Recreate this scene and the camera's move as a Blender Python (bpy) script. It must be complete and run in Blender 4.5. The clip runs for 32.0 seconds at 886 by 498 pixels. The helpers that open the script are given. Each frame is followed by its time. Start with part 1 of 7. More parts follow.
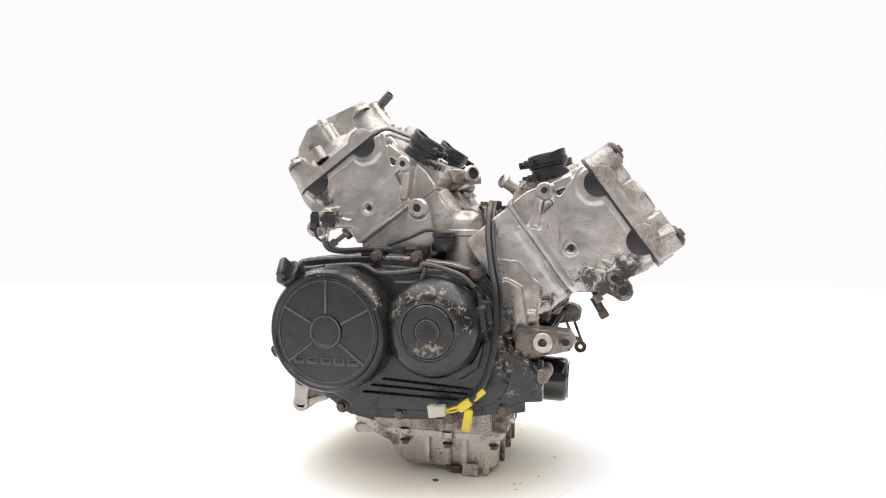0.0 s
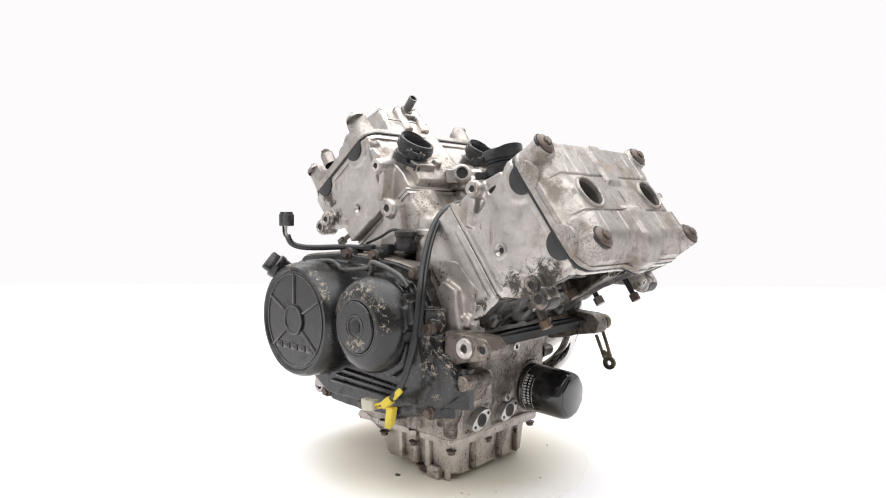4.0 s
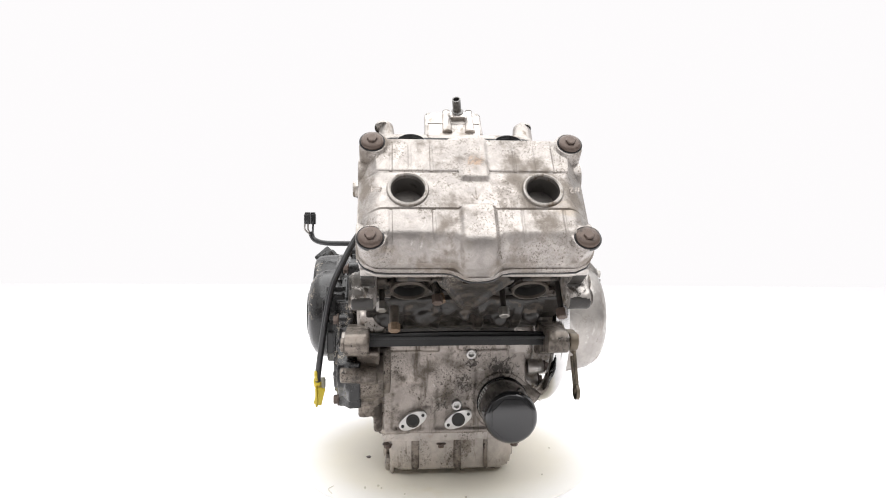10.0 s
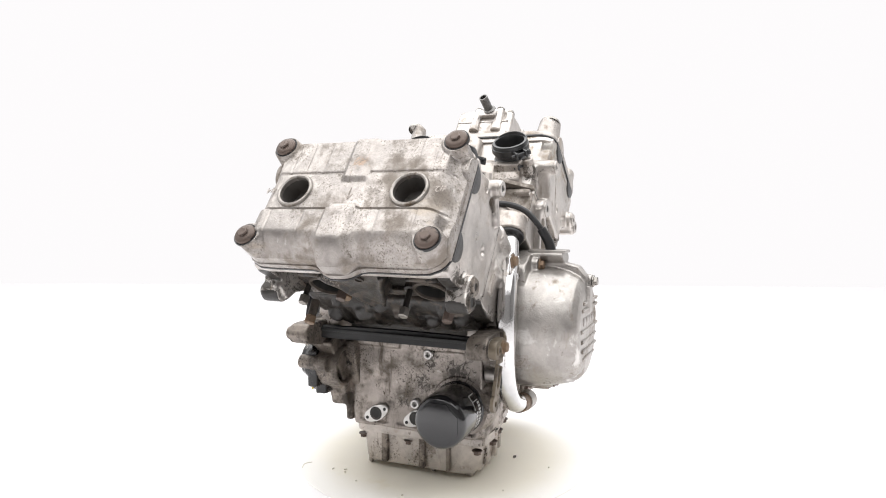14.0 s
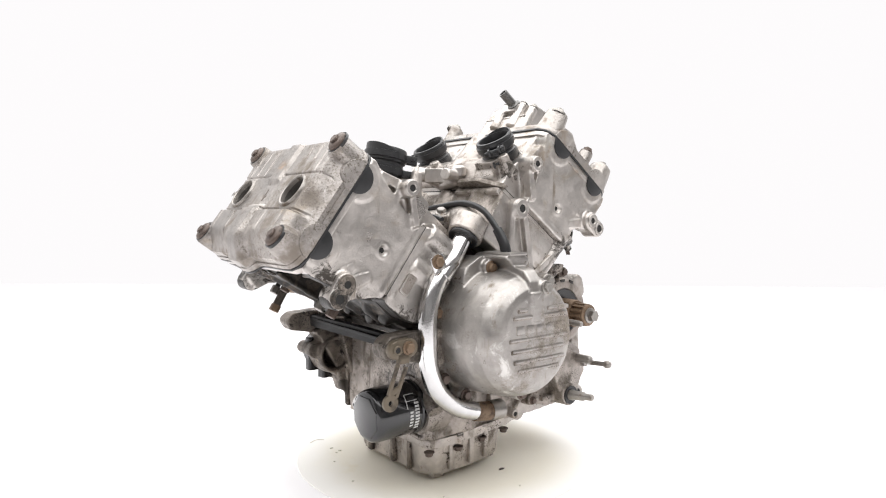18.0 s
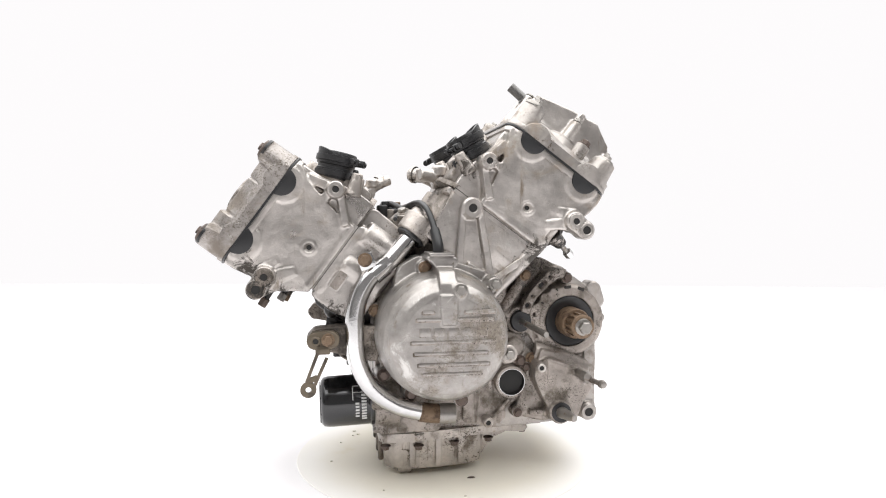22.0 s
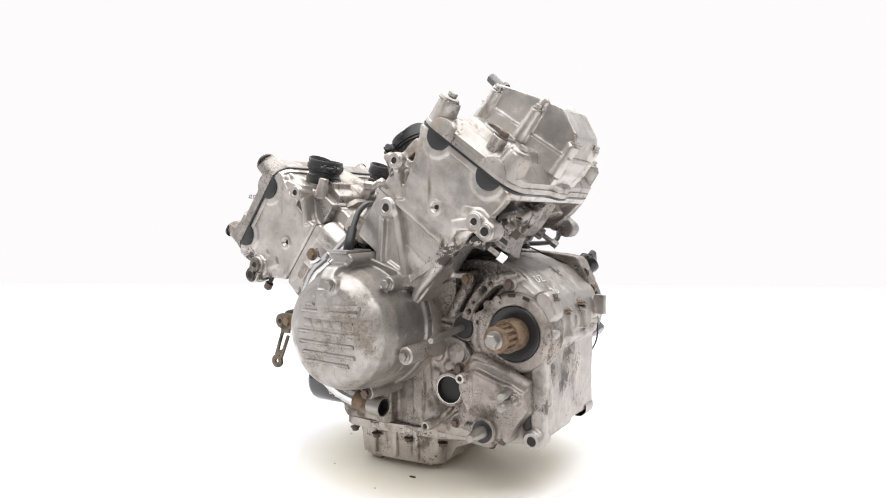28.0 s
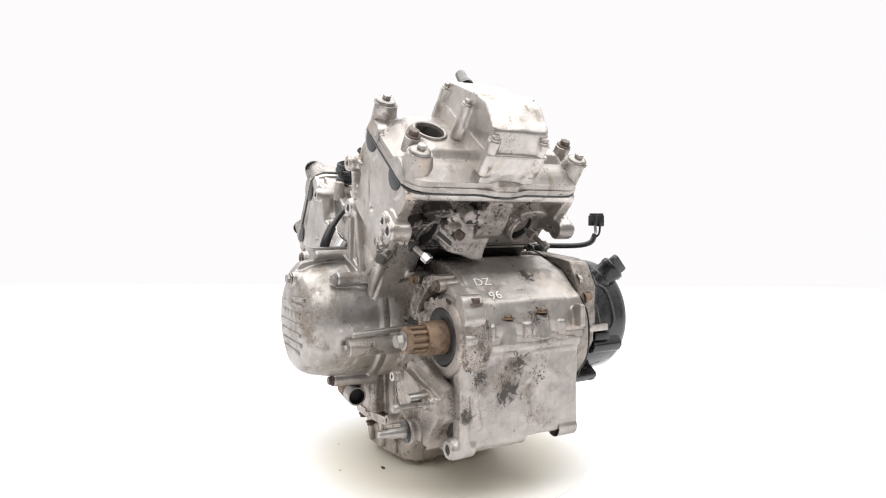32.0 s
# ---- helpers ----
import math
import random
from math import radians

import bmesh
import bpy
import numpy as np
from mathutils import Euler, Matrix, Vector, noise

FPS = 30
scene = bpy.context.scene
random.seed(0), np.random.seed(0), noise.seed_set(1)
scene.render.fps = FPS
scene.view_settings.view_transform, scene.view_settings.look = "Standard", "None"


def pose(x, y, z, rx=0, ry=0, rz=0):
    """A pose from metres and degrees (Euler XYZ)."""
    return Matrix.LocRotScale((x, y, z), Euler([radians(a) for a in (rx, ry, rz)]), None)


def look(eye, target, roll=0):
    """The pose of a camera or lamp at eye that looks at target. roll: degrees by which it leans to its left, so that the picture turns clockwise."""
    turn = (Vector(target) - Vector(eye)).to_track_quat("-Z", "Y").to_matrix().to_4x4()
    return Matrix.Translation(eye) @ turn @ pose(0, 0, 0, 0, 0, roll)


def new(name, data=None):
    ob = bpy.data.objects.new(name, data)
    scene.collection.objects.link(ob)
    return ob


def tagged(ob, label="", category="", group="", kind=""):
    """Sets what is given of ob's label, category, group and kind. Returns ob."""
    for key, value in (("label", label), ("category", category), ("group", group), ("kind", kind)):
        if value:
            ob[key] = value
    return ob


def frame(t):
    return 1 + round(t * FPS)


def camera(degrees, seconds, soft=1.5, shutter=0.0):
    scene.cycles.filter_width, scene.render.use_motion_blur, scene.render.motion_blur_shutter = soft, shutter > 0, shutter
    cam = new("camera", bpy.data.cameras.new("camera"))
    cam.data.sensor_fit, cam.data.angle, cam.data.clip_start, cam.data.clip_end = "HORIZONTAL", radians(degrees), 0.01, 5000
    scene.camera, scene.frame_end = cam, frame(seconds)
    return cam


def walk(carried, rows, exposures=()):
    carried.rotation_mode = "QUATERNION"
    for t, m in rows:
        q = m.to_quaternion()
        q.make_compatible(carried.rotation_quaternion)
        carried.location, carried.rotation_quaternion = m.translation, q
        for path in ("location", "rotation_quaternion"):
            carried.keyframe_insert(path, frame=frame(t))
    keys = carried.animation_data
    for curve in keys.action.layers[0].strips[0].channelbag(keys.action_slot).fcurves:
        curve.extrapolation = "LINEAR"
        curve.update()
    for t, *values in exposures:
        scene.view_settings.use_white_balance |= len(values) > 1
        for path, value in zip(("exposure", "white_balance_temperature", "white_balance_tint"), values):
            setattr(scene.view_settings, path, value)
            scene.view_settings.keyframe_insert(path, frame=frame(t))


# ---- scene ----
# ---------------------------------------------------------------- camera
cam = camera(67.92, 32.0, soft=1.1)
EYE = (0.9703, 0.0, 0.3539)
still = look(EYE, (-0.0297, -0.001, 0.3018), 0.24)
walk(cam, [(0.0, still), (32.0, still)])

# degrees that the turntable has turned, second by second
TURN = [-75.47, -68.33, -61.19, -54.04, -46.90, -39.77, -32.67, -25.63, -18.62, -11.62, -4.60, 2.42, 9.45, 16.48, 23.49, 30.51, 37.52,
        44.56, 51.60, 58.66, 65.73, 72.80, 79.88, 86.97, 94.08, 101.20, 108.34, 115.50, 122.66, 129.82, 136.98, 144.14, 151.29]

# ---------------------------------------------------------------- light: a white photo studio with soft overhead light
world = bpy.data.worlds.new("studio")
scene.world = world
world.use_nodes = True
world.node_tree.nodes["Background"].inputs[0].default_value = (1.0, 0.983, 0.991, 1)
world.node_tree.nodes["Background"].inputs[1].default_value = 0.985


def softbox(name, eye, target, sx, sy, power):
    lamp = bpy.data.lights.new(name, "AREA")
    lamp.shape, lamp.size, lamp.size_y, lamp.energy = "RECTANGLE", sx, sy, power
    ob = new(name, lamp)
    ob.matrix_world = look(eye, target)
    return ob


softbox("softbox_lamp", (0.05, 0.0, 1.45), (0.05, 0.0, 0.0), 2.6, 2.6, 51)


# ---------------------------------------------------------------- materials
def mat(name, base, rough=0.5, metal=0.0, dirt=None, dirt_amount=0.0, dirt_scale=30.0, spots=None, spot_amount=0.0, spot_scale=60.0,
        grain=0.0, grain_scale=400.0, coat=0.0, vary=0.12, lumps=0.0, mottle=0.0, streak=None, streak_amount=0.0, speck=None, speck_amount=0.0,
        patch=None, patches=(), patch_rough=0.45, patch_scale=110.0, patch_soft=0.0, pale=None, pale_amount=0.0, pale_rim=None, tint=None, tint_amount=0.0, fleck=None, fleck_amount=0.0, patch_gain=1.0):
    """A worn surface: wide tone, mottling, dirt, run-down streaks, fine specks, spots, scuffs, and stains that lie at given places on the engine."""
    m = bpy.data.materials.new(name)
    m.use_nodes = True
    nt = m.node_tree
    N, K = nt.nodes, nt.links
    b = N["Principled BSDF"]
    b.inputs["Coat Weight"].default_value = coat
    b.inputs["Coat Roughness"].default_value = 0.12
    tc = N.new("ShaderNodeTexCoord")

    def noise_tex(scale, detail=5.0, rough_=0.6, stretch=None, twist=0.0):
        n = N.new("ShaderNodeTexNoise")
        n.inputs["Scale"].default_value, n.inputs["Detail"].default_value, n.inputs["Roughness"].default_value = scale, detail, rough_
        n.inputs["Distortion"].default_value = twist
        if stretch:
            mp = N.new("ShaderNodeMapping")
            mp.inputs["Scale"].default_value = stretch
            K.new(tc.outputs["Object"], mp.inputs["Vector"])
            K.new(mp.outputs["Vector"], n.inputs["Vector"])
        else:
            K.new(tc.outputs["Object"], n.inputs["Vector"])
        return n.outputs["Fac"]

    def ramp(fac, lo, hi, smooth=True):
        r = N.new("ShaderNodeMapRange")
        r.interpolation_type = "SMOOTHSTEP" if smooth else "LINEAR"
        r.inputs["From Min"].default_value, r.inputs["From Max"].default_value = lo, hi
        K.new(fac, r.inputs["Value"])
        return r.outputs["Result"]

    def calc(kind, a, bval, c=None):
        x = N.new("ShaderNodeMath")
        x.operation = kind
        for sock, val in zip(x.inputs, (a, bval, c)):
            if val is None:
                continue
            if isinstance(val, (int, float)):
                sock.default_value = val
            else:
                K.new(val, sock)
        return x.outputs[0]

    def mixed(fac, a, bcol, kind="RGBA"):
        x = N.new("ShaderNodeMix")
        x.data_type = kind
        if isinstance(fac, float):
            x.inputs[0].default_value = fac
        else:
            K.new(fac, x.inputs[0])
        k = 6 if kind == "RGBA" else 2
        for sock, val in ((x.inputs[k], a), (x.inputs[k + 1], bcol)):
            if isinstance(val, tuple):
                sock.default_value = (*val, 1)
            elif isinstance(val, (int, float)):
                sock.default_value = val
            else:
                K.new(val, sock)
        return x.outputs[2 if kind == "RGBA" else 0]

    wide = ramp(noise_tex(14.0), 0.3, 0.7)
    col = mixed(wide, tuple(c * (1 - vary) for c in base), tuple(min(1, c * (1 + vary)) for c in base))
    ro = mixed(wide, max(0.02, rough - 0.06), min(1.0, rough + 0.08), "FLOAT")
    me_ = metal
    if mottle:
        fac = ramp(noise_tex(70.0, 6.0, 0.7, twist=0.6), 0.35, 0.65)
        col = mixed(fac, mixed(mottle, col, tuple(c * 0.45 for c in base)), col)
    if pale:
        fac = ramp(noise_tex(26.0, 7.0, 0.7, twist=1.2), 0.66 - pale_amount, 0.78 - pale_amount)
        col = mixed(fac, col, pale)
    if tint:       # broad warm stains
        fac = ramp(noise_tex(11.0, 6.0, 0.62, twist=1.5), 0.60 - tint_amount, 0.76 - tint_amount)
        col = mixed(calc("MULTIPLY", fac, 0.75), col, tint)
    if streak:
        fac = ramp(noise_tex(60.0, 6.0, 0.65, (1.0, 1.0, 0.16)), 0.64 - streak_amount, 0.80 - streak_amount)
        col = mixed(fac, col, streak)
        ro = mixed(fac, ro, 0.6, "FLOAT")
    if dirt:
        fac = ramp(noise_tex(dirt_scale, 8.0, 0.68), 0.62 - dirt_amount, 0.80 - dirt_amount)
        col = mixed(fac, col, dirt)
        ro = mixed(fac, ro, 0.7, "FLOAT")
        me_ = mixed(fac, me_, metal * 0.3, "FLOAT")
    if speck:
        where = ramp(noise_tex(20.0, 3.0, 0.5), 0.56 - speck_amount, 0.72 - speck_amount)
        fac = calc("MULTIPLY", where, ramp(noise_tex(420.0, 3.0, 0.7), 0.50, 0.66))
        col = mixed(fac, col, speck)
    if fleck:      # crisp small flecks in drifts
        where = ramp(noise_tex(32.0, 5.0, 0.65, twist=0.8), 0.58 - fleck_amount, 0.66 - fleck_amount)
        fac = calc("MULTIPLY", where, ramp(noise_tex(230.0, 4.0, 0.75), 0.52, 0.58))
        col = mixed(fac, col, fleck)
        ro = mixed(fac, ro, 0.65, "FLOAT")
    if spots:
        fac = ramp(noise_tex(spot_scale, 6.0, 0.72), 0.66 - spot_amount, 0.69 - spot_amount)
        col = mixed(fac, col, spots)
        ro = mixed(fac, ro, 0.6, "FLOAT")
        me_ = mixed(fac, me_, metal * 0.5, "FLOAT")
    if patch:
        near = None
        for centre, radius in patches:
            d = N.new("ShaderNodeVectorMath")
            d.operation = "DISTANCE"
            K.new(tc.outputs["Object"], d.inputs[0])
            d.inputs[1].default_value = centre
            one = ramp(d.outputs["Value"], radius * 1.35, 0.0, False)
            near = one if near is None else calc("MAXIMUM", near, one)
        if patch_gain != 1.0:
            near = calc("MULTIPLY", near, patch_gain)
        fac = calc("MULTIPLY_ADD", noise_tex(patch_scale, 8.0, 0.8, twist=1.0 if patch_gain == 1.0 else 0.3), 3.0, -1.62)
        fac = ramp(calc("ADD", calc("MULTIPLY", fac, ramp(near, 0.0, 0.12)), near), 0.40, 0.52 + patch_soft)
        col = mixed(fac, col, patch)
        ro = mixed(fac, ro, patch_rough, "FLOAT")
        me_ = mixed(fac, me_, 0.1, "FLOAT")
    # the rim is painted near white, imitating a fade into the bright surroundings
    if pale_rim:
        far = N.new("ShaderNodeVectorMath")
        far.operation = "LENGTH"
        K.new(tc.outputs["Object"], far.inputs[0])
        wobble = calc("MULTIPLY_ADD", noise_tex(9.0, 4.0), 0.04, -0.02)
        col = mixed(ramp(calc("ADD", far.outputs["Value"], wobble), pale_rim[0], pale_rim[1]), col, pale_rim[2])
    K.new(col, b.inputs["Base Color"])
    K.new(ro, b.inputs["Roughness"])
    if isinstance(me_, (int, float)):
        b.inputs["Metallic"].default_value = me_
    else:
        K.new(me_, b.inputs["Metallic"])
    if grain or lumps:
        bump = N.new("ShaderNodeBump")
        bump.inputs["Strength"].default_value, bump.inputs["Distance"].default_value = grain, 0.001
        K.new(noise_tex(grain_scale, 3.0), bump.inputs["Height"])
        out = bump.outputs["Normal"]
        if lumps:
            b2 = N.new("ShaderNodeBump")
            b2.inputs["Strength"].default_value, b2.inputs["Distance"].default_value = lumps, 0.004
            K.new(noise_tex(35.0, 4.0), b2.inputs["Height"])
            K.new(out, b2.inputs["Normal"])
            out = b2.outputs["Normal"]
        K.new(out, b.inputs["Normal"])
    return m


# places on the castings where old oil has baked on, and where the black paint has flaked
OIL = [((-0.203, 0.02, 0.142), 0.031), ((-0.203, 0.006, 0.172), 0.024), ((-0.206, 0.070, 0.186), 0.022), ((-0.203, 0.060, 0.160), 0.018), ((-0.20, 0.08, 0.12), 0.016), ((-0.205, -0.022, 0.236), 0.022), ((-0.165, -0.03, 0.275), 0.02),
       ((-0.162, 0.09, 0.362), 0.028), ((-0.10, 0.135, 0.300), 0.040), ((-0.165, 0.05, 0.378), 0.022), ((-0.165, -0.035, 0.372), 0.022), ((-0.146, -0.097, 0.378), 0.024),
       ((-0.128, -0.097, 0.352), 0.016), ((0.258, -0.114, 0.280), 0.044), ((0.235, -0.112, 0.262), 0.036), ((0.262, 0.131, 0.280), 0.026), ((0.215, -0.112, 0.275), 0.024), ((0.165, -0.10, 0.245), 0.026),
       ((0.120, 0.12, 0.215), 0.026), ((-0.090, 0.09, 0.20), 0.030), ((-0.06, 0.09, 0.27), 0.022), ((-0.095, 0.062, 0.300), 0.055), ((-0.10, 0.02, 0.300), 0.022),
       ((0.249, 0.133, 0.266), 0.030), ((0.268, 0.131, 0.286), 0.026), ((0.222, 0.131, 0.260), 0.017), ((0.195, 0.131, 0.248), 0.016), ((0.165, 0.131, 0.234), 0.022), ((0.138, 0.131, 0.226), 0.020),
       ((-0.004, 0.130, 0.415), 0.024), ((-0.016, 0.122, 0.404), 0.020)]
GRIME = [((-0.042, 0.112, 0.405), 0.022), ((-0.030, 0.095, 0.40), 0.016), ((-0.100, 0.065, 0.300), 0.055), ((-0.09, 0.095, 0.285), 0.03), ((0.115, 0.07, 0.150), 0.03), ((0.115, 0.03, 0.165), 0.022), ((0.115, 0.02, 0.13), 0.020), ((0.115, -0.01, 0.10), 0.016), ((0.10, -0.03, 0.045), 0.018),
         ((0.10, 0.035, 0.04), 0.018), ((0.16, -0.125, 0.2), 0.024), ((0.14, -0.125, 0.25), 0.022), ((0.15, 0.12, 0.2), 0.03), ((-0.115, 0.10, 0.297), 0.062),
         ((-0.14, 0.11, 0.33), 0.028), ((-0.16, 0.02, 0.36), 0.024), ((-0.15, -0.05, 0.34), 0.03), ((-0.165, 0.10, 0.368), 0.026), ((-0.150, 0.110, 0.362), 0.028), ((-0.166, 0.045, 0.370), 0.024), ((-0.082, 0.100, 0.289), 0.060), ((-0.082, 0.030, 0.289), 0.040), ((-0.112, 0.105, 0.325), 0.030), ((-0.148, 0.112, 0.350), 0.038), ((-0.125, 0.105, 0.312), 0.050),
         ((-0.158, 0.060, 0.374), 0.026), ((-0.118, 0.055, 0.300), 0.030), ((-0.160, 0.015, 0.372), 0.020)]
CHIPS = [((0.0295 + 0.0450 * math.cos(radians(q)), -0.1850, 0.2140 + 0.0450 * math.sin(radians(q))), 0.0052 + 0.0022 * (q % 3)) for q in range(38, 170, 11)]
CHIPS += [((0.0295 + 0.0520 * math.cos(radians(q)), -0.1800, 0.2140 + 0.0520 * math.sin(radians(q))), 0.0040) for q in range(55, 150, 17)]
CHIPS += [((x, -0.1928, z), 0.0058) for x, z in ((0.0180, 0.1930), (0.0260, 0.1905), (0.0340, 0.1910), (0.0420, 0.1950), (0.0300, 0.1960))]
CHIPS += [((-0.1000 + 0.0760 * math.cos(radians(q)), -0.1900, 0.2085 + 0.0760 * math.sin(radians(q))), 0.0062) for q in (28, 36, 44, 52, 60, 96, 104)]
CHIPS += [((0.0740, -0.1800, 0.2180), 0.0075), ((0.0650, -0.1860, 0.2150), 0.0050), ((0.1150, -0.1480, 0.1680), 0.0100), ((0.1180, -0.1480, 0.1880), 0.0075), ((0.1120, -0.1480, 0.2050), 0.0085),
          ((0.1330, -0.1440, 0.1900), 0.0090), ((0.1420, -0.1420, 0.1750), 0.0080), ((0.1280, -0.1350, 0.2080), 0.0110), ((0.1200, -0.1300, 0.2350), 0.0100), ((0.1480, -0.1400, 0.1580), 0.0070),
          ((0.1550, -0.1250, 0.1550), 0.0090), ((0.1300, -0.1270, 0.2500), 0.0100), ((0.1400, -0.1240, 0.2150), 0.0120), ((0.1500, -0.1220, 0.1850), 0.0100), ((0.1240, -0.1440, 0.1350), 0.0060)]

ALU = mat("cast_aluminium", (0.525, 0.492, 0.462), 0.33, 0.80, (0.25, 0.205, 0.16), 0.09, 15, (0.10, 0.08, 0.065), -0.06, 80, 0.3, 500, vary=0.22, lumps=0.28, mottle=0.24,
          streak=(0.22, 0.18, 0.14), streak_amount=0.06, speck=(0.15, 0.125, 0.10), speck_amount=0.0, patch=(0.05, 0.042, 0.034), patches=OIL, patch_soft=0.25, patch_scale=70.0, pale=(0.56, 0.54, 0.505), pale_amount=0.07, tint=(0.40, 0.325, 0.25), tint_amount=0.02, fleck=(0.24, 0.20, 0.16), fleck_amount=-0.06)
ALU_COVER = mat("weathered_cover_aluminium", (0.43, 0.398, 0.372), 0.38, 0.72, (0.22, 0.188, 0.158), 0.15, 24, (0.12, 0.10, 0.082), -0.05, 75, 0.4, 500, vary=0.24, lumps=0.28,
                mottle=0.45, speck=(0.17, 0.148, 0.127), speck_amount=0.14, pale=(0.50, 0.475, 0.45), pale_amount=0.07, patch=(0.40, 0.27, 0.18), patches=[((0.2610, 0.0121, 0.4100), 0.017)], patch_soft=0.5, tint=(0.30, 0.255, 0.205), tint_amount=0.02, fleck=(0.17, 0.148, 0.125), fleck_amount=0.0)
ALU_DIRTY = mat("grimy_aluminium", (0.375, 0.335, 0.302), 0.42, 0.7, (0.12, 0.10, 0.078), 0.14, 24, (0.035, 0.03, 0.025), 0.01, 60, 0.45, 450, vary=0.25, lumps=0.25, mottle=0.35,
                streak=(0.10, 0.082, 0.065), streak_amount=0.08, speck=(0.06, 0.05, 0.04), speck_amount=0.10, pale=(0.52, 0.49, 0.45), pale_amount=0.07, patch=(0.045, 0.037, 0.03), patches=GRIME, patch_soft=0.2, fleck=(0.085, 0.07, 0.056), fleck_amount=0.01)
ALU_OILY = mat("oil_soaked_aluminium", (0.25, 0.215, 0.183), 0.38, 0.55, (0.055, 0.045, 0.036), 0.17, 30, (0.02, 0.017, 0.014), 0.06, 55, 0.5, 400, vary=0.3, lumps=0.3, mottle=0.4,
               speck=(0.04, 0.034, 0.028), speck_amount=0.12, pale=(0.46, 0.42, 0.38), pale_amount=0.07, patch=(0.026, 0.022, 0.018), patches=OIL + GRIME, patch_soft=0.2)
ALU_PAN = mat("stained_pan_aluminium", (0.475, 0.435, 0.40), 0.40, 0.75, (0.17, 0.14, 0.112), 0.10, 22, (0.05, 0.042, 0.034), -0.01, 60, 0.4, 450, vary=0.22, lumps=0.2, mottle=0.3,
              streak=(0.13, 0.105, 0.083), streak_amount=0.06, speck=(0.08, 0.068, 0.055), speck_amount=0.06, pale=(0.52, 0.49, 0.455), pale_amount=0.05, patch=(0.05, 0.042, 0.034), patches=OIL, patch_soft=0.2, patch_scale=80.0, tint=(0.30, 0.245, 0.19), tint_amount=0.02, fleck=(0.09, 0.075, 0.06), fleck_amount=0.02)
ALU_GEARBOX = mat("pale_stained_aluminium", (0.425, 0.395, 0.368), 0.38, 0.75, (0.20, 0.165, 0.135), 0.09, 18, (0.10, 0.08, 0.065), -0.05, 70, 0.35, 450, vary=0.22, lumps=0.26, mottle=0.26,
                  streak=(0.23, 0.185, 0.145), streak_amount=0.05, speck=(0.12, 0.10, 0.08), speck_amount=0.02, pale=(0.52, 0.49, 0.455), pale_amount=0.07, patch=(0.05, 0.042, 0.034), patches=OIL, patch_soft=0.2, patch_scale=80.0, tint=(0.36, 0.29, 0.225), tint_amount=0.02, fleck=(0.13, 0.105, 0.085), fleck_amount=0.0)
ALU_SCUFFED = mat("scuffed_polished_aluminium", (0.405, 0.382, 0.36), 0.37, 0.82, (0.25, 0.215, 0.175), 0.10, 20, (0.15, 0.125, 0.10), -0.06, 70, 0.3, 420, vary=0.2, lumps=0.09,
                  mottle=0.25, streak=(0.22, 0.185, 0.15), streak_amount=0.06, speck=(0.17, 0.145, 0.12), speck_amount=0.03, pale=(0.60, 0.585, 0.56), pale_amount=0.09, patch=(0.17, 0.142, 0.112), patches=[((0.025, 0.225, 0.200), 0.045), ((0.05, 0.22, 0.175), 0.03), ((-0.03, 0.2, 0.22), 0.025)], patch_soft=0.6, tint=(0.30, 0.25, 0.20), tint_amount=0.03, fleck=(0.16, 0.135, 0.11), fleck_amount=-0.02)
ALU_CLEAN = mat("machined_aluminium", (0.55, 0.54, 0.52), 0.35, 0.8, (0.3, 0.27, 0.22), 0.02, 60, None, 0, 60, 0.1, 500)
# black grime, painted also where gaps and pockets lie in shade
SOOT_AND_SHADE = mat("grime_and_shade_black", (0.017, 0.0145, 0.012), 0.40, 0.0, (0.045, 0.037, 0.03), 0.02, 40, None, 0, 60, 0.6, 260, lumps=0.5, speck=(0.20, 0.17, 0.14), speck_amount=-0.04)
BLACK = mat("worn_black_paint", (0.016, 0.0157, 0.0155), 0.20, 0.0, (0.020, 0.019, 0.017), 0.09, 30, (0.15, 0.135, 0.12), -0.09, 120, 0.2, 600, coat=0.0, lumps=0.12, vary=0.3,
            patch=(0.26, 0.225, 0.18), patches=[(c, 1.9 * r) for c, r in CHIPS], patch_rough=0.5, patch_scale=170.0, patch_gain=0.62)
# raised edges: rubbed paint, with their gloss highlights put into the lighter colour
BLACK_EDGE = mat("rubbed_black_with_glints", (0.075, 0.073, 0.070), 0.24, 0.0, (0.014, 0.014, 0.014), 0.06, 60, (0.22, 0.20, 0.175), -0.02, 150, 0.2, 600)
RUBBER = mat("black_rubber", (0.019, 0.019, 0.020), 0.34, 0.0, (0.04, 0.037, 0.034), 0.04, 50, None, 0, 60, 0.2, 500)
CHROME = mat("chrome", (0.66, 0.655, 0.65), 0.13, 1.0, (0.35, 0.27, 0.20), 0.02, 40, None, 0, 60, 0.1, 300, lumps=0.04, mottle=0.12)
STEEL = mat("dull_steel", (0.36, 0.34, 0.315), 0.36, 0.85, (0.2, 0.13, 0.08), 0.08, 60, None, 0, 60, 0.2, 600, mottle=0.3)
RUST = mat("rusty_steel", (0.21, 0.145, 0.095), 0.5, 0.5, (0.075, 0.048, 0.03), 0.15, 80, None, 0, 60, 0.4, 600)
BROWN_BOLT = mat("brown_dirty_bolt", (0.115, 0.085, 0.070), 0.45, 0.4, (0.04, 0.03, 0.025), 0.12, 90, None, 0, 60, 0.3, 500)
DARK_STEEL = mat("sooty_dark_steel", (0.035, 0.032, 0.03), 0.4, 0.6, (0.08, 0.07, 0.06), 0.1, 60)
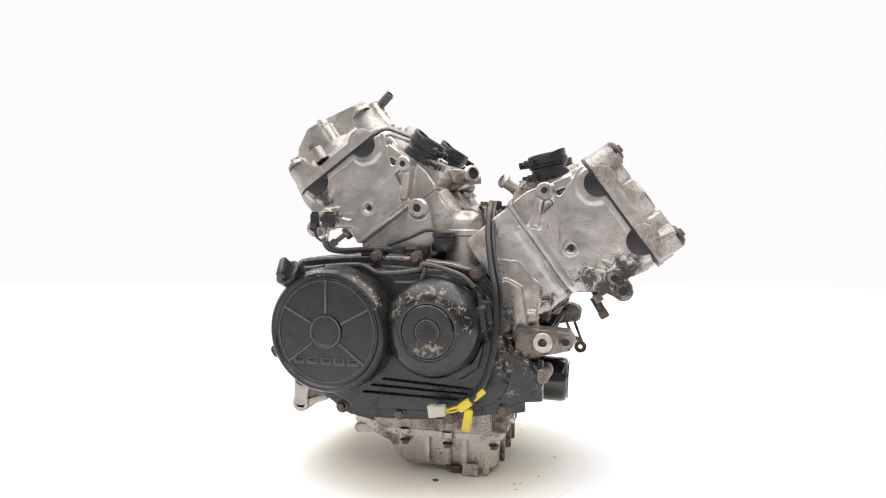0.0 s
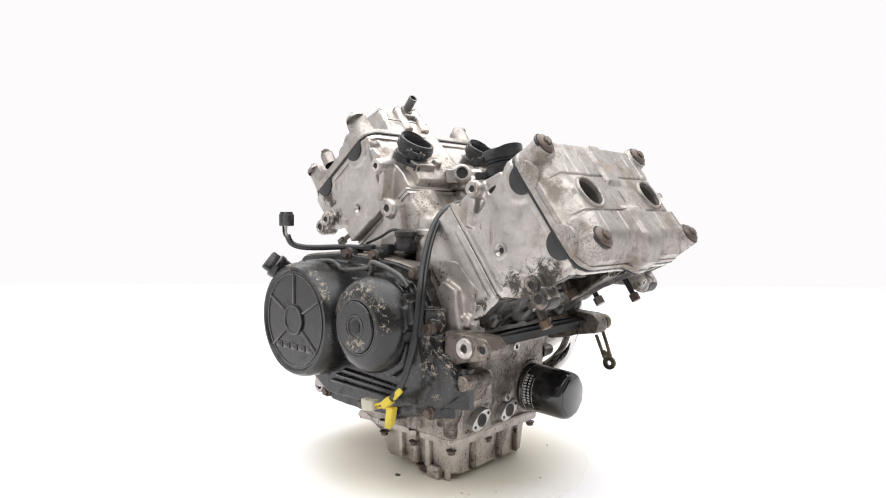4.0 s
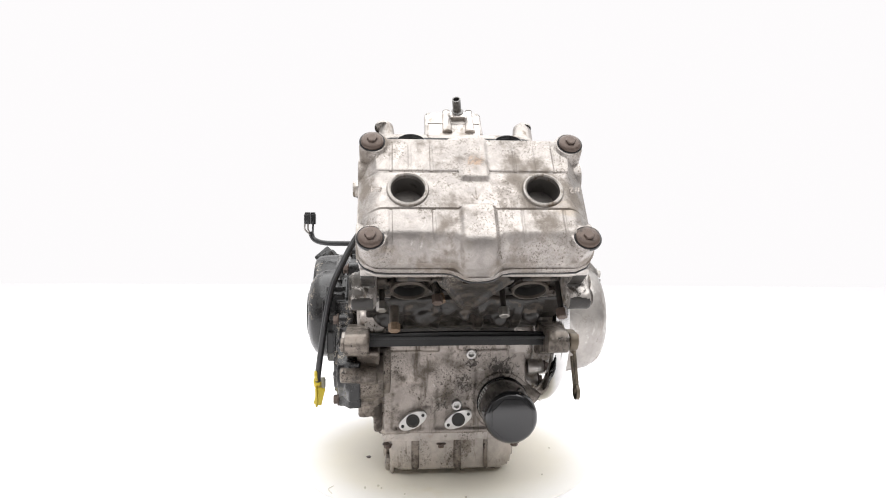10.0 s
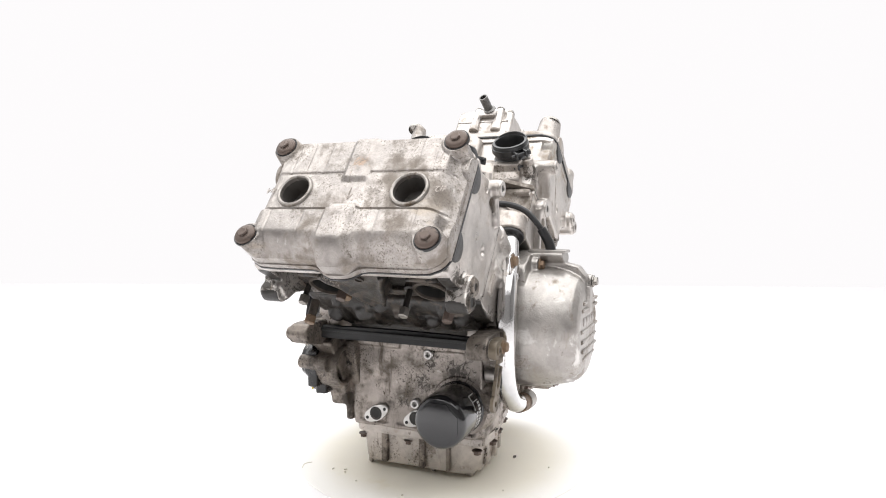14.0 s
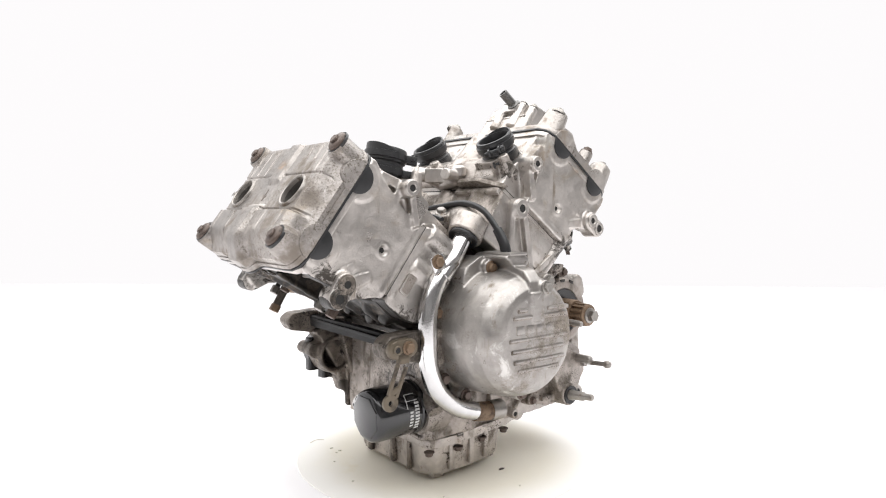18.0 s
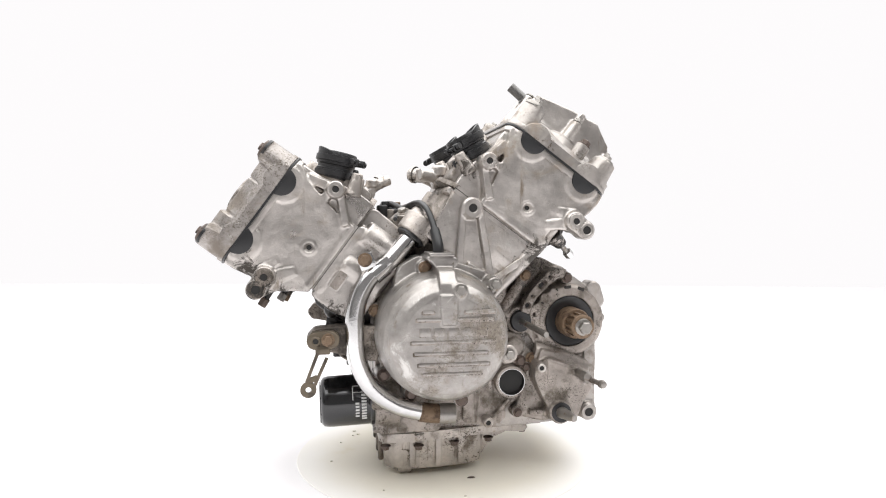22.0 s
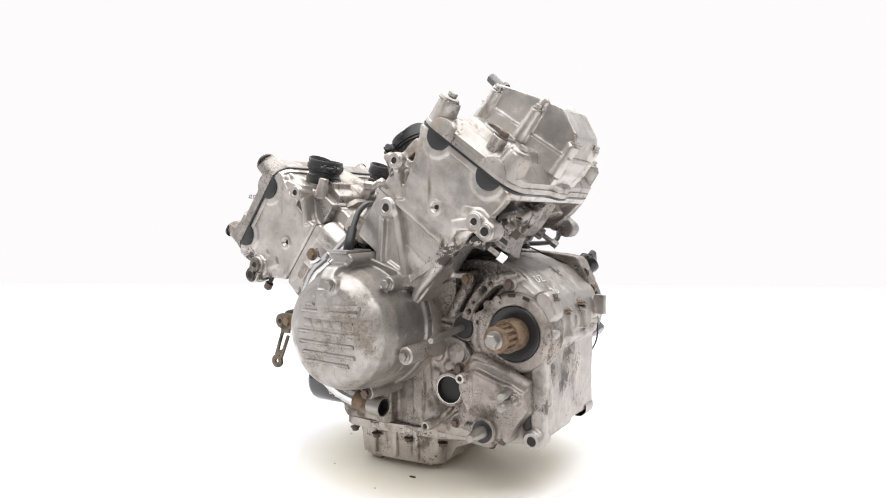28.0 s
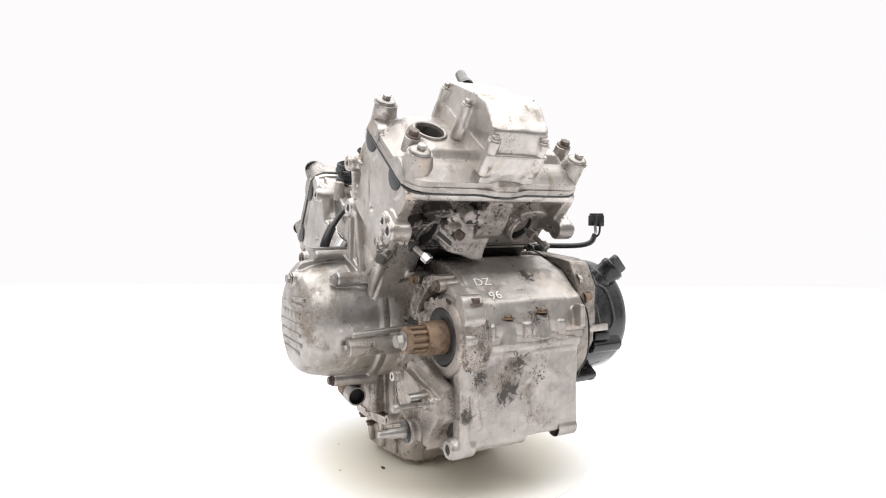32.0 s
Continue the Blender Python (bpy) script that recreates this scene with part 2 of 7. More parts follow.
# flat black that stands in for the shade inside holes
HOLE_SHADE = mat("hole_shade_black", (0.014, 0.013, 0.012), 0.6, 0.0)
FILTER = mat("gloss_black_enamel", (0.012, 0.012, 0.013), 0.16, 0.0, None, 0, 30, None, 0, 60, coat=0.5)
YELLOW = mat("yellow_tape", (0.58, 0.45, 0.035), 0.45, 0.0, (0.4, 0.28, 0.03), 0.1, 60)
WHITE_PLASTIC = mat("off_white_plastic", (0.44, 0.42, 0.33), 0.4)
TAN = mat("tan_coated_bracket", (0.145, 0.118, 0.085), 0.5, 0.4, (0.045, 0.036, 0.028), 0.12, 50)
CHALK = mat("white_marker", (0.85, 0.85, 0.83), 0.7)
MATT_BLACK = mat("matt_black_steel", (0.010, 0.010, 0.010), 0.6, 0.0, (0.03, 0.026, 0.022), 0.06, 60, None, 0, 60, 0.3, 500)
BAKED = mat("oil_baked_casting", (0.072, 0.060, 0.049), 0.4, 0.4, (0.03, 0.025, 0.02), 0.10, 40, None, 0, 60, 0.5, 400, vary=0.35, lumps=0.35, mottle=0.4,
            speck=(0.32, 0.28, 0.24), speck_amount=-0.02, pale=(0.24, 0.205, 0.17), pale_amount=0.02)
WELL_STEEL = mat("dull_well_steel", (0.36, 0.335, 0.31), 0.4, 0.8, (0.12, 0.09, 0.065), 0.12, 70, None, 0, 60, 0.2, 600, mottle=0.3)
ALU_EXHAUST = mat("stained_exhaust_side_aluminium", (0.40, 0.365, 0.335), 0.40, 0.7, (0.17, 0.14, 0.11), 0.12, 24, (0.05, 0.042, 0.034), 0.0, 60, 0.45, 450, vary=0.25, lumps=0.25,
                  mottle=0.35, speck=(0.07, 0.06, 0.05), speck_amount=0.10, pale=(0.54, 0.51, 0.475), pale_amount=0.06, patch=(0.035, 0.029, 0.024), patches=OIL + GRIME, patch_soft=0.15, fleck=(0.05, 0.04, 0.032), fleck_amount=0.04)
DARK_NOZZLE = mat("dull_grey_nozzle", (0.16, 0.155, 0.15), 0.4, 0.8, (0.06, 0.05, 0.045), 0.06, 60)
CHIPPED = mat("badly_flaked_black_paint", (0.012, 0.0115, 0.011), 0.3, 0.0, (0.06, 0.05, 0.04), 0.12, 40, (0.24, 0.20, 0.155), 0.055, 95, 0.4, 500, vary=0.3, lumps=0.25,
              fleck=(0.20, 0.165, 0.13), fleck_amount=0.08)
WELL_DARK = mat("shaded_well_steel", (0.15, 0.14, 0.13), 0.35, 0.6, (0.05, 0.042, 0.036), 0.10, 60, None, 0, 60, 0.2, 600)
SMUDGE = mat("table_smudge", (0.70, 0.66, 0.55), 0.6)
FLOOR = mat("white_studio_floor", (0.97, 0.955, 0.963), 0.9, vary=0.002)
TABLE = mat("off_white_turntable_top", (0.93, 0.885, 0.765), 0.5, 0.0, (0.89, 0.83, 0.68), 0.04, 10, vary=0.012, pale_rim=(0.145, 0.208, (0.965, 0.945, 0.90)))


# ---------------------------------------------------------------- mesh tools
def finish(bm, material, name, angle=38):
    bmesh.ops.recalc_face_normals(bm, faces=bm.faces[:])
    me = bpy.data.meshes.new(name)
    bm.to_mesh(me)
    bm.free()
    me.materials.append(material)
    me.polygons.foreach_set("use_smooth", [True] * len(me.polygons))
    me.set_sharp_from_angle(angle=radians(angle))
    return me


ORIGIN = Vector((0, 0, 0))     # where the sub-assembly that is being built has its own origin


def part(name, bm, material, parent, label="", angle=38):
    """Links a bmesh as one mesh object under a thing or a part."""
    for vert in bm.verts:
        vert.co += ORIGIN
    ob = new(name, finish(bm, material, name, angle))
    ob.parent = parent
    if label:
        tagged(ob, label)
    return ob


def poly(pts, r=0.0, n=4):
    """A 2D outline with its corners rounded."""
    if r <= 0:
        return [Vector(p) for p in pts]
    out = []
    k = len(pts)
    for i in range(k):
        p, a, b = Vector(pts[i]), Vector(pts[i - 1]), Vector(pts[(i + 1) % k])
        u, v = (a - p), (b - p)
        lu, lv = u.length, v.length
        u, v = u / lu, v / lv
        ang = max(0.05, u.angle(v))
        d = min(r / math.tan(ang / 2), 0.48 * lu, 0.48 * lv)
        s, e = p + u * d, p + v * d
        for j in range(n + 1):
            t = j / n
            out.append(s * (1 - t) ** 2 + p * 2 * t * (1 - t) + e * t * t)
    return out


def prism(bm, pts, at, d0, d1, bev=0.0, seg=2, taper=0.0):
    """Extrudes a 2D outline; at(u, v, d) maps it into space. taper: how far the far end shrinks towards its middle."""
    c = sum((Vector(p) for p in pts), Vector((0, 0))) / len(pts)
    v0 = [bm.verts.new(at(p[0], p[1], d0)) for p in pts]
    v1 = []
    for p in pts:
        q = Vector(p)
        if taper:
            q = q - (q - c).normalized() * taper
        v1.append(bm.verts.new(at(q[0], q[1], d1)))
    n = len(pts)
    f0, f1 = bm.faces.new(v0), bm.faces.new(v1)
    for i in range(n):
        bm.faces.new((v0[i], v0[(i + 1) % n], v1[(i + 1) % n], v1[i]))
    if bev:
        edges = list({e for f in (f0, f1) for e in f.edges})
        bmesh.ops.bevel(bm, geom=edges, offset=bev, segments=seg, profile=0.5, affect="EDGES", clamp_overlap=True)
    return bm


def side(x, z, y):
    return (x, y, z)


def front(y, z, x):
    return (x, y, z)


def plan(x, y, z):
    return (x, y, z)


def axes(p, d, up=(0, 0, 1)):
    """A pose at p whose local z runs along d."""
    d = Vector(d).normalized()
    u = Vector(up)
    if abs(d.dot(u.normalized())) > 0.97:
        u = Vector((1, 0, 0))
    x = u.cross(d).normalized()
    y = d.cross(x)
    return Matrix(((x.x, y.x, d.x, p[0]), (x.y, y.y, d.y, p[1]), (x.z, y.z, d.z, p[2]), (0, 0, 0, 1)))


def lathe(bm, prof, p, d, n=24, up=(0, 0, 1)):
    """Turns a profile of (radius, height) about the line through p along d."""
    m = axes(p, d, up)
    rings = []
    for r, h in prof:
        if r < 1e-6:
            rings.append([bm.verts.new(m @ Vector((0, 0, h)))])
        else:
            rings.append([bm.verts.new(m @ Vector((r * math.cos(2 * math.pi * i / n), r * math.sin(2 * math.pi * i / n), h))) for i in range(n)])
    for a, b in zip(rings, rings[1:]):
        for i in range(n):
            j = (i + 1) % n
            if len(a) == 1 and len(b) == 1:
                continue
            if len(a) == 1:
                bm.faces.new((a[0], b[i], b[j]))
            elif len(b) == 1:
                bm.faces.new((a[i], a[j], b[0]))
            else:
                bm.faces.new((a[i], a[j], b[j], b[i]))
    return bm


def curve_points(pts, steps=8):
    P = [Vector(p) for p in pts]
    if len(P) < 3:
        return P
    out = []
    for i in range(len(P) - 1):
        p0, p1, p2, p3 = P[max(i - 1, 0)], P[i], P[i + 1], P[min(i + 2, len(P) - 1)]
        for k in range(steps):
            t = k / steps
            out.append(0.5 * (2 * p1 + (p2 - p0) * t + (2 * p0 - 5 * p1 + 4 * p2 - p3) * t * t + (3 * p1 - p0 - 3 * p2 + p3) * t ** 3))
    out.append(P[-1])
    return out


def tube(bm, pts, r, n=12, steps=8, hollow=0.0, scale=None):
    """A round tube along a smooth line; hollow: its wall, for open ends. scale: a function of the way along (0 to 1)."""
    P = curve_points(pts, steps)
    rings, prev = [], None
    for i, p in enumerate(P):
        d = (P[min(i + 1, len(P) - 1)] - P[max(i - 1, 0)]).normalized()
        if prev is None:
            x = d.orthogonal().normalized()
        else:
            x = (prev - d * prev.dot(d)).normalized()
        prev = x
        y = d.cross(x)
        rr = r * (scale(i / (len(P) - 1)) if scale else 1)
        rings.append([bm.verts.new(p + (x * math.cos(2 * math.pi * k / n) + y * math.sin(2 * math.pi * k / n)) * rr) for k in range(n)])
    for a, b in zip(rings, rings[1:]):
        for k in range(n):
            j = (k + 1) % n
            bm.faces.new((a[k], a[j], b[j], b[k]))
    for ring, (p, q) in ((rings[0], (P[0], P[1])), (rings[-1], (P[-1], P[-2]))):
        if hollow:
            inner = [bm.verts.new(p + (v.co - p) * (1 - hollow / r)) for v in ring]
            deep = [bm.verts.new(v.co + (q - p).normalized() * r * 1.6) for v in inner]
            for k in range(n):
                j = (k + 1) % n
                bm.faces.new((ring[k], ring[j], inner[j], inner[k]))
                bm.faces.new((inner[k], inner[j], deep[j], deep[k]))
            bm.faces.new(deep)
        else:
            bm.faces.new(ring)
    return bm


def box(bm, c, s, bev=0.002, m=None, seg=2):
    """A bevelled block of size s about c, turned by the 3 x 3 matrix m."""
    t = Matrix.Translation(c)
    if m is not None:
        t = t @ m.to_4x4()
    made = bmesh.ops.create_cube(bm, size=1.0, matrix=t @ Matrix.Diagonal((*s, 1)))
    if bev:
        vs = set(made["verts"])
        bmesh.ops.bevel(bm, geom=[e for e in bm.edges if e.verts[0] in vs and e.verts[1] in vs], offset=bev, segments=seg, profile=0.5,
                        affect="EDGES", clamp_overlap=True)
    return bm


def sheet(bm, nu, nv, top, base):
    """A raised skin over a grid: top(u, v) gives its points, base(u, v) those of the rim's foot; u and v run from -1 to 1."""
    V = [[bm.verts.new(top(2 * i / nu - 1, 2 * j / nv - 1)) for j in range(nv + 1)] for i in range(nu + 1)]
    for i in range(nu):
        for j in range(nv):
            bm.faces.new((V[i][j], V[i + 1][j], V[i + 1][j + 1], V[i][j + 1]))
    rim = [(i, 0) for i in range(nu)] + [(nu, j) for j in range(nv)] + [(i, nv) for i in range(nu, 0, -1)] + [(0, j) for j in range(nv, 0, -1)]
    foot = [bm.verts.new(base(2 * i / nu - 1, 2 * j / nv - 1)) for i, j in rim]
    for k in range(len(rim)):
        l = (k + 1) % len(rim)
        a, b = V[rim[k][0]][rim[k][1]], V[rim[l][0]][rim[l][1]]
        bm.faces.new((a, b, foot[l], foot[k]))
    bm.faces.new(foot)
    return bm


def step(lo, hi, x):
    t = min(1.0, max(0.0, (x - lo) / (hi - lo)))
    return t * t * (3 - 2 * t)


def cast(bm, voxel=0.0015, rounds=5, uneven=0.0006):
    """One casting out of overlapping solids: joined, with fillets where they meet, rounded edges and the slight unevenness of sand casting."""
    bmesh.ops.remove_doubles(bm, verts=bm.verts[:], dist=1e-6)
    bmesh.ops.recalc_face_normals(bm, faces=bm.faces[:])
    raw = bpy.data.meshes.new("raw")
    bm.to_mesh(raw)
    bm.free()
    tmp = bpy.data.objects.new("raw", raw)
    scene.collection.objects.link(tmp)
    mod = tmp.modifiers.new("join", "REMESH")
    mod.mode, mod.voxel_size, mod.adaptivity = "VOXEL", voxel, 0.0
    soft_ = tmp.modifiers.new("fillet", "SMOOTH")
    soft_.factor, soft_.iterations = 0.5, rounds
    me = bpy.data.meshes.new_from_object(tmp.evaluated_get(bpy.context.evaluated_depsgraph_get()))
    bpy.data.objects.remove(tmp)
    bpy.data.meshes.remove(raw)
    out = bmesh.new()
    out.from_mesh(me)
    bpy.data.meshes.remove(me)
    if uneven:
        out.normal_update()
        for q in out.verts:
            q.co += q.normal * (noise.noise(q.co * 42.0) + 0.5 * noise.noise(q.co * 95.0)) * uneven
    return out


def dent(bm, p, d, r, depth, rim=0.0, flat=0.3):
    """A conical hollow sunk into a casting at p, which faces d, with a slightly raised rim."""
    p, d = Vector(p), Vector(d).normalized()
    for q in bm.verts:
        w = q.co - p
        h = w.dot(d)
        if abs(h) < 0.006:
            t = (w - d * h).length / r
            if t < 1.5:
                q.co += d * (rim * step(1.5, 1.15, t) - (depth + rim) * step(1.0, flat, t))


def post_solid(bm, p, d, r, length, flare=0.0, n=20):
    """A closed round post that ends at p, facing d, to be joined into a casting."""
    return lathe(bm, [(0, -length), (r + flare, -length), (r + flare * 0.4, -length * 0.6), (r, -length * 0.3), (r, -0.001), (r - 0.001, 0), (0, 0)], p, d, n)


def leg(bm, at, p, q, r0, r1, d0, d1):
    """A tapering web between two points of the plane that at() spans."""
    p, q = Vector(p), Vector(q)
    u = (q - p).normalized()
    n = Vector((-u.y, u.x))
    return prism(bm, [p + n * r0, p - n * r0, q - n * r1, q + n * r1], at, d0, d1)


SHARED = {}


def bolt(parent, p, d, r=0.006, h=0.006, material=None, name="bolt", label="", washer=True):
    """A hexagon head on its flange; alike bolts share one mesh."""
    material = material or STEEL
    key = (name, round(r, 4), round(h, 4), material.name, washer)
    if key not in SHARED:
        bm = bmesh.new()
        if washer:
            lathe(bm, [(0, 0), (r * 1.35, 0), (r * 1.35, h * 0.2), (r * 1.1, h * 0.3), (0, h * 0.3)], (0, 0, 0), (0, 0, 1), 16)
        pts = [(r * math.cos(math.pi * k / 3), r * math.sin(math.pi * k / 3)) for k in range(6)]
        prism(bm, pts, lambda u, v, w: (u, v, w), 0.0, h, r * 0.12, 1)
        SHARED[key] = finish(bm, material, name, 30)
    ob = new(name, SHARED[key])
    ob.parent = parent
    ob.matrix_local = axes(Vector(p) + ORIGIN, d)
    if label:
        tagged(ob, label)
    return ob


def boss(bm, p, d, r, length, hole=0.0, depth=0.0, n=20, flare=0.0):
    """A cast cylinder that ends at p, facing d, with a hole bored into it."""
    prof = [(r + flare, -length), (r + flare * 0.3, -length * 0.6), (r, -length * 0.3), (r, -0.0012), (r - 0.0012, 0)]
    if hole:
        dd = depth or length * 0.8
        prof += [(hole + 0.001, 0), (hole, -0.001), (hole, -dd), (0, -dd)]
    else:
        prof += [(0, 0)]
    return lathe(bm, prof, p, d, n)


# ---------------------------------------------------------------- the studio
floor_bm = bmesh.new()
box(floor_bm, (0.375, 0.0, -0.027), (5.45, 6.4, 0.05), 0.0)
studio_floor = new("floor", finish(floor_bm, FLOOR, "floor"))
tagged(studio_floor, "plain white studio floor under the turntable", "floor", kind="structure")

# grey panels added outside the view, to darken what the metal reflects
SHADE_PANEL = mat("grey_shade_panel", (0.30, 0.295, 0.29), 0.8, vary=0.04)
for name, pts in (("shade_panel_back", [(3.0, -3.2), (3.0, 3.2), (3.1, 3.2), (3.1, -3.2)]), ("shade_panel_right", [(-0.3, 3.1), (3.0, 3.1), (3.0, 3.2), (-0.3, 3.2)]),
                  ("shade_panel_left", [(1.2, -3.2), (3.0, -3.2), (3.0, -3.1), (1.2, -3.1)])):
    bm = bmesh.new()
    prism(bm, pts, plan, -0.002, 2.6)
    ob = new(name, finish(bm, SHADE_PANEL, name))
    tagged(ob, "unseen grey panel added to darken reflections", "wall", kind="structure")

turntable = new("turntable")
tagged(turntable, "round off-white turntable top with scuffs under the engine", "turntable")
bm = bmesh.new()
lathe(bm, [(0, -0.0015), (0.2135, -0.0015), (0.214, -0.001), (0.2132, 0.0), (0, 0.0)], (0, 0, 0), (0, 0, 1), 96)
part("turntable_top", bm, TABLE, turntable)

# ---------------------------------------------------------------- the engine
engine = new("motorcycle_engine")
tagged(engine, "dirty used V4 motorcycle engine with black clutch cover", "engine")

CRANK = Vector((0.031, 0.0, 0.209))
LEAN = radians(36.0)


def split_faces(ob, material, test):
    """Gives the faces of a mesh for which test(centre, normal) holds a further material: old oil, soot, and dark
    painted into gaps.
    """
    ob.data.materials.append(material)
    for p in ob.data.polygons:
        if test(p.center, p.normal):
            p.material_index = len(ob.data.materials) - 1
    return ob


def lug(bm, at, u0, w0, u1, w1, r, d0, d1, hole=0.0, bev=0.002):
    """A plate with two round ends, in the plane that at() spans."""
    d = Vector((u1 - u0, w1 - w0))
    ang = math.atan2(d.y, d.x)
    pts = [(u1 + r * math.cos(ang + radians(k)), w1 + r * math.sin(ang + radians(k))) for k in range(-90, 91, 18)]
    pts += [(u0 + r * math.cos(ang + radians(k)), w0 + r * math.sin(ang + radians(k))) for k in range(90, 271, 18)]
    return prism(bm, pts, at, d0, d1, bev)


def hole(parent, p, d, r, rim=0.0, material=None, depth=0.004):
    """A black disc painted for the shade of a bore, inside a raised bright rim."""
    bm = bmesh.new()
    rr = rim or r * 1.5
    lathe(bm, [(rr, -0.002), (rr, 0.0012), (rr - 0.0008, 0.002), (r + 0.0008, 0.002), (r, 0.0012), (r, 0.0005)], p, d, 20)
    ring = part("rim", bm, material or ALU, parent)
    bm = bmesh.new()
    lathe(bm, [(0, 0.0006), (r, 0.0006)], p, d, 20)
    part("bore", bm, HOLE_SHADE, ring)
    return ring


# ---------------------------------------------------------------- crankcase
bm = bmesh.new()
prism(bm, poly([(0.106, 0.060), (0.108, 0.12), (0.110, 0.188), (0.126, 0.215), (0.146, 0.252), (0.122, 0.288), (-0.073, 0.288), (-0.075, 0.060)], 0.010), side, -0.092, 0.085, 0.006)
prism(bm, poly([(0.122, 0.284), (0.094, 0.330), (0.065, 0.326), (0.03, 0.340), (-0.035, 0.326), (-0.070, 0.284)], 0.010), side, -0.050, 0.085, 0.006)
prism(bm, poly([(0.02, 0.064), (0.106, 0.064), (0.109, 0.12), (0.109, 0.190), (0.02, 0.205)], 0.008), side, 0.08, 0.102, 0.005)
for y, w, z0, z1 in ((-0.082, 0.010, 0.07, 0.185), (-0.020, 0.006, 0.10, 0.18), (0.030, 0.008, 0.075, 0.155), (-0.028, 0.014, 0.068, 0.098)):
    box(bm, (0.1050, y, (z0 + z1) / 2), (0.009, w, z1 - z0), 0.0)
for y, w, h in ((-0.06, 0.09, 0.016), (0.045, 0.07, 0.014)):
    box(bm, (0.107, y, 0.183), (0.014, w, h), 0.0)
box(bm, (0.1040, 0.004, 0.0665), (0.012, 0.180, 0.006), 0.0)
bm = cast(bm, 0.0018, 4, 0.0012)
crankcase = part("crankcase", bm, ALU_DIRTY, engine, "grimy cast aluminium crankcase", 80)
# black high on the front: old oil, with the cavity's darkness painted in
split_faces(crankcase, SOOT_AND_SHADE, lambda c, n: c.z + 0.006 * noise.noise(c * 70) > 0.194 and c.x > 0.09 and abs(n.y) < 0.9)

# gearbox housing behind, in two halves with a seam between them
bm = bmesh.new()
prism(bm, poly([(-0.05, 0.206), (-0.05, 0.296), (-0.112, 0.297), (-0.160, 0.281), (-0.196, 0.250), (-0.206, 0.225), (-0.206, 0.205)], 0.012), side, -0.094, 0.064, 0.003)
prism(bm, poly([(-0.158, 0.206), (-0.158, 0.278), (-0.196, 0.250), (-0.206, 0.225), (-0.206, 0.205)], 0.008), side, 0.05, 0.085, 0.003)
lug(bm, side, -0.205, 0.234, -0.198, 0.252, 0.010, 0.060, 0.088)
lug(bm, side, -0.208, 0.210, -0.19, 0.210, 0.008, 0.070, 0.087)
box(bm, (-0.212, -0.079, 0.229), (0.016, 0.008, 0.028), 0.0)
for y, z in ((0.073, 0.254), (0.023, 0.234), (-0.028, 0.239)):
    post_solid(bm, (-0.199, y, z - 0.006), (0, 0, 1), 0.0105, 0.030, 0.004)
for y in (0.050, -0.003, -0.055):
    box(bm, (-0.2040, y, 0.214), (0.010, 0.012, 0.018), 0.0)
bm = cast(bm, 0.0016, 5, 0.0009)
upper_gearbox = part("gearbox_housing", bm, ALU_GEARBOX, engine, "stained aluminium gearbox housing", 80)
bm = bmesh.new()
prism(bm, poly([(-0.05, 0.2035), (-0.206, 0.2035), (-0.2055, 0.192), (-0.199, 0.184), (-0.200, 0.078), (-0.190, 0.070), (-0.12, 0.062), (-0.05, 0.060)], 0.008),
      side, -0.010, 0.085, 0.005)
# on the clutch flank the case ends higher, behind a thin rear plate
prism(bm, poly([(-0.05, 0.2030), (-0.2055, 0.2030), (-0.205, 0.192), (-0.1985, 0.184), (-0.1995, 0.080), (-0.180, 0.080), (-0.172, 0.128), (-0.05, 0.115)], 0.005),
      side, -0.088, -0.004, 0.002)
box(bm, (-0.194, 0.082, 0.130), (0.018, 0.012, 0.116), 0.0)
post_solid(bm, (-0.190, 0.0955, 0.079), (0, 1, 0), 0.0128, 0.03, 0.0, 24)
box(bm, (-0.184, 0.078, 0.092), (0.018, 0.018, 0.03), 0.0)
leg(bm, front, (0.078, 0.190), (0.060, 0.100), 0.0050, 0.0030, -0.2025, -0.18)
leg(bm, front, (-0.012, 0.200), (-0.012, 0.150), 0.0030, 0.0020, -0.2015, -0.18)
for y in (0.055, 0.020, -0.040, -0.070):
    box(bm, (-0.2030, y, 0.1965), (0.010, 0.014, 0.012), 0.0)
bm = cast(bm, 0.0016, 5, 0.0010)
lower_gearbox = part("gearbox_housing", bm, ALU_GEARBOX, engine, "stained aluminium gearbox housing", 80)
# seam flange
bm = bmesh.new()
prism(bm, poly([(-0.05, -0.0935), (-0.2050, -0.0935), (-0.2050, 0.0845), (-0.05, 0.0845)], 0.006), plan, 0.2000, 0.2085, 0.0)
part("seam_flange", bm, ALU_GEARBOX, lower_gearbox)
# low lugs
bm = bmesh.new()
boss(bm, (-0.190, 0.0965, 0.079), (0, 1, 0), 0.0120, 0.004, 0.0065, 0.003)
hole(part("mounting_lug", bm, ALU_GEARBOX, lower_gearbox), (-0.190, 0.0965, 0.079), (0, 1, 0), 0.0060, 0.0110, ALU_GEARBOX)
bm = bmesh.new()
boss(bm, (-0.189, -0.088, 0.0825), (0, -1, 0), 0.0125, 0.03, 0.0065, 0.02)
prism(bm, poly([(-0.196, 0.090), (-0.188, 0.125), (-0.180, 0.124), (-0.182, 0.090)], 0.003), side, -0.086, -0.07, 0.002)
prism(bm, poly([(-0.186, 0.086), (-0.150, 0.097), (-0.148, 0.090), (-0.186, 0.076)], 0.003), side, -0.086, -0.076, 0.002)
part("mounting_lug", bm, ALU_GEARBOX, lower_gearbox)
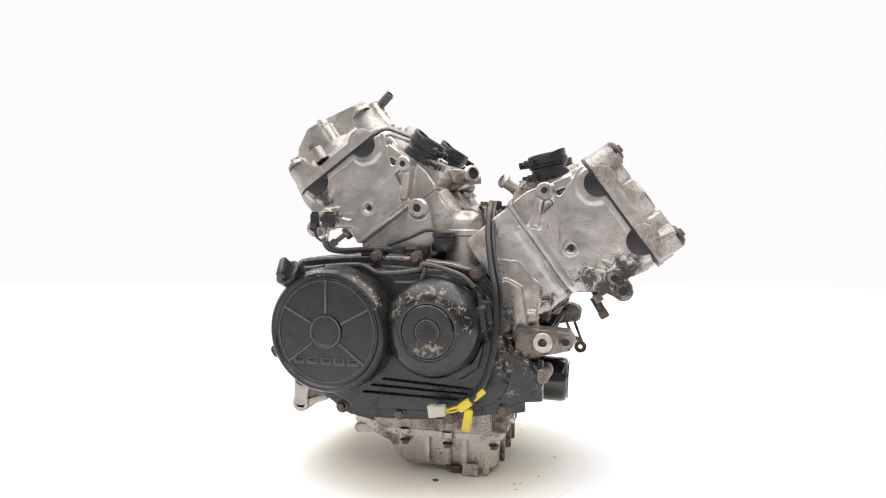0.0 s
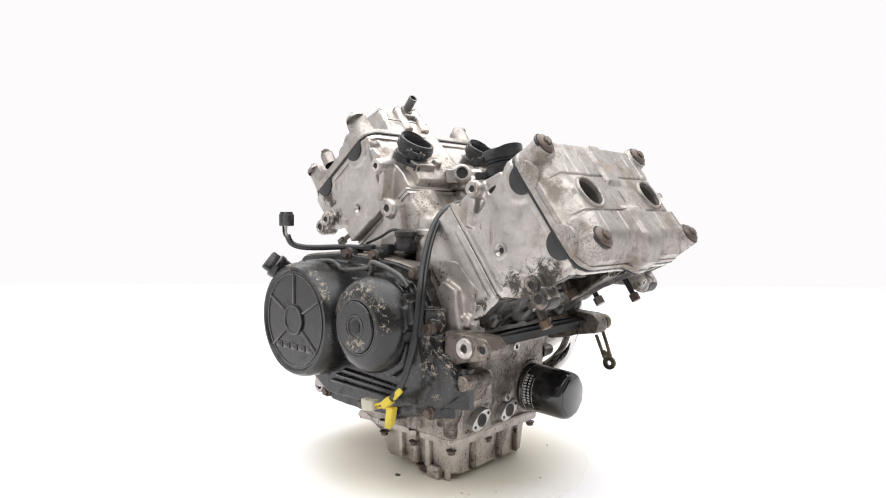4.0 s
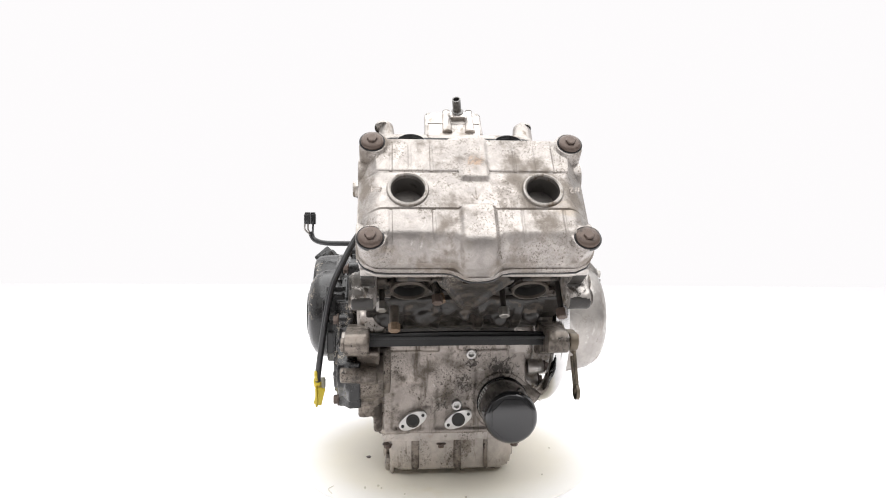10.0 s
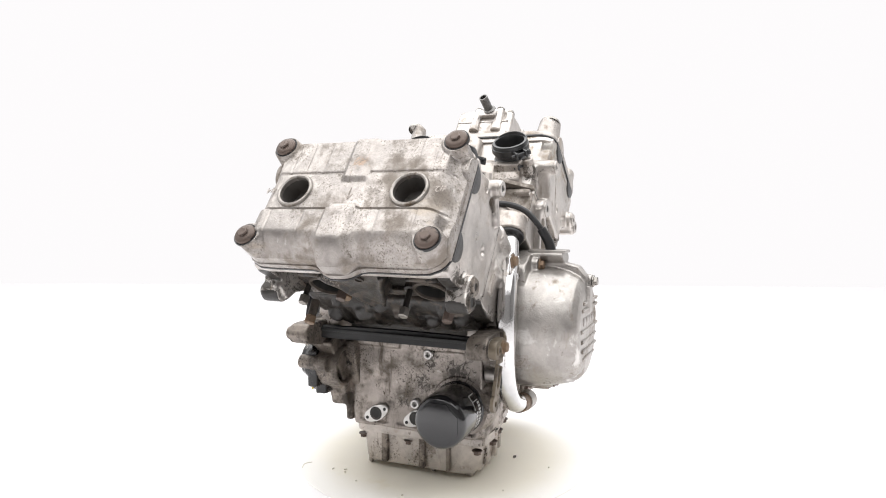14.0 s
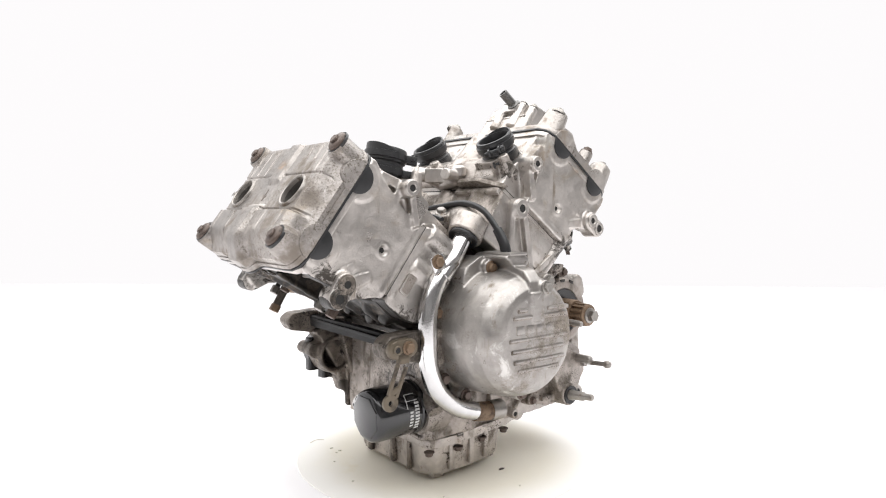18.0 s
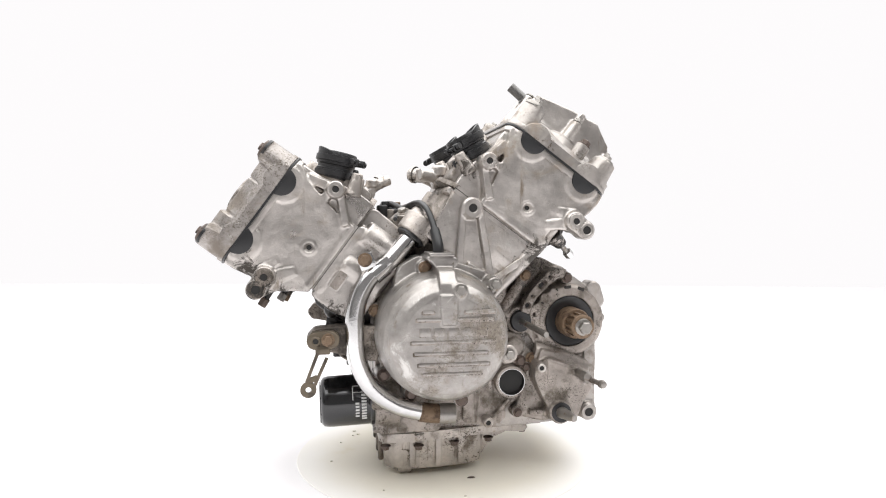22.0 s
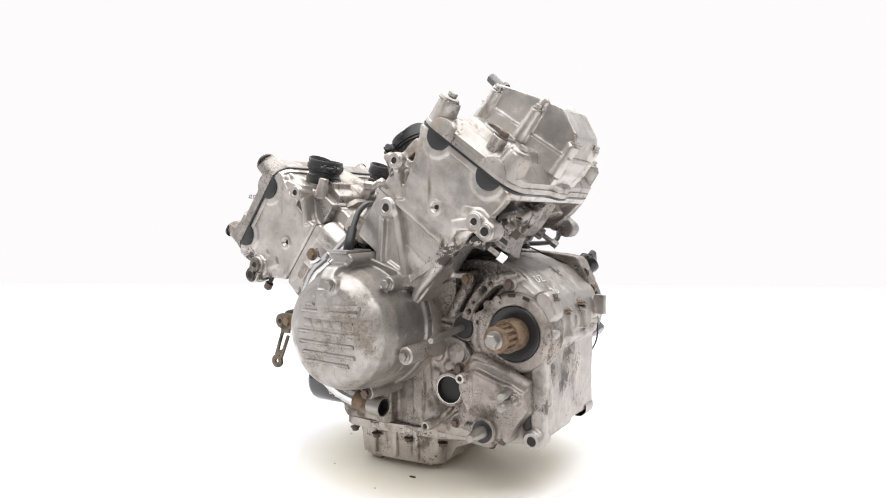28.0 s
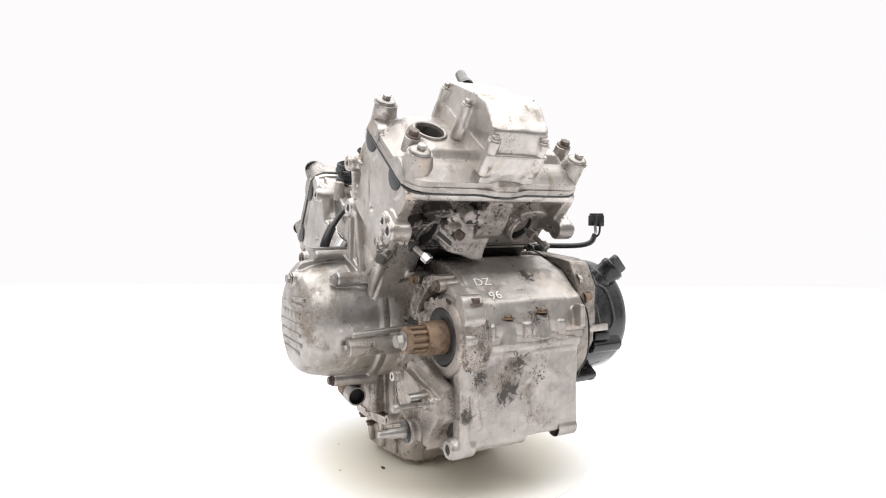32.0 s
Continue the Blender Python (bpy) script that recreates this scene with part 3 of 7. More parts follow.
for x, y, z, r in ((-0.2020, 0.071, 0.2500, 0.0086), (-0.200, 0.023, 0.2300, 0.0078), (-0.200, -0.028, 0.2345, 0.0078)):
    bolt(upper_gearbox, (x, y, z), (0, 0, 1), r, 0.008 if r > 0.008 else 0.004, BROWN_BOLT if r > 0.008 else RUST)
# hairline scratches and a chalked mark on the slope
SLOPE_DOWN = Vector((-0.196 + 0.160, 0, 0.250 - 0.281)).normalized()
SLOPE_OUT = Vector((SLOPE_DOWN.z, 0, -SLOPE_DOWN.x)).normalized()
if SLOPE_OUT.z < 0:
    SLOPE_OUT = -SLOPE_OUT


def written(name, text, size, p, right, up, material, parent, lift=0.0004):
    """Letters of the built-in font as a thin mesh, lying in the plane of right and up."""
    cu = bpy.data.curves.new(name, "FONT")
    cu.body, cu.size, cu.extrude, cu.resolution_u = text, size, 0.0002, 3
    tmp = bpy.data.objects.new(name, cu)
    scene.collection.objects.link(tmp)
    me = bpy.data.meshes.new_from_object(tmp.evaluated_get(bpy.context.evaluated_depsgraph_get()))
    bpy.data.objects.remove(tmp)
    me.materials.append(material)
    ob = new(name, me)
    r, u = Vector(right).normalized(), Vector(up).normalized()
    n = r.cross(u)
    q = Vector(p) + n * lift
    ob.parent = parent
    ob.matrix_local = Matrix(((r.x, u.x, n.x, q.x), (r.y, u.y, n.y, q.y), (r.z, u.z, n.z, q.z), (0, 0, 0, 1)))
    return ob


mark = written("chalk_mark", "DZ", 0.017, Vector((-0.1755, 0.052, 0.2682)), (0, -1, 0), -SLOPE_DOWN, CHALK, upper_gearbox, 0.0006)
tagged(mark, "white handwritten marker letters")
mark = written("chalk_mark", "96", 0.017, Vector((-0.1935, 0.041, 0.2525)), (0, -1, 0.1), -SLOPE_DOWN, CHALK, upper_gearbox, 0.0008)
tagged(mark, "white handwritten marker numbers")

# ---------------------------------------------------------------- sump
bm = bmesh.new()
prism(bm, poly([(0.103, -0.088), (0.103, 0.100), (0.06, 0.102), (-0.05, 0.084), (-0.112, 0.055), (-0.116, -0.060), (-0.05, -0.090)], 0.012), plan, 0.052, 0.0635, 0.002)
prism(bm, poly([(0.097, -0.082), (0.097, 0.070), (0.082, 0.092), (0.02, 0.090), (-0.045, 0.078), (-0.045, -0.084)], 0.012), plan, 0.054, 0.010, 0.006, 3, 0.005)
prism(bm, poly([(-0.035, 0.054), (-0.114, 0.054), (-0.114, 0.042), (-0.082, 0.044), (-0.058, 0.034), (-0.045, 0.012), (-0.035, 0.012)], 0.006), side, -0.07, 0.055, 0.004)
oil_pan = part("oil_pan", bm, ALU_PAN, engine, "grimy ribbed cast oil pan")
PAN_RIBS = [((0.097, y, 0.033), (0.008, 0.010 if y < 0.04 else 0.006, 0.044)) for y in (-0.045, 0.012, 0.050)]
PAN_RIBS += [((x, y, 0.034), (0.009, 0.008, 0.040)) for x, y in ((0.058, 0.090), (0.022, 0.089), (-0.010, 0.083), (0.052, -0.084), (0.0, -0.084), (0.03, -0.084))]
for c, size in PAN_RIBS:
    bm = bmesh.new()
    box(bm, c, size, 0.003)
    part("pan_rib", bm, ALU_OILY if c[0] > 0.09 else ALU_PAN, oil_pan)
for x, y, w, d in ((0.066, 0.070, 0.020, 0.012), (0.06, -0.080, 0.022, 0.012), (0.080, -0.076, 0.010, 0.006), (0.076, 0.020, 0.010, 0.006), (-0.016, 0.040, 0.03, 0.024)):
    bm = bmesh.new()
    box(bm, (x, y, 0.009), (w, d, 0.018), 0.003)
    part("pan_foot", bm, ALU_PAN, oil_pan)
bolt(oil_pan, (0.037, -0.074, 0.013), (0, 0, -1), 0.010, 0.010, BROWN_BOLT, "drain_plug")
for x, y in ((0.092, -0.082), (0.094, 0.09), (0.05, 0.096), (0.0, 0.087), (-0.05, 0.078), (-0.108, 0.046), (0.03, -0.09), (-0.03, -0.09), (-0.112, -0.05), (0.094, -0.01)):
    bm = bmesh.new()
    boss(bm, (x, y, 0.0535), (0, 0, -1), 0.0075, 0.008)
    part("bolt_pad", bm, ALU_PAN, oil_pan)
    bolt(oil_pan, (x, y, 0.0455), (0, 0, -1), 0.0052, 0.006, BROWN_BOLT)


# ---------------------------------------------------------------- the two banks of cylinders
def bank_space(rear):
    """The across and outward directions of a bank, and a function from (across, y, outward) into the engine's space."""
    if rear:
        a, v, a0 = Vector((-math.cos(LEAN), 0, -math.sin(LEAN))), Vector((-math.sin(LEAN), 0, math.cos(LEAN))), -0.002
    else:
        a, v, a0 = Vector((math.sin(LEAN), 0, -math.cos(LEAN))), Vector((math.cos(LEAN), 0, math.sin(LEAN))), 0.0075
    return a, v, lambda aa, y, vv: CRANK + a * (aa + a0) + v * vv + Vector((0, y, 0))


def valve_cover(rear, yc, hw, at, a, v):
    hl, rc = 0.079, 0.024
    hy = hw + 0.002
    span = 0.112 if rear else 0.1092       # bolts either side of the middle
    plug = 0.0765 if rear else 0.0714
    ym = 0.0225 if rear else 0.0112        # middle of bolts and plugs
    rows = (-0.0635, 0.0550) if rear else (-0.0635, 0.0622)
    bumps = (-0.0415, 0.0430) if rear else (-0.0437, 0.0437)

    def cover(u, w):
        aa, yy = u * hl, w * hy
        ex, ey = abs(aa) - (hl - rc), abs(yy) - (hy - rc)
        if ex > 0 and ey > 0:
            k = max(ex, ey) / max(math.hypot(ex, ey), 1e-6)
            aa, yy = math.copysign(hl - rc + ex * k, aa), math.copysign(hy - rc + ey * k, yy)
        if u > 0.25:     # the rim swells at its middle
            aa += (0.006 if rear else 0.0105) * (u - 0.25) / 0.75 * step(0.027, 0.012, abs(yy - (ym - yc)))
        return aa, yy

    def height(aa, yy):
        y = yy - (ym - yc)
        ex, ey = abs(aa) - (hl - rc), abs(yy) - (hy - rc)
        ex -= (0.006 if rear else 0.0105) * step(0.027, 0.012, abs(y)) * step(0.0, hl, aa)
        inside = rc - (math.hypot(max(ex, 0), max(ey, 0)) + min(max(ex, ey), 0))
        flat = 0.013 if rear else 0.0225
        wide = 0.026 if rear else 0.026 - 0.017 * step(-0.015, -0.045, aa) * step(0.112, 0.096, abs(y))
        h = 0.0115 + flat * step(-0.002, wide, inside) ** 0.7
        if rear:
            h -= 0.16 * max(0, -0.032 - aa)
        h += 0.0045 * step(0.0262, 0.0285, aa) * step(hy - 0.006, hy - 0.013, abs(yy)) * (0.4 if rear else 1)
        if rear:
            h += 0.010 * step(0.052, 0.040, abs(aa)) * step(0.105, 0.085, abs(y))
        else:
            h += 0.0046 * step(0.0205, 0.0145, abs(y)) * step(0.0165, 0.0225, aa) + 0.0036 * step(0.0185, 0.0110, abs(y)) * step(-0.0105, -0.0185, aa)
            # shallow panel seams
            for q in (0.0455, 0.0690, 0.0890):
                if not (q == 0.0690 and aa > -0.03):
                    h -= 0.0011 * step(0.0022, 0.0006, abs(abs(y) - q)) * step(0.072, 0.060, abs(aa)) * (0.0 if -0.0255 < aa < 0.024 else 1.0)
            for q in (-0.0255, 0.0245):
                if abs(y) > 0.017:
                    h -= 0.0018 * step(0.0024, 0.0006, abs(aa - q)) * step(0.118, 0.108, abs(y))
        # bosses round the bolts, and the plug wells
        for r0 in rows:
            for s in (-1, 1):
                d = math.hypot(aa - r0, y - s * span)
                h = max(h, h + (0.0372 - h) * step(0.0185, 0.0150, d))
        for s in (-1, 1):
            d = math.hypot(aa, y - s * plug)
            h = max(h, h + (0.0345 - h) * step(0.027, 0.0215, d))
            if d < 0.0205:
                h = 0.010
        return h

    bm = bmesh.new()
    sheet(bm, 150, 230, lambda u, w: at(cover(u, w)[0], yc + cover(u, w)[1], 0.2665 + height(*cover(u, w))),
          lambda u, w: at(cover(u, w)[0], yc + cover(u, w)[1], 0.2665))
    # the rear cover gets a paler, less speckled aluminium than the front one
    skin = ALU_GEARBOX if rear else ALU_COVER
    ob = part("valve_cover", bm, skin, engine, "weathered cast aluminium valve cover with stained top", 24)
    # round bumps over the ends of the camshafts
    for aa in bumps:
        for s in (-1, 1):
            pts = [(aa + 0.0205 * math.cos(radians(k)), 0.2665 + 0.0205 * math.sin(radians(k))) for k in range(0, 181, 15)]
            bm = bmesh.new()
            prism(bm, pts, lambda u, w, y: at(u, y, w), yc + s * (hy - 0.012), yc + s * (hy + 0.0015), 0.0012)
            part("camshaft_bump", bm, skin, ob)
    # rim flange
    bm = bmesh.new()
    out = []
    for k in range(0, 360, 4):
        u, w = math.cos(radians(k)), math.sin(radians(k))
        m = max(abs(u), abs(w))
        q = cover(u / m, w / m)
        out.append((q[0] * 1.018, q[1] * 1.010))
    prism(bm, out, lambda u, w, d: at(u, yc + w, d), 0.2662, 0.2732, 0.0015)
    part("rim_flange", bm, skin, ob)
    bm = bmesh.new()
    prism(bm, [(p[0] * 1.006, p[1] * 1.004) for p in out], lambda u, w, d: at(u, yc + w, d), 0.2634, 0.2660, 0.0008)
    part("gasket", bm, RUBBER, engine, "thin black rubber gasket under the valve cover")
    # bolts on their rubber seals
    for r0 in rows:
        for s in (-1, 1):
            p = at(r0, ym + s * span, 0.3030)
            bm = bmesh.new()
            lathe(bm, [(0.0140, -0.002), (0.0142, 0.0008), (0.0138, 0.0014), (0.0130, 0.0010), (0, 0.0010)], p, v, 28)
            seal = part("bolt_seal", bm, RUBBER if not rear else STEEL, ob)
            bm = bmesh.new()
            lathe(bm, [(0.0124, 0.0008), (0.0124, 0.0024), (0.0112, 0.0040), (0.0085, 0.0050), (0.0060, 0.0054), (0, 0.0054)], p, v, 32)
            part("washer", bm, BROWN_BOLT if not rear else STEEL, seal)
            bolt(seal, p + v * 0.0050, v, 0.0058, 0.0030 if not rear else 0.0055, BROWN_BOLT if not rear else STEEL, washer=False)
    # spark plug wells
    for s in (-1, 1):
        p = at(0.0, ym + s * plug, 0.3005)
        bm = bmesh.new()
        lathe(bm, [(0.0224, -0.004), (0.0222, 0.0018), (0.0212, 0.0032), (0.0196, 0.0036), (0.0180, 0.0026), (0.0173, -0.006)], p, v, 40)
        well = part("spark_plug_well", bm, WELL_STEEL, ob)
        # inner wall in a darker copy of the rim steel, its shade put into the colour
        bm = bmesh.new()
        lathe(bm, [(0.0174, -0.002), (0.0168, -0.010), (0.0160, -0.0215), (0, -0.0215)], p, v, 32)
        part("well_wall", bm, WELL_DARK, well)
    if not rear:
        # cast numbers beside the wells, and an arrow
        for s, text in ((-1, "#4"), (1, "#2")):
            written("cast_numeral", text, 0.0110, at(-0.004, ym + s * plug + (0.0405 if s > 0 else -0.0270), 0.3012), (0, -1, 0), a, ALU_DIRTY, ob, 0.0)
        bm = bmesh.new()
        for w in (-1, 1):
            leg(bm, lambda y, u, d: at(u, y, d), (ym, 0.012), (ym + w * 0.0042, 0.0045), 0.0006, 0.0006, 0.300, 0.3010)
        leg(bm, lambda y, u, d: at(u, y, d), (ym, 0.012), (ym, -0.004), 0.0006, 0.0006, 0.300, 0.3010)
        part("cast_arrow", bm, ALU_DIRTY, ob)
    else:
        for yy, aa in ((0.130, 0.020), (-0.090, 0.020)):
            p = at(aa, yy, 0.2985)
            bm = bmesh.new()
            boss(bm, p + v * 0.006, v, 0.010, 0.02)
            part("bolt_pad", bm, skin, ob)
            bolt(ob, p + v * 0.006, v, 0.0068, 0.008, BROWN_BOLT)
    return ob


def intake(rear, y, parent):
    """A runner cast to the head, and its rubber boot with two clamps."""
    if rear:
        base, d, foot = Vector((-0.0235, y, 0.4300)), Vector((0.51, 0, 0.86)), Vector((-0.044, y, 0.402))
    else:
        base, d, foot = Vector((0.1615, y, 0.4000)), Vector((-0.20, 0, 0.98)), Vector((0.178, y, 0.366))
    d.normalize()
    bm = bmesh.new()
    tube(bm, [foot, foot.lerp(base, 0.55), base + d * 0.003], 0.0228, 24, 5, scale=lambda t: 1.12 - 0.10 * t)
    part("intake_runner", bm, ALU_DIRTY, parent)
    bm = bmesh.new()
    k = 0.94 if rear else 0.97      # the rear ones are pushed further down
    prof = [(0.0250, -0.002), (0.0278, 0.0), (0.0282, 0.012), (0.0265, 0.0135), (0.0263, 0.0170), (0.0290, 0.0185), (0.0294, 0.0330), (0.0282, 0.0352), (0.0245, 0.0352),
            (0.0236, 0.0330), (0.0230, 0.010), (0.0230, 0.008), (0, 0.008)]
    lathe(bm, [(r * 0.86, h * k) for r, h in prof], base, d, 40)
    boot = part("intake_boot", bm, RUBBER, engine, "black rubber intake boot with clamps")
    up_ = Vector((-1.0 if rear else 1.0, 0, 0))
    up_ = (up_ - d * up_.dot(d)).normalized()
    t_ = d.cross(up_).normalized()
    bm = bmesh.new()
    inner, outer = [], []
    for q in range(-75, 76, 10):
        o = up_ * math.cos(radians(q)) + t_ * math.sin(radians(q))
        rise = 0.0300 * k + 0.0085 * math.cos(radians(q * 1.1)) ** 0.6
        ring = [bm.verts.new(base + o * r + d * h) for r, h in ((0.0252, 0.0290 * k), (0.0256, rise), (0.0236, rise + 0.0006), (0.0212, 0.0300 * k))]
        if inner:
            for e in range(4):
                f = (e + 1) % 4
                bm.faces.new((inner[e], inner[f], ring[f], ring[e]))
        else:
            bm.faces.new(ring)
        inner = ring
    bm.faces.new(inner)
    part("boot_lip", bm, RUBBER, boot)
    for h, r in ((0.0060 * k, 0.0246), (0.0255 * k, 0.0258)):
        bm = bmesh.new()
        lathe(bm, [(r - 0.001, h - 0.004), (r + 0.001, h - 0.0035), (r + 0.001, h + 0.0035), (r - 0.001, h + 0.004)], base, d, 40)
        clamp = part("clamp", bm, RUBBER, boot)
        w = d.cross(Vector((0, 1, 0))).normalized()
        sgn = 1 if rear else -1
        out = Vector((0.75 * (1 if rear else -1), 0.55 if y > 0 else -0.55, 0))
        out = (out - d * out.dot(d)).normalized()
        q = base + d * h + out * (r + 0.006)
        t = d.cross(out).normalized()
        m = Matrix((out, t, d)).transposed()
        bm = bmesh.new()
        box(bm, q + t * 0.007, (0.014, 0.003, 0.009), 0.001, m)
        box(bm, q - t * 0.007, (0.014, 0.003, 0.009), 0.001, m)
        lathe(bm, [(0, -0.013), (0.0022, -0.013), (0.0022, 0.010), (0.0042, 0.010), (0.0042, 0.014), (0, 0.014)], q + out * 0.002, t, 10)
        part("clamp_screw", bm, RUBBER, clamp)
    return boot


def bank(rear):
    a, v, at = bank_space(rear)
    yc, hw = (0.0265, 0.1215) if rear else (0.0105, 0.1205)
    y0, y1 = yc - hw, yc + hw
    bumps = (-0.0415, 0.0430) if rear else (-0.0437, 0.0437)
    lead = lambda u, w, y: at(u, y, w)
    # barrel
    bm = bmesh.new()
    prism(bm, poly([(-0.082, 0.085), (0.036, 0.085), (0.040, 0.1560), (-0.086, 0.1560)], 0.006), lead, y0 + (0.012 if rear else 0.0015), y1 - (0.009 if rear else 0.028), 0.002)
    if rear:
        # rounded walls of the two cylinders and of the camshaft drive in the valley
        for yy, r in ((0.098, 0.036), (-0.048, 0.036), (0.0225, 0.022)):
            lathe(bm, [(0, 0.09), (r, 0.09), (r, 0.1555), (0, 0.1555)], at(-0.093 + r, yy, 0.0), v, 32)
        prism(bm, poly([(-0.094, 0.1465), (-0.05, 0.1465), (-0.05, 0.1555), (-0.094, 0.1555)], 0.002), lead, 0.050, y1 - 0.012)
    else:
        prism(bm, poly([(-0.058, 0.085), (0.036, 0.085), (0.040, 0.1560), (-0.058, 0.1560)], 0.006), lead, y1 - 0.034, y1 - 0.0015)
        for s, yy in ((-1, y0), (1, y1)):
            prism(bm, poly([(0.010, 0.088), (0.048, 0.098), (0.053, 0.125), (0.050, 0.1560), (0.010, 0.1560)], 0.006), lead, yy - s * 0.0015, yy - s * 0.032)
            # swellings over the cylinders and a ridge along the joint
            for aa, r in (() if s < 0 else ((-0.050, 0.019), (-0.006, 0.021))):
                lathe(bm, [(0, 0.088), (r, 0.088), (r, 0.145), (0, 0.150)], at(aa, yy - s * (r - 0.0035), 0.0), v, 24)
            prism(bm, poly([(-0.056, 0.1465), (0.0405, 0.1465), (0.0405, 0.1555), (-0.056, 0.1555)], 0.003), lead, yy - s * 0.02, yy - s * 0.0004)
    bm = cast(bm, 0.0016, 5)
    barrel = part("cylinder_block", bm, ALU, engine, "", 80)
    # exhaust-side faces in black: grime, with the gap's shade put into the colour
    split_faces(barrel, SOOT_AND_SHADE, lambda c, n: n.dot(a) + 0.3 * noise.noise(c * 60) > 0.5 and (c - CRANK).dot(a) > 0.03)
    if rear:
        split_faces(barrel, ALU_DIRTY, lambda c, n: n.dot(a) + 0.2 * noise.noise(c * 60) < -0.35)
    # the joint between barrel and head: a shallow groove with a thin gasket
    bm = bmesh.new()
    prism(bm, poly([(-0.0855, 0.1520), (0.0415, 0.1520), (0.0425, 0.1615), (-0.0865, 0.1615)], 0.0), lead, y0 + (0.0105 if rear else 0.0014), y1 - (0.0080 if rear else 0.029), 0.0)
    if not rear:
        prism(bm, poly([(-0.0540, 0.1520), (0.0415, 0.1520), (0.0425, 0.1615), (-0.0530, 0.1615)], 0.0), lead, y1 - 0.0285, y1 - 0.0007, 0.0)
    joint = part("joint_face", bm, ALU, barrel)
    bm = bmesh.new()
    prism(bm, poly([(-0.087, 0.1566), (0.043, 0.1566), (0.043, 0.1574), (-0.087, 0.1574)], 0.0), lead, y0 + (0.0102 if rear else 0.0011), y1 - (0.0077 if rear else 0.029), 0.0)
    if not rear:
        prism(bm, poly([(-0.0545, 0.1566), (0.043, 0.1566), (0.043, 0.1574), (-0.0545, 0.1574)], 0.0), lead, y1 - 0.0285, y1 - 0.0004, 0.0)
    part("head_gasket", bm, DARK_STEEL, joint)
    # head
    bm = bmesh.new()
    prism(bm, poly([(-0.076, 0.2635), (0.076, 0.2635), (0.077, 0.253), (0.061, 0.244), (0.051, 0.222), (0.046, 0.186), (0.044, 0.1578), (-0.088, 0.1578),
                    (-0.089, 0.186), (-0.078, 0.228)], 0.006), lead, y0 + 0.015, y1 - 0.015, 0.003)
    # the end faces are narrower on the intake side
    for e0, e1 in ((y0, y0 + 0.024), (y1 - 0.024, y1)):
        prism(bm, poly([(-0.0755, 0.2632), (0.0755, 0.2632), (0.0765, 0.253), (0.0605, 0.244), (0.0505, 0.222), (0.0455, 0.186), (0.0436, 0.1580), (-0.052, 0.1580),
                        (-0.0505, 0.178), (-0.055, 0.205), (-0.064, 0.240), (-0.072, 0.252)], 0.006), lead, e0, e1, 0.001)
    for e0, e1 in ((y0, y0 + 0.016), (y1 - 0.016, y1)):
        prism(bm, poly([(0.0, 0.2605), (0.076, 0.2605), (0.0765, 0.250), (0.074, 0.234), (0.066, 0.208), (0.047, 0.186), (0.0, 0.186)], 0.005), lead, e0 + 0.0004, e1 - 0.0004, 0.001)
    for s, yy in ((-1, y0), (1, y1)):
        # the eye by the intake on its two legs, the ear by the exhaust, low ridges
        post_solid(bm, at(-0.0740, yy + s * 0.0105, 0.2068), (0, s, 0), 0.0108, 0.05)
        leg(bm, lead, (-0.0785, 0.2040), (-0.0445, 0.1700), 0.0042, 0.0050, yy - s * 0.03, yy + s * 0.0050)
        leg(bm, lead, (-0.0700, 0.2110), (-0.0340, 0.2110), 0.0055, 0.0050, yy - s * 0.03, yy + s * 0.0004)
        leg(bm, lead, (-0.0735, 0.2130), (-0.0660, 0.2420), 0.0060, 0.0060, yy - s * 0.03, yy - s * 0.0020)
        prism(bm, poly([(-0.078, 0.205), (-0.070, 0.216), (-0.045, 0.214), (-0.040, 0.164), (-0.050, 0.164)], 0.0), lead, yy - s * 0.03, yy - s * 0.0075)
        post_solid(bm, at(0.0625, yy + s * 0.0100, 0.2135), (0, s, 0), 0.0130, 0.024, 0.003)
        post_solid(bm, at(0.0805, yy + s * 0.0100, 0.2125), (0, s, 0), 0.0126, 0.024)
        leg(bm, lead, (0.0625, 0.2135), (0.0805, 0.2125), 0.0124, 0.0120, yy - s * 0.012, yy + s * 0.0085)
        if not rear:
            prism(bm, poly([(0.086, 0.2020), (0.080, 0.2230), (0.035, 0.2230), (0.035, 0.1590), (0.0480, 0.1590), (0.0560, 0.1720), (0.0700, 0.1920)], 0.004), lead, yy - s * 0.016, yy - s * 0.0005)
        leg(bm, lead, (0.0600, 0.2200), (0.0380, 0.2120), 0.0080, 0.0040, yy - s * 0.01, yy + s * 0.0014)
        leg(bm, lead, (0.0580, 0.2050), (0.0360, 0.1880), 0.0080, 0.0050, yy - s * 0.01, yy + s * 0.0018)
        prism(bm, poly([(-0.050, 0.1600), (0.0440, 0.1600), (0.0450, 0.1660), (-0.050, 0.1660)], 0.002), lead, yy - s * 0.02, yy + s * 0.0010)
        for aa in bumps:
            post_solid(bm, at(aa, yy + s * 0.0016, 0.2600), (0, s, 0), 0.0235, 0.02)
    bm = cast(bm, 0.0015, 5)
    for q in list(bm.verts):       # the top stays level under the gasket
        h = (q.co - CRANK).dot(v)
        if h > 0.2635:
            q.co += v * (0.2635 - h)
    for s, yy in ((-1, y0), (1, y1)):
        dent(bm, at(0.003, yy, 0.191), (0, s, 0), 0.0072, 0.0042, 0.0010)
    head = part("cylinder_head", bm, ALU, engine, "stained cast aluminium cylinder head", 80)
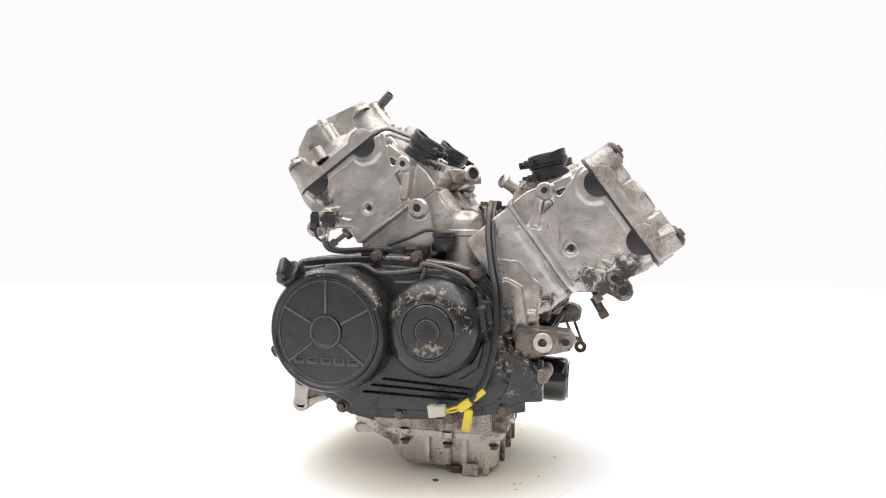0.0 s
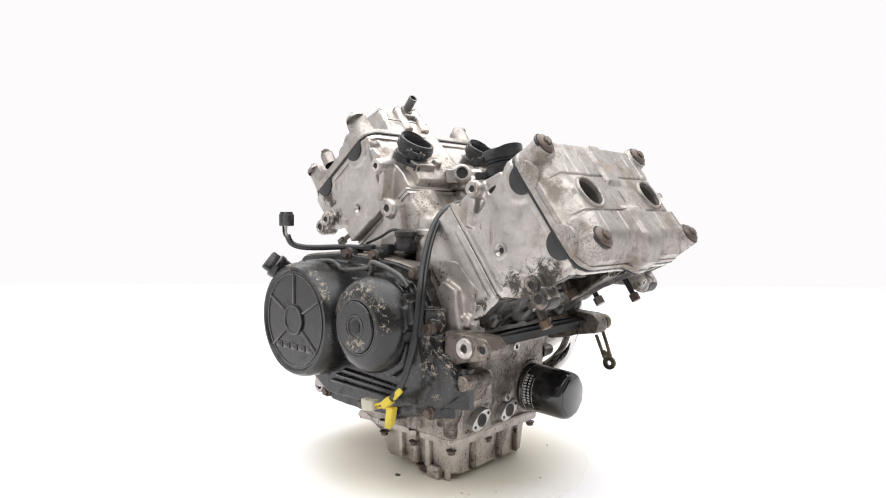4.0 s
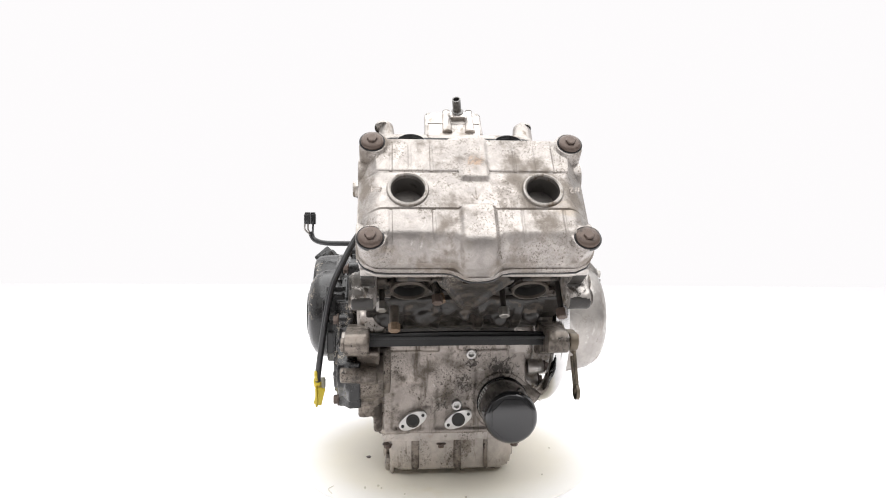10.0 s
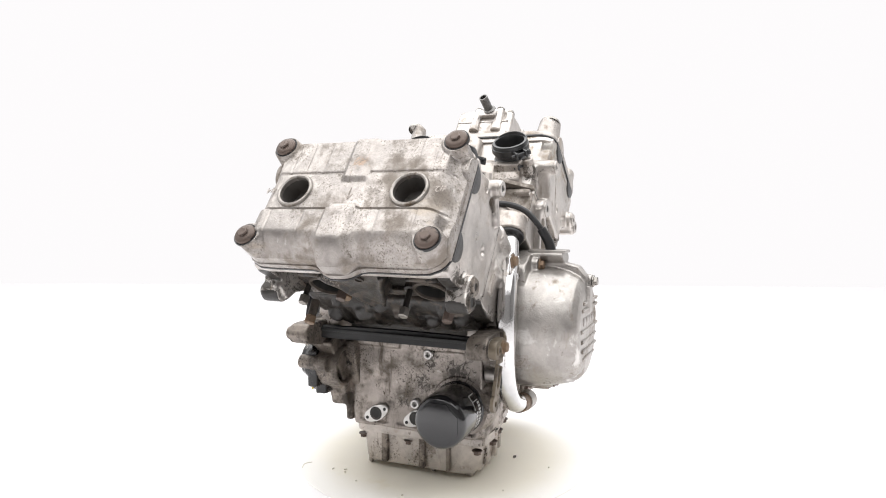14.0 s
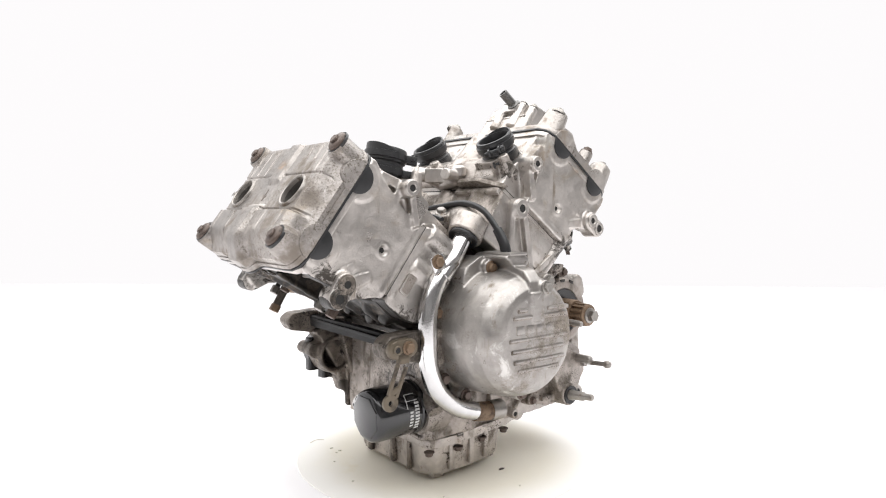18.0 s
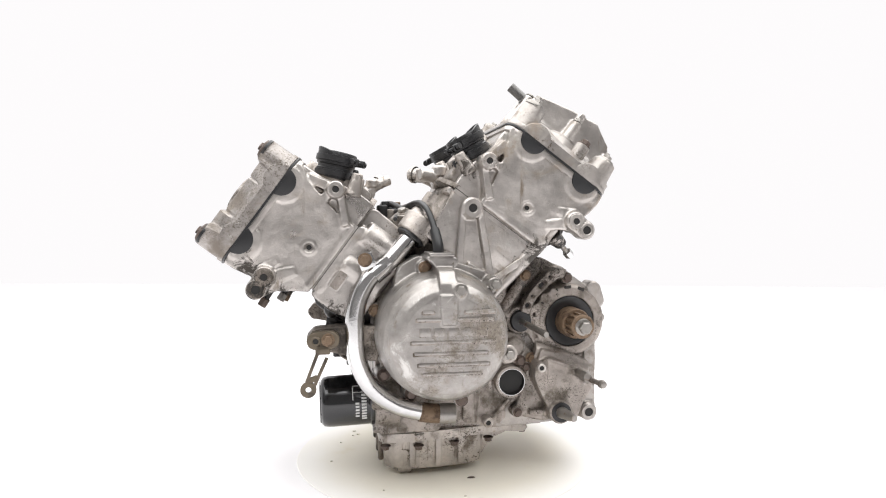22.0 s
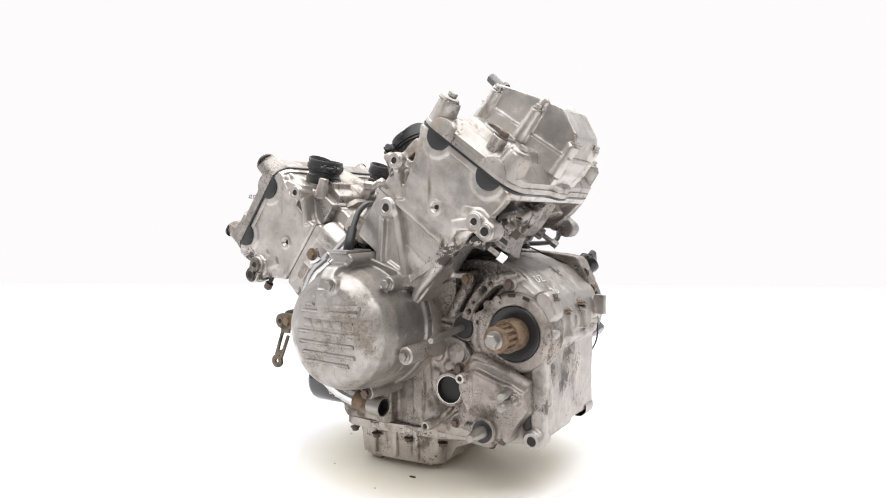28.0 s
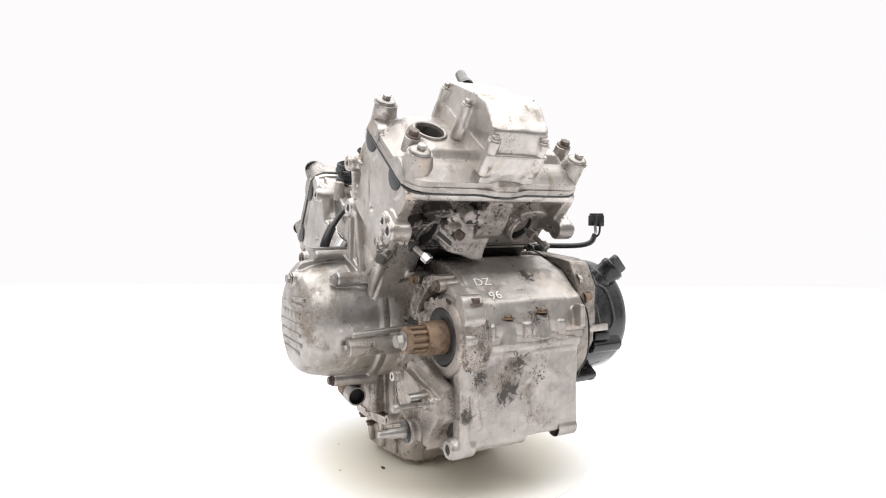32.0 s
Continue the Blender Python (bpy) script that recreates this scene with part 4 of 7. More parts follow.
    split_faces(head, ALU_EXHAUST if rear else SOOT_AND_SHADE, lambda c, n: n.dot(a) + 0.35 * noise.noise(c * 60) > 0.5 and (c - CRANK).dot(v) < 0.254 and (c - CRANK).dot(a) > 0.040)
    # a flange under the gasket
    bm = bmesh.new()
    prism(bm, poly([(-0.079, y0 - 0.002), (0.079, y0 - 0.002), (0.079, y1 + 0.002), (-0.079, y1 + 0.002)], 0.022, 6), lambda u, w, d: at(u, w, d), 0.2555, 0.2632, 0.002)
    part("head_flange", bm, ALU, head)
    for s, yy in ((-1, y0), (1, y1)):
        # sealing plugs at the ends of the camshafts
        for aa in bumps:
            pts = [(aa + 0.0178 * math.cos(radians(k)), 0.2648 - 0.0178 * math.sin(radians(k))) for k in range(0, 181, 12)]
            bm = bmesh.new()
            prism(bm, pts, lead, yy - s * 0.008, yy + s * 0.0036, 0.0012)
            part("camshaft_plug", bm, RUBBER, head, "black rubber half-moon plug")
        # a dimple with a tapped hole
        bm = bmesh.new()
        lathe(bm, [(0, 0.0), (0.0034, 0.0)], at(0.003, yy - s * 0.0034, 0.191), (0, s, 0), 18)
        part("bore", bm, HOLE_SHADE, head)
        # machined faces of the eye and of the ear
        p = at(-0.0740, yy + s * 0.0115, 0.2068)
        bm = bmesh.new()
        boss(bm, p, (0, s, 0), 0.0102, 0.006, 0.0050, 0.005)
        mount = part("mounting_boss", bm, ALU, head)
        hole(mount, p, (0, s, 0), 0.0042, 0.0096)
        ear_skin = ALU if rear else ALU_OILY
        e = yy + s * 0.011
        bm = bmesh.new()
        boss(bm, at(0.0625, e, 0.2135), (0, s, 0), 0.0118, 0.005, 0.005, 0.004)
        boss(bm, at(0.0805, e, 0.2125), (0, s, 0), 0.0112, 0.005, 0.006, 0.004)
        ear = part("mounting_lug", bm, ear_skin, head)
        hole(ear, at(0.0625, e, 0.2135), (0, s, 0), 0.0043, 0.0098, ear_skin)
        hole(ear, at(0.0805, e, 0.2125), (0, s, 0), 0.0054, 0.0092, ear_skin)
        # lower flank of the barrel: a pad
        bm = bmesh.new()
        if not rear and s < 0:
            bm.free()
            continue
        if rear:
            prism(bm, poly([(-0.01, 0.105), (0.03, 0.105), (0.03, 0.125), (-0.01, 0.125)], 0.006), lead, yy - s * 0.014, yy - s * 0.007, 0.001)
        else:
            prism(bm, poly([(0.000, 0.1305), (0.029, 0.1305), (0.029, 0.1455), (0.000, 0.1455)], 0.004), lead, yy - s * 0.006, yy + s * 0.0008, 0.0008)
        pad = part("cast_pad", bm, ALU, barrel)
        if not rear:
            bm = bmesh.new()
            prism(bm, poly([(0.0020, 0.1325), (0.027, 0.1325), (0.027, 0.1435), (0.0020, 0.1435)], 0.003), lead, yy - s * 0.004, yy + s * 0.0014, 0.0006)
            part("casting_plate", bm, ALU_DIRTY, pad)
    # exhaust ports
    rough = bmesh.new()
    mouth = []
    for k, yy in enumerate((0.087, -0.053) if rear else (0.082, -0.057)):
        if rear:       # these two face down and towards the clutch side
            d = Vector(((-0.68, -0.42, -0.60), (-0.74, -0.28, -0.60))[k]).normalized()
            p = Vector(((-0.1310, 0.0930, 0.3285), (-0.1320, -0.0475, 0.3350))[k]) - d * 0.0075
        else:
            p = at(0.052, yy, 0.190)
            d = (a * 0.99 - v * 0.05).normalized()
        mouth.append((p, d))
        post_solid(rough, p + d * 0.004, d, 0.0228, 0.040, 0.008, 28)
        bm = bmesh.new()
        lathe(bm, [(0.0222, 0.000), (0.0222, 0.006), (0.0210, 0.0075), (0.0186, 0.0075), (0.0180, 0.006), (0.0175, -0.012), (0, -0.012)], p, d, 32)
        port = part("exhaust_port", bm, ALU_EXHAUST if rear else BAKED, head, "sooty open exhaust port")
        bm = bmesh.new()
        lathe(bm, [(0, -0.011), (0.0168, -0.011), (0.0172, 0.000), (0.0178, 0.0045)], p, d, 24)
        part("port_opening", bm, HOLE_SHADE, port)
        # studs with nuts
        for w in (-1, 1):
            q = p + (Vector((-0.012, 0.020, -0.018) if w > 0 else (-0.006, -0.029, 0.009)) if rear and k == 0 else Vector((0, w * 0.0245, 0.0140 * w)) if rear else Vector((0, w * 0.031, 0)) + v * (0.008 * w))
            post_solid(rough, q + d * 0.001, d, 0.0085, 0.024, 0.004)
            bm = bmesh.new()
            reach = 0.016 if rear or k else 0.034 if w > 0 else 0.024
            lathe(bm, [(0.007, -0.015), (0.0065, 0.0), (0.0035, 0.001), (0.0035, reach + 0.004), (0, reach + 0.004)], q, d, 12)
            stud = part("exhaust_stud", bm, STEEL if rear else SOOT_AND_SHADE, head)
            if rear and k == 1 and w == 1:
                bm = bmesh.new()
                lathe(bm, [(0.0036, 0), (0.0058, 0), (0.0062, 0.0015), (0.0058, 0.003), (0.0036, 0.003)], q + d * 0.012, d, 20)
                part("ring", bm, CHROME, stud)
            else:
                bright = w < 0 or (rear and k == 0)
                if rear and w == (-1 if k == 0 else 1):
                    bright = False
                bolt(stud, q + d * reach, d, 0.0062, 0.011, (CHROME if rear and k == 0 else STEEL) if bright else BROWN_BOLT, "nut", washer=False)
        # oval cast pad over each port
        q = at(0.064, yy + 0.004, 0.226)
        pts = [(0.020 * math.cos(radians(t)), 0.011 * math.sin(radians(t))) for t in range(0, 360, 15)]
        n = (a * 0.9 - v * 0.45).normalized()
        w_ = Vector((0, 1, 0)).cross(n).normalized()
        prism(rough, pts, lambda x, y, z: q + Vector((0, 1, 0)) * x + w_ * y + n * z, -0.014, 0.0028)
    # the middle of the head stands out between the ports
    ym = 0.0225 if rear else 0.0112
    if rear:
        prism(rough, poly([(0.03, 0.254), (0.078, 0.254), (0.077, 0.232), (0.076, 0.198), (0.070, 0.192), (0.03, 0.192)], 0.006), lead, ym - 0.026, ym + 0.012, 0.004)
        post_solid(rough, at(0.073, ym + 0.022, 0.226), a, 0.013, 0.03, 0.004)
        # a plate that runs out to a point over the gearbox
        prism(rough, poly([(0.018, 0.163), (0.008, 0.190), (-0.002, 0.222), (0.030, 0.244), (0.074, 0.216), (0.078, 0.180)], 0.003),
              lambda y, w, u: at(u + (0.205 - w) * 0.45, y, w), 0.040, 0.066)
        post_solid(rough, Vector((-0.1425, 0.060, 0.3330)), Vector((-0.56, -0.58, -0.56)), 0.0090, 0.03, 0.003)
    else:
        prism(rough, poly([(ym - 0.040, 0.252), (ym + 0.040, 0.252), (ym + 0.030, 0.226), (ym + 0.007, 0.168), (ym - 0.007, 0.168), (ym - 0.030, 0.226)], 0.006),
              lambda y, w, u: at(u + 0.10 * (w - 0.25), y, w), 0.03, 0.076, 0.003)
        for yy, w, r in ((ym - 0.020, 0.222, 0.012), (ym + 0.018, 0.214, 0.010), (ym + 0.060, 0.178, 0.010), (ym - 0.050, 0.176, 0.012), (ym + 0.100, 0.205, 0.009), (ym - 0.100, 0.196, 0.010)):
            post_solid(rough, at(0.047 + 0.6 * r, yy, w), a, 0.8 * r, 0.03, 0.006, 12)
        leg(rough, lambda y, w, u: at(u, y, w), (ym - 0.105, 0.172), (ym + 0.105, 0.172), 0.006, 0.006, 0.03, 0.052)
        for w in (-1, 1):
            tube(rough, [at(0.078, ym + w * 0.039, 0.250), at(0.076, ym + w * 0.029, 0.226), at(0.069, ym + w * 0.006, 0.170)], 0.0034, 8)
    rough = cast(rough, 0.0016, 4, 0.0016)
    for p, d in mouth:       # the ports are open
        for q in rough.verts:
            w = q.co - p
            h = w.dot(d)
            if h > -0.02 and (w - d * h).length < 0.0200:
                q.co -= d * (h + 0.02)
    housing_ = part("exhaust_flank", rough, ALU_EXHAUST if rear else BAKED, head, "oil-baked casting round the exhaust ports", 80)
    if rear:
        split_faces(housing_, SOOT_AND_SHADE, lambda c, n: noise.noise(c * 55) + 0.7 * noise.noise(c * 190) + 14 * min(c.y - 0.075, 0.02) + 6 * (c.z - 0.345) > 0.02)
    else:
        split_faces(housing_, SOOT_AND_SHADE, lambda c, n: noise.noise(c * 70) + 0.8 * noise.noise(c * 190) > -0.02)
    if not rear:
        # worn casting marks
        for w in (-1, 1):
            bm = bmesh.new()
            q = at(0.0772, ym + w * 0.009, 0.243)
            lathe(bm, [(0.0060, -0.001), (0.0060, 0.0009), (0.0042, 0.0009), (0.0042, -0.001)], q, a - v * 0.1, 20)
            part("cast_ring", bm, BAKED, housing_)
    for yy in ((0.098, -0.048) if rear else (0.083, -0.060)):
        intake(rear, yy, head)
    # the intake side between the runners: rail, rounded tower of the camshaft drive, and the plate that juts into the valley
    bm = bmesh.new()
    prism(bm, poly([(-0.075, 0.226), (-0.102, 0.195), (-0.098, 0.166), (-0.080, 0.160)], 0.006), lead, y0 + 0.03, y1 - 0.03, 0.002)
    lathe(bm, [(0, -0.002), (0.0215, -0.002), (0.0210, 0.060), (0.0195, 0.092), (0, 0.094)], at(-0.084, ym, 0.166), v + a * 0.12, 28)
    for yy in ((0.098, -0.048) if rear else (0.083, -0.060)):
        post_solid(bm, at(-0.108, yy + 0.030, 0.196), v * 0.4 - a, 0.0075, 0.03, 0.004)
        leg(bm, lead, (-0.076, 0.222), (-0.100, 0.180), 0.012, 0.010, yy - 0.018, yy + 0.018)
    bm = cast(bm, 0.0016, 5, 0.0012)
    part("intake_flank", bm, ALU_PAN, head, "", 80)
    bm = bmesh.new()
    if rear:
        prism(bm, poly([(-0.104, 0.058), (-0.106, 0.100), (-0.090, y1 - 0.008), (-0.080, y1 - 0.008), (-0.080, 0.050)], 0.004), lambda u, w, d: at(u, w, d), 0.1565, 0.1625, 0.0015)
    else:
        prism(bm, poly([(-0.097, y0 + 0.06), (-0.097, y1 - 0.06), (-0.082, y1 - 0.035), (-0.082, y0 + 0.012), (-0.087, y0 + 0.012)], 0.006), lambda u, w, d: at(u, w, d), 0.154, 0.162, 0.002)
    part("joint_plate", bm, ALU_DIRTY, head)
    return valve_cover(rear, yc, hw, at, a, v), at, a, v


front_cover, front_at, front_a, front_v = bank(False)
rear_cover, rear_at, rear_a, rear_v = bank(True)

# round ridge along the foot of the rear barrels, thick under the ear and thin where it meets the case, with a web behind it
bm = bmesh.new()
tube(bm, [(-0.030, 0.120, 0.226), (-0.044, 0.1330, 0.2525), (-0.074, 0.1350, 0.2860), (-0.1020, 0.1340, 0.3210), (-0.120, 0.130, 0.340)], 0.0115, 16, 6,
     scale=lambda t: 0.42 + 0.58 * step(0.1, 0.8, t) + (0.12 if 0.66 < t < 0.80 else 0))
prism(bm, poly([(-0.022, 0.214), (-0.0505, 0.2475), (-0.0715, 0.2725), (-0.105, 0.318), (-0.085, 0.325), (-0.01, 0.25)], 0.003), side, 0.085, 0.1285)
leg(bm, side, (-0.050, 0.2735), (-0.098, 0.2765), 0.0030, 0.0040, 0.07, 0.0960)
bm = cast(bm, 0.0014, 4, 0.0006)
ridge = part("barrel_ridge", bm, ALU, engine, "", 80)
# inward faces in black: brown stain plus the cavity's shade, painted together
split_faces(ridge, SOOT_AND_SHADE, lambda c, n: n.y < 0.45 and noise.noise(c * 60) + 0.6 * noise.noise(c * 170) + 16 * (0.105 - c.y) > -0.25 and c.x < -0.045 and (c - Vector((-0.03, 0, 0.225))).dot(Vector((0.76, 0, -0.65))) > 0.004)

# the raised box with the breather on the rear cover
bm = bmesh.new()
lead = lambda u, w, y: rear_at(u, y, w)
prism(bm, poly([(-0.063, 0.276), (-0.0595, 0.343), (-0.003, 0.358), (0.036, 0.3645), (0.0715, 0.3465), (0.081, 0.297), (0.0765, 0.268)], 0.006), lead, -0.016, 0.062, 0.006)
prism(bm, poly([(-0.065, 0.280), (-0.064, 0.314), (0.080, 0.318), (0.080, 0.300), (0.060, 0.285)], 0.004), lead, -0.0185, 0.0645, 0.002)
BOX_BOLTS = ((-0.054, 0.062, 0.342), (0.010, 0.066, 0.352), (0.074, 0.058, 0.342), (-0.054, -0.016, 0.342), (0.010, -0.020, 0.352), (0.074, -0.010, 0.342))
for aa, yy, h in BOX_BOLTS:
    post_solid(bm, rear_at(aa, yy, h - 0.006), rear_v, 0.0078, 0.045, 0.001)
for yy in (0.060, -0.014):
    leg(bm, lead, (0.010, 0.345), (0.012, 0.363), 0.0045, 0.0040, yy - 0.006, yy + 0.0045)
bm = cast(bm, 0.0014, 5, 0.0007)
breather = part("breather_box", bm, ALU, rear_cover, "weathered cast breather box", 80)
bm = bmesh.new()
prism(bm, poly([(-0.0645, 0.3125), (-0.0645, 0.3155), (0.081, 0.3205), (0.083, 0.3175)], 0.001), lead, -0.0185, 0.0645, 0.0008)
part("box_seam", bm, ALU, breather)
for aa, yy, h in BOX_BOLTS:
    bolt(breather, rear_at(aa, yy, h - 0.006), rear_v, 0.0052, 0.006, STEEL)
bm = bmesh.new()
tube(bm, [(-0.128, 0.032, 0.508), (-0.111, 0.030, 0.5215), (-0.092, 0.0265, 0.5385)], 0.0068, 16, 5, hollow=0.0018)
lathe(bm, [(0, 0), (0.010, 0), (0.010, 0.005), (0.007, 0.007), (0, 0.007)], (-0.114, 0.0305, 0.519), (0.68, 0, 0.73), 16)
part("breather_nozzle", bm, DARK_NOZZLE, breather, "grey metal breather nozzle")
bm = bmesh.new()
for w in (-1, 1):
    post_solid(bm, rear_at(-0.0630, 0.0305 + w * 0.0180, 0.3385), rear_v, 0.0068, 0.046, 0.002)
leg(bm, lambda y, w, u: rear_at(u, y, w), (0.0115, 0.330), (0.0495, 0.330), 0.0065, 0.0065, -0.068, -0.054)
bracket = part("nozzle_flange", cast(bm, 0.0012, 4), ALU, breather, "", 80)
for w in (-1, 1):
    bolt(bracket, rear_at(-0.0630, 0.0305 + w * 0.0180, 0.3385), rear_v, 0.0048, 0.0030, STEEL)

# ---------------------------------------------------------------- black covers on the clutch flank
OUTLINE = [(-0.182, 0.258), (-0.165, 0.291), (-0.138, 0.295), (-0.0758, 0.2995), (-0.038, 0.2975), (0.001, 0.296), (0.042, 0.291), (0.079, 0.283), (0.104, 0.249),
           (0.126, 0.187), (0.1645, 0.163), (0.161, 0.139), (0.119, 0.108), (0.052, 0.092), (-0.04, 0.0865), (-0.093, 0.0875), (-0.141, 0.118), (-0.181, 0.19)]
bm = bmesh.new()
prism(bm, poly(OUTLINE, 0.012), side, -0.1245, -0.1345, 0.003, 2)
# its deep front edge
prism(bm, poly([(0.03, 0.292), (0.079, 0.283), (0.104, 0.249), (0.126, 0.187), (0.1645, 0.163), (0.161, 0.139), (0.119, 0.108), (0.052, 0.092), (0.03, 0.0905)], 0.010),
      side, -0.115, -0.1255, 0.003, 2)
# shoulders between the edge and the two domes
prism(bm, poly([(-0.158, 0.282), (-0.076, 0.290), (0.036, 0.284), (0.074, 0.268), (0.094, 0.235), (0.112, 0.178), (0.129, 0.153), (0.114, 0.120), (0.045, 0.102),
                (-0.084, 0.100), (-0.140, 0.132), (-0.170, 0.2)], 0.014), side, -0.130, -0.152, 0.008, 3, 0.006)
# flat face of the front lobe
prism(bm, poly([(0.070, 0.272), (0.100, 0.244), (0.121, 0.192), (0.156, 0.168), (0.158, 0.141), (0.119, 0.1095), (0.052, 0.0945), (0.02, 0.10), (0.02, 0.25)], 0.010), side, -0.130, -0.1445, 0.003, 2, 0.003)
prism(bm, poly([(0.070, 0.238), (0.094, 0.244), (0.098, 0.217), (0.078, 0.199)], 0.004), side, -0.150, -0.168, 0.002)
prism(bm, poly([(0.038, 0.162), (0.078, 0.174), (0.095, 0.207), (0.086, 0.168), (0.061, 0.151)], 0.004), side, -0.150, -0.164, 0.002)
for x, z in ((0.076, 0.280), (-0.001, 0.299), (-0.056, 0.300), (-0.023, 0.095), (-0.104, 0.098), (0.114, 0.2175), (0.114, 0.1135), (0.048, 0.099)):
    post_solid(bm, (x, -0.1450 if x > 0.04 and z < 0.25 else -0.1345, z), (0, -1, 0), 0.0090, 0.02, 0.002)
prism(bm, poly([(0.088, -0.1500), (0.112, -0.1490), (0.1610, -0.1290), (0.1610, -0.1150), (0.088, -0.1180)], 0.004), plan, 0.122, 0.172)
prism(bm, poly([(0.088, -0.1490), (0.112, -0.1480), (0.1400, -0.1300), (0.1380, -0.1150), (0.088, -0.1180)], 0.004), plan, 0.108, 0.186)
prism(bm, poly([(0.085, -0.1500), (0.108, -0.1480), (0.1260, -0.1260), (0.085, -0.1180)], 0.004), plan, 0.180, 0.240)
for z0, z1, x0, x1 in ((0.258, 0.226, 0.086, 0.092), (0.250, 0.222, 0.097, 0.102)):
    leg(bm, side, (x0, z0), (x1, z1), 0.0034, 0.0034, -0.140, -0.163)
bm = cast(bm, 0.0015, 4, 0.0004)
clutch_cover = part("crankcase_cover", bm, BLACK, engine, "chipped black painted crankcase cover", 80)
# pale edge of the joint under the cover
bm = bmesh.new()
prism(bm, poly([(p[0] + (-0.002 if p[0] > 0.0 else -0.006 if p[0] < -0.1 else 0.0), p[1] + (0.002 if p[1] > 0.2 else 0.0)) for p in OUTLINE], 0.012), side, -0.096, -0.1262, 0.002)
lathe(bm, [(0, 0), (0.0285, 0), (0.0290, 0.02), (0.027, 0.037), (0, 0.037)], (0.1300, -0.124, 0.1480), (0, 1, 0), 40)
prism(bm, poly([(0.095, 0.19), (0.128, 0.182), (0.110, 0.118), (0.085, 0.105)], 0.006), side, -0.078, -0.12, 0.002)
post_solid(bm, (0.1600, -0.1400, 0.1560), (0, -1, 0), 0.0095, 0.045, 0.002)
bm = cast(bm, 0.0018, 5, 0.0010)
dent(bm, (0.1310, -0.087, 0.1480), (0, 1, 0), 0.0225, 0.026, 0.0008, 0.75)
joint = part("cover_joint", bm, ALU_OILY, clutch_cover, "", 80)
split_faces(joint, ALU_DIRTY, lambda c, n: c.x < 0.08)
# raised lip along the top of the cover and a web to the round cover
bm = bmesh.new()
tube(bm, [(-0.150, -0.148, 0.282), (-0.075, -0.150, 0.289), (-0.045, -0.150, 0.279), (0.004, -0.150, 0.284), (0.016, -0.150, 0.292), (0.060, -0.148, 0.279), (0.077, -0.147, 0.264)],
     0.0034, 10)
part("cover_lip", bm, BLACK_EDGE, clutch_cover)
bm = bmesh.new()
tube(bm, [(-0.024, -0.15, 0.268), (0.008, -0.153, 0.270), (0.016, -0.152, 0.288)], 0.003, 8)
part("cover_lip", bm, BLACK_EDGE, clutch_cover)
# the large round cover over the clutch
CL = Vector((-0.1000, 0, 0.2085))
bm = bmesh.new()
lathe(bm, [(0.0815, -0.023), (0.081, -0.004), (0.0790, 0.034), (0.0770, 0.041), (0.0735, 0.0455), (0.0700, 0.0455), (0.0675, 0.0430), (0, 0.0430)], (CL.x, -0.150, CL.z), (0, -1, 0), 72)
dome = part("clutch_cover", bm, BLACK, engine, "black painted round clutch cover with spokes")
bm = bmesh.new()
lathe(bm, [(0.0205, 0.0), (0.0205, 0.0025), (0.0195, 0.0032), (0.0175, 0.0032), (0.0165, 0.0022), (0, 0.0022)], (CL.x, -0.1925, CL.z), (0, -1, 0), 36)
hub = part("hub", bm, BLACK, dome)
bm = bmesh.new()
lathe(bm, [(0.0203, 0.0026), (0.0203, 0.0038), (0.0186, 0.0038), (0.0184, 0.0026)], (CL.x, -0.1925, CL.z), (0, -1, 0), 36)
part("hub_ring", bm, BLACK_EDGE, hub)
bm = bmesh.new()
lathe(bm, [(0.0640, 0.0), (0.0640, 0.0012), (0.0628, 0.0012), (0.0628, 0.0)], (CL.x, -0.1929, CL.z), (0, -1, 0), 64)
part("face_ring", bm, BLACK_EDGE, dome)
for ang in (90, 28, -38, 218, 152):
    c, s = math.cos(radians(ang)), math.sin(radians(ang))
    bm = bmesh.new()
    box(bm, (CL.x + 0.0435 * c, -0.1935, CL.z + 0.0435 * s), (0.042, 0.004, 0.0030), 0.0010, Matrix.Rotation(-radians(ang), 3, "Y"))
    part("spoke", bm, BLACK_EDGE, dome)
# five plain raised blocks stand for the worn maker's name
for k in range(5):
    bm = bmesh.new()
    box(bm, (CL.x - 0.036 + 0.0180 * k, -0.1932, 0.1715), (0.0135, 0.003, 0.0085), 0.001)
    block = part("name_block", bm, BLACK_EDGE, dome)
    bm = bmesh.new()
    box(bm, (CL.x - 0.036 + 0.0180 * k, -0.1936, 0.1715), (0.0110, 0.003, 0.0060), 0.001)
    part("block_face", bm, BLACK, block)
# the round cover over the pulse rotor, with its cap
PU = Vector((0.0295, 0, 0.2140))
bm = bmesh.new()
lathe(bm, [(0.0630, -0.004), (0.0610, 0.020), (0.0545, 0.0320), (0.0445, 0.0385), (0.0370, 0.0405), (0.0340, 0.0395), (0.0330, 0.0365), (0, 0.0365)], (PU.x, -0.150, PU.z), (0, -1, 0), 64)
pulse = part("pulse_cover", bm, BLACK, engine, "chipped black round cover with an inspection cap")
bm = bmesh.new()
lathe(bm, [(0.0325, 0.0), (0.0325, 0.0050), (0.0312, 0.0062), (0.0170, 0.0062), (0.0160, 0.0052), (0.0150, 0.0056), (0.0140, 0.0046), (0, 0.0046)], (PU.x, -0.1865, PU.z), (0, -1, 0), 48)
cap = part("inspection_cap", bm, BLACK, pulse)
bm = bmesh.new()
